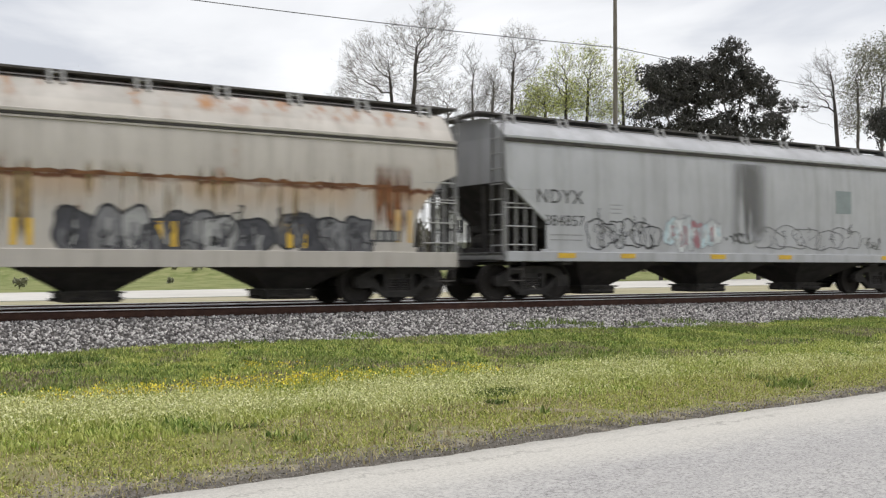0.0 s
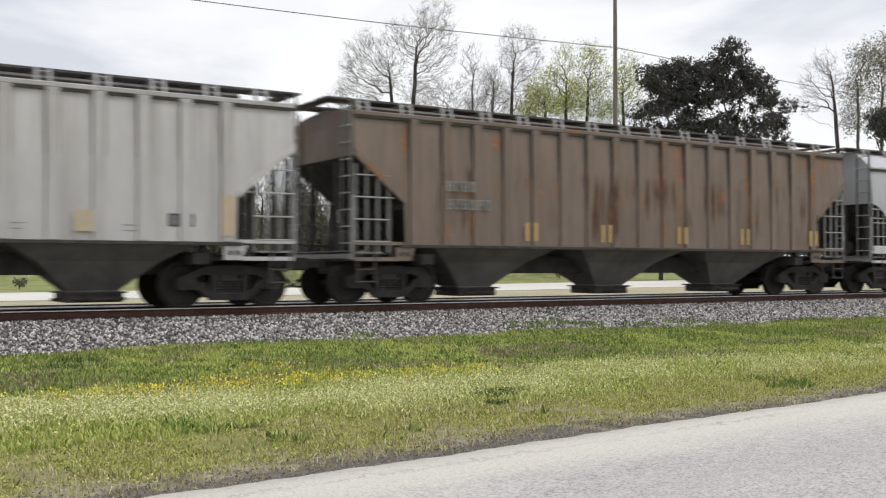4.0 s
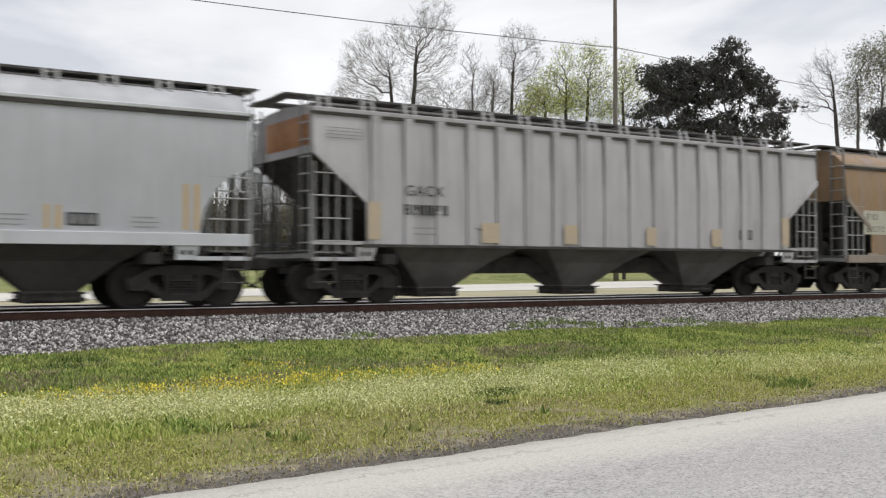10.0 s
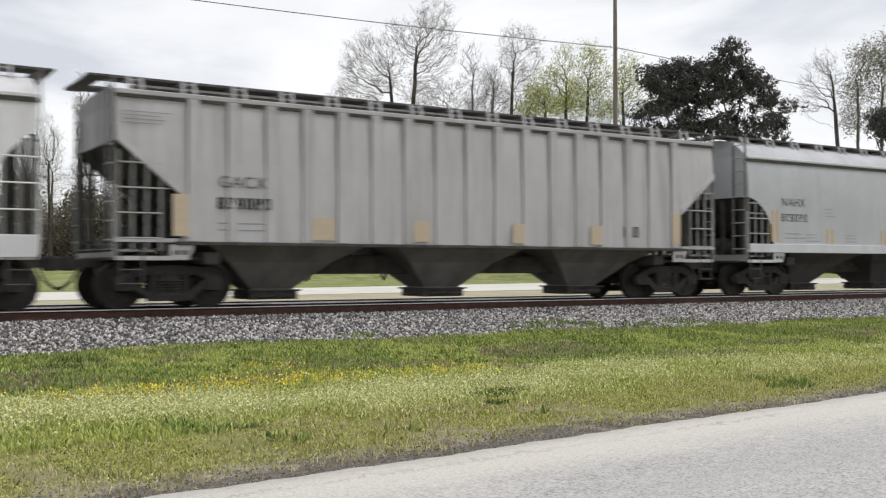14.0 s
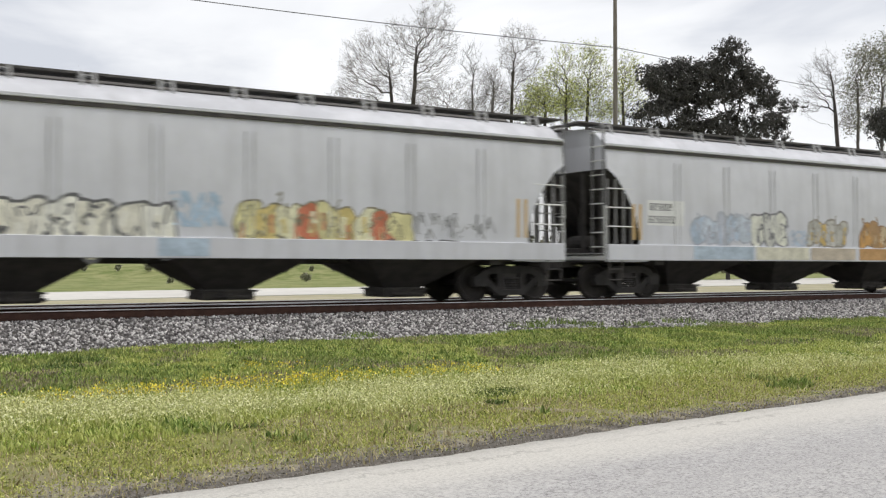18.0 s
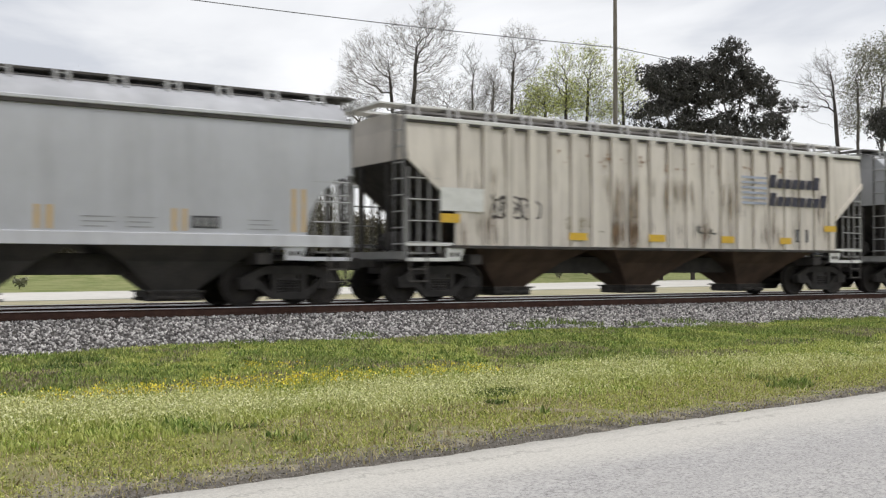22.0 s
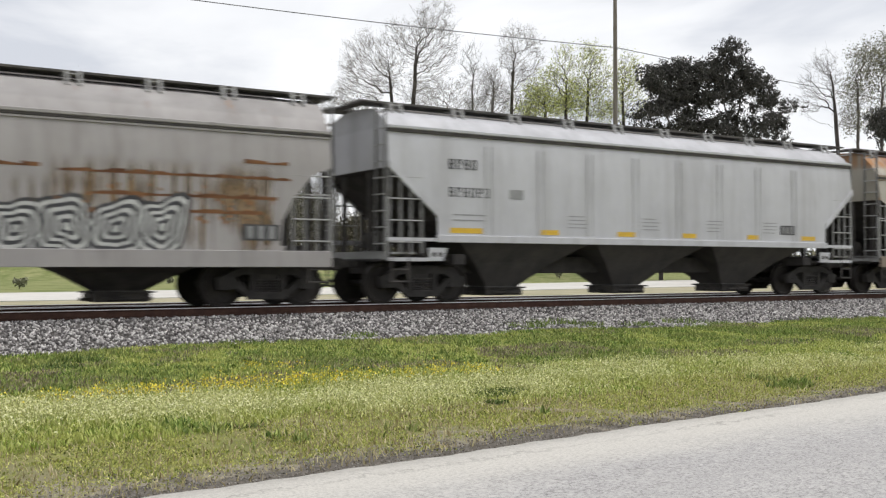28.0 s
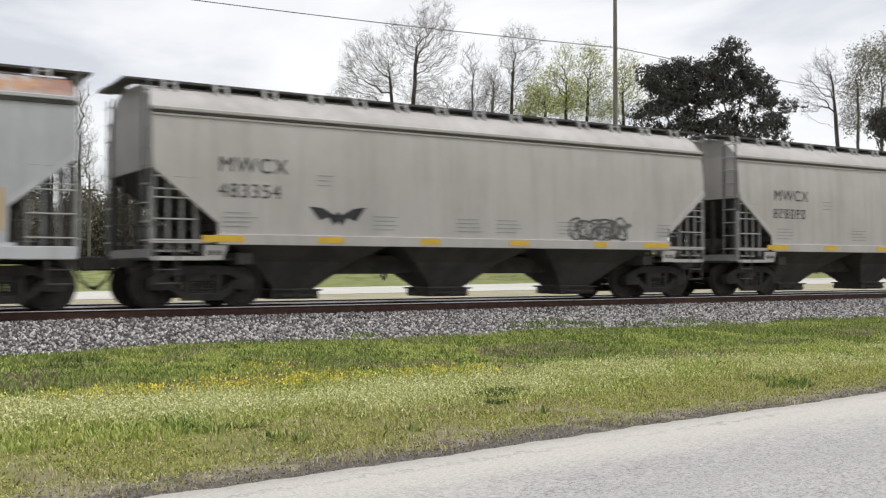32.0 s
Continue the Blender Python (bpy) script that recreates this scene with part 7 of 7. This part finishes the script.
    scribble(c, -1.5, -0.5, 1.42, 1.85, (0.40, 0.46, 0.54), 95, 14, 0.05, "pale blue tag")
    graffiti(c, -0.55, 1.1, 1.36, 2.25, [(0.40, 0.39, 0.35), (0.50, 0.36, 0.13), (0.46, 0.45, 0.42)], (0.26, 0.24, 0.21), 93, 4, "grey and gold letters")
    graffiti(c, 1.85, 4.4, 1.36, 2.2, [(0.46, 0.26, 0.09), (0.38, 0.24, 0.12), (0.50, 0.40, 0.26)], (0.28, 0.18, 0.10), 94, 5, "orange letters")
    for x0, x1, col in ((-5.2, -2.9, (0.38, 0.45, 0.52)), (-2.8, -0.6, (0.56, 0.54, 0.44)), (-0.5, 1.5, (0.46, 0.40, 0.32)), (1.7, 4.5, (0.44, 0.26, 0.11))):
        plate("sprayed_sill", c, x0, x1, 1.02, 1.36, spray(col), "", SIDE + 0.049)
    tape(c, [(-7.3, -7.0), (6.6, 6.9)], 1.5, 2.4, FADED_TAPE, True)
    weld_seams(c, e, 7, 1.42, 3.5, pale_seam)

    c, e = add(284.12, 301.32, "ribbed", dusk, "soot-streaked mauve-grey ribbed covered hopper with yellow markers", hop=DARK_HOPPER, ribs=21, trim=dusk, rib_shade=dusk_shade)
    tape(c, [(-4.36, -4.0), (-1.94, -1.6), (0.63, 0.97), (3.14, 3.42)], 1.45, 1.92, YELLOW_TAPE, True)
    tape(c, [(-7.21, -6.86), (5.94, 6.26)], 1.48, 2.38, YELLOW_TAPE, True)
    writing(c, "", 5, -6.6, 2.08, 0.22, PALE_STENCIL)
    plate("data_box", c, 3.35, 4.6, 1.60, 1.98, WHITE_PATCH, "", SIDE + 0.05)
    for x in (3.5, 4.1):
        plate("data_label", c, x, x + 0.40, 1.65, 1.93, STENCIL, "", SIDE + 0.054)
    rust_runs(c, -7.2, 7.2, 1.35, 3.1, 99, 120, (0.74, 0.72, 0.72))
    plate("rust_patch", c, 4.62, 5.0, 1.31, 3.12, car_paint("red_rust_patch", (0.36, 0.20, 0.14), rust=0.5), "rust-red panel", SIDE + 0.04)
    rust_runs(c, -7.2, 7.2, 1.4, 3.0, 96, 60, (0.25, 0.20, 0.19))

    leased(301.32, 317.18, silver, "silver-grey covered hopper with white sill and faded lettering", 110)

    c, e = add(317.18, 334.26, "ribbed", ivory, "ivory ribbed covered hopper with a dark two-line emblem", hop=BROWN_HOPPER, ribs=21, trim=WHITE_PATCH, walk_mat=WHITE_PATCH, rib_shade=ivory_shade)
    plate("white_patch", c, -7.05, -5.9, 2.06, 2.58, WHITE_PATCH, "", SIDE + 0.05)
    plate("reflector", c, -7.05, -6.55, 1.80, 2.0, YELLOW_TAPE, "", SIDE + 0.05)
    graffiti(c, -5.8, -4.3, 1.95, 2.42, [smoke], (0.07, 0.06, 0.06), 121, 6, "black outline tag", False, 0.05)
    scribble(c, -3.5, -2.5, 1.68, 2.0, (0.36, 0.32, 0.25), 122, 16, 0.035, "faint tag")
    scribble(c, 0.95, 1.45, 1.70, 1.92, (0.10, 0.10, 0.10), 123, 8, 0.04, "small black tag")
    tape(c, [(-3.4, -2.85), (-0.82, -0.25), (1.8, 2.28), (4.14, 4.61)], 1.46, 1.64, YELLOW_TAPE)
    tape(c, [(6.26, 6.79)], 1.84, 2.01, YELLOW_TAPE)
    data_box(c, 4.85, 5.4, 1.52, 1.88)
    navy = two_tone("navy_emblem_paint", (0.04, 0.04, 0.06), (0.07, 0.07, 0.09), 3.0, 20.0, 0.6, relief=0)
    for n, z in ((7, 3.02), (8, 2.52)):
        for i in range(n):
            u, h = 3.7 + i * 0.31, 0.36 if i in (0, n - 1) else 0.26
            bm = bmesh.new()
            prism(bm, [(u, z), (u + 0.23, z), (u + 0.29, z + h), (u + 0.06, z + h)], "y", -SIDE - 0.060, -SIDE - 0.048)
            part("emblem_block", bm, navy, c)
    stripe = spray((0.34, 0.37, 0.46))
    for i in range(6):
        plate("emblem_stripe", c, 2.6, 3.6, 2.54 + i * 0.14, 2.60 + i * 0.14, stripe, "", SIDE + 0.05)
    rust_runs(c, -7.2, 7.2, 1.4, 3.0, 97, 60, (0.46, 0.37, 0.28))
    rust_runs(c, -7.0, 6.0, 1.25, 1.7, 95, 60, (0.30, 0.19, 0.11))
    rust_scabs(c, -4.0, 5.0, 3.30, 3.6, 98, 60, 0.09, (0.30, 0.20, 0.14))

    leased(334.26, 350.54, silver, "silver-grey covered hopper with white sill and faded lettering", 130)

    def putty_car(q0, q1, label, seed, number="", paint=putty):
        c, e = add(q0, q1, "smooth", paint, label, hop=DARK_HOPPER, trim=paint)
        lettering(c, "MWCX", -6.42, 2.68, 0.30, STENCIL)
        writing(c, number, 6, -6.42, 2.18, 0.28, STENCIL)
        for a, b in ((-6.75, -5.9), (-4.3, -3.72), (-1.85, -1.35), (0.55, 1.1), (3.1, 3.5), (5.1, 5.95)):
            plate("reflector", c, a, b, 1.30, 1.43, YELLOW_TAPE, "", SIDE + 0.049)
        for i, x in enumerate((-6.3, -3.0, -0.9, 0.2, 2.0, 5.2)):
            line_bars(c, x, 1.6, 0.75, 4, PALE_STENCIL, 0.09, 0.03, seed + i)
        line_bars(c, -4.3, 2.48, 0.42, 3, PALE_STENCIL, 0.10, 0.03, seed)
        return c, e

    putty_car(350.54, 366.52, "putty-coloured covered hopper with black lettering and yellow markers", 140, "483461", dull_putty)

    def white_car(q0, q1, label, seed):
        c, e = add(q0, q1, "panelled", milk, label, hop=DARK_HOPPER, trim=milk)
        writing(c, "", 4, -7.1, 3.0, 0.24, STENCIL)
        writing(c, "", 6, -7.1, 2.38, 0.23, STENCIL)
        line_bars(c, -7.0, 1.85, 0.9, 2, PALE_STENCIL, 0.12, 0.04, seed)
        plate("small_plate", c, -5.44, -5.05, 2.38, 2.60, PALE_STENCIL)
        tape(c, [(-7.07, -6.2), (-4.53, -4.0), (-2.14, -1.55), (0.1, 0.6), (2.56, 3.0), (4.8, 5.4)], 1.57, 1.69, YELLOW_TAPE)
        for i, x in enumerate((-3.7, -1.3, 1.0, 3.2)):
            line_bars(c, x, 1.75, 0.6, 4, PALE_STENCIL, 0.09, 0.03, seed + i)
        data_box(c, 3.9, 4.5, 1.72, 1.98)
        weld_seams(c, e, 8, 1.55, 3.55, pale_seam, 2.6)
        return c, e

    c, e = white_car(366.52, 383.24, "white welded covered hopper with a red spray tag", 150)
    graffiti(c, -3.3, -0.3, 1.65, 2.4, [smoke], (0.48, 0.20, 0.20), 151, 3, "red spray tag", False, 0.06)
    scribble(c, -1.3, -0.3, 1.65, 2.15, (0.50, 0.18, 0.18), 152, 12, 0.08, "red spray tag")

    c, e = add(383.24, 400.72, "deep", slate, "grey covered hopper with rust seams and full-height graffiti", hop=SHADOW_STEEL)
    plate("white_patch", c, -6.3, -4.55, 1.67, 2.42, WHITE_PATCH, "", SIDE, 0.002)
    writing(c, "", 6, -6.2, 1.75, 0.24, STENCIL)
    writing(c, "", 4, -6.2, 2.1, 0.24, STENCIL)
    graffiti(c, -5.8, 0.35, 0.86, 2.0, [(0.40, 0.43, 0.12), (0.36, 0.42, 0.13), (0.28, 0.38, 0.36)], (0.34, 0.37, 0.13), 161, 9, "lime green spray background", True, 0.03)
    graffiti(c, -4.5, -0.15, 0.95, 2.0, [(0.10, 0.09, 0.15), (0.50, 0.38, 0.09), (0.15, 0.14, 0.22), (0.07, 0.07, 0.11)], (0.07, 0.06, 0.10), 162, 8, "purple and yellow wild letters", True, 0.04)
    contour_letters(c, 0.6, 4.9, 0.90, 2.12, (0.05, 0.05, 0.055), (0.46, 0.46, 0.45), 163, 5, 8, "black and silver striped letters")
    rust_runs(c, 2.5, 7.6, 1.0, 2.6, 165, 120, (0.40, 0.28, 0.17))
    rust_runs(c, -6.5, 7.6, 0.9, 2.2, 166, 90, (0.36, 0.29, 0.22))
    rust_scabs(c, 2.5, 7.5, 1.6, 2.4, 164, 60, 0.10, (0.22, 0.11, 0.05))
    for u0, u1, z in ((-4.9, -3.2, 2.38), (0.86, 2.05, 2.6), (2.6, 7.7, 2.55), (3.2, 7.4, 2.15), (4.8, 7.6, 1.85), (6.1, 6.8, 2.86)):
        rust_seam(c, u0, u1, z)
    data_box(c, 6.05, 6.85, 1.34, 1.66)

    white_car(400.72, 417.81, "white welded covered hopper with black lettering and yellow markers", 170)

    c, e = add(417.81, 434.57, "deep", scab, "cream covered hopper badly streaked with rust and dark blue graffiti", hop=SHADOW_STEEL, trim=rusted_sill)
    plate("white_patch", c, -6.9, -5.3, 1.62, 2.40, WHITE_PATCH, "", SIDE, 0.003)
    lettering(c, "FERX", -6.75, 2.08, 0.25, STENCIL)
    writing(c, "", 6, -6.75, 1.70, 0.25, STENCIL)
    plate("white_patch", c, -6.8, -5.9, 1.28, 1.56, WHITE_PATCH, "", SIDE, 0.003)
    graffiti(c, -5.7, -1.8, 0.86, 2.05, [(0.05, 0.07, 0.11), (0.09, 0.13, 0.20), (0.13, 0.13, 0.14), (0.16, 0.20, 0.25)], (0.06, 0.07, 0.08), 181, 10, "dark blue and black block letters", True, 0.03)
    tape(c, [(-3.6, -3.25)], 1.18, 1.65, YELLOW_TAPE, True)
    rust_scabs(c, -1.5, 6.4, 1.5, 2.5, 182, 120, 0.08, (0.16, 0.075, 0.035))
    rust_runs(c, -5.0, 6.8, 1.3, 3.0, 184, 52, (0.46, 0.24, 0.09))
    rust_runs(c, -4.0, 7.0, 1.0, 2.2, 187, 40, (0.22, 0.13, 0.08))
    rust_runs(c, 5.6, 7.2, 0.95, 3.05, 185, 44, (0.58, 0.32, 0.10))
    rust_runs(c, -4.75, -4.15, 2.0, 3.05, 186, 18, (0.24, 0.10, 0.06))
    scribble(c, -1.2, 6.0, 1.35, 1.9, (0.16, 0.13, 0.11), 183, 40, 0.03, "thin dark scratches and tags")
    data_box(c, 5.1, 5.9, 1.36, 1.64)

    c, e = add(434.57, 451.72, "broad", ash, "ash-grey covered hopper with a rust-stained roof edge", hop=SHADOW_STEEL, trim=milk)
    plate("white_patch", c, -6.95, -5.4, 1.76, 2.50, WHITE_PATCH, "", SIDE, 0.003)
    writing(c, "", 4, -6.85, 2.22, 0.19, STENCIL)
    writing(c, "", 5, -6.85, 1.84, 0.20, STENCIL)
    tape(c, [(-7.25, -7.0), (6.08, 6.4)], 1.44, 2.2, FADED_TAPE, True)
    tape(c, [(-4.09, -3.75), (-1.39, -1.07), (1.0, 1.34), (3.29, 3.65)], 1.33, 1.77, FADED_TAPE, True)
    for x0, x1, z0 in ((-0.6, 1.0, 2.75), (3.2, 4.6, 2.8)):
        plate("rust_stain", c, x0, x1, z0, z0 + 0.6, streak_film("bleeding_rust", (0.55, 0.34, 0.14), 0.22, 0.5, ((0.0, 0.4), (1.0, 0.5)), 0.4), "", SIDE + 0.002, 0.002)
    line_bars(c, -4.8, 2.02, 0.38, 3, PALE_STENCIL, 0.10, 0.03, 190)
    line_bars(c, -0.87, 1.5, 0.9, 3, STENCIL, 0.10, 0.03, 191)
    line_bars(c, -6.8, 1.35, 1.0, 2, PALE_STENCIL, 0.12, 0.04, 192)
    data_box(c, 5.2, 5.8, 1.42, 1.68)

    c, e = putty_car(451.72, 467.68, "putty-coloured covered hopper with a winged black tag", 200, "483354")
    bm = bmesh.new()
    wing = [(-0.65, 0.18), (-0.35, 0.16), (-0.08, 0.02), (0.0, 0.10), (0.08, 0.02), (0.35, 0.16), (0.65, 0.20), (0.42, -0.10), (0.22, -0.03), (0.08, -0.20), (0.0, -0.10), (-0.08, -0.20), (-0.22, -0.03), (-0.42, -0.10)]
    paint_film(bm, [(u - 3.83, w + 1.87) for u, w in wing], SIDE + 0.006)
    part("graffiti_tag", bm, spray(ink), c, "black winged tag")
    graffiti(c, 2.4, 4.1, 1.48, 2.0, [smoke], (0.08, 0.08, 0.08), 201, 6, "black outline tag", False, 0.05)
    scribble(c, 2.5, 4.2, 1.5, 1.9, (0.08, 0.08, 0.08), 202, 22, 0.035, "black outline tag")

    putty_car(467.68, 483.71, "putty-coloured covered hopper with black lettering and yellow markers", 210)


build_train()


def gone(s):
    """How far the train has rolled after s seconds."""
    return SPEED * s + GAIN * s * s / 2


def motions():
    """The train rolls towards -X at one speed; its wheels turn with it."""
    for car, q in TRAIN:
        walk(car, [(s, pose(q - gone(s), 0, 0)) for s in range(0, 33, 4)])
    done = {}
    for w, s in WHEELSETS:
        if s not in done:
            walk(w, [(i / FPS, pose(s * 0.889, 0, WHEEL_R, 0, -math.degrees(gone(i / FPS) / WHEEL_R) % 360, 0)) for i in range(32 * FPS + 1)])
            done[s] = w.animation_data
        else:
            w.rotation_mode = "QUATERNION"
            keys = w.animation_data_create()
            keys.action = done[s].action
            keys.action_slot = done[s].action_slot


motions()
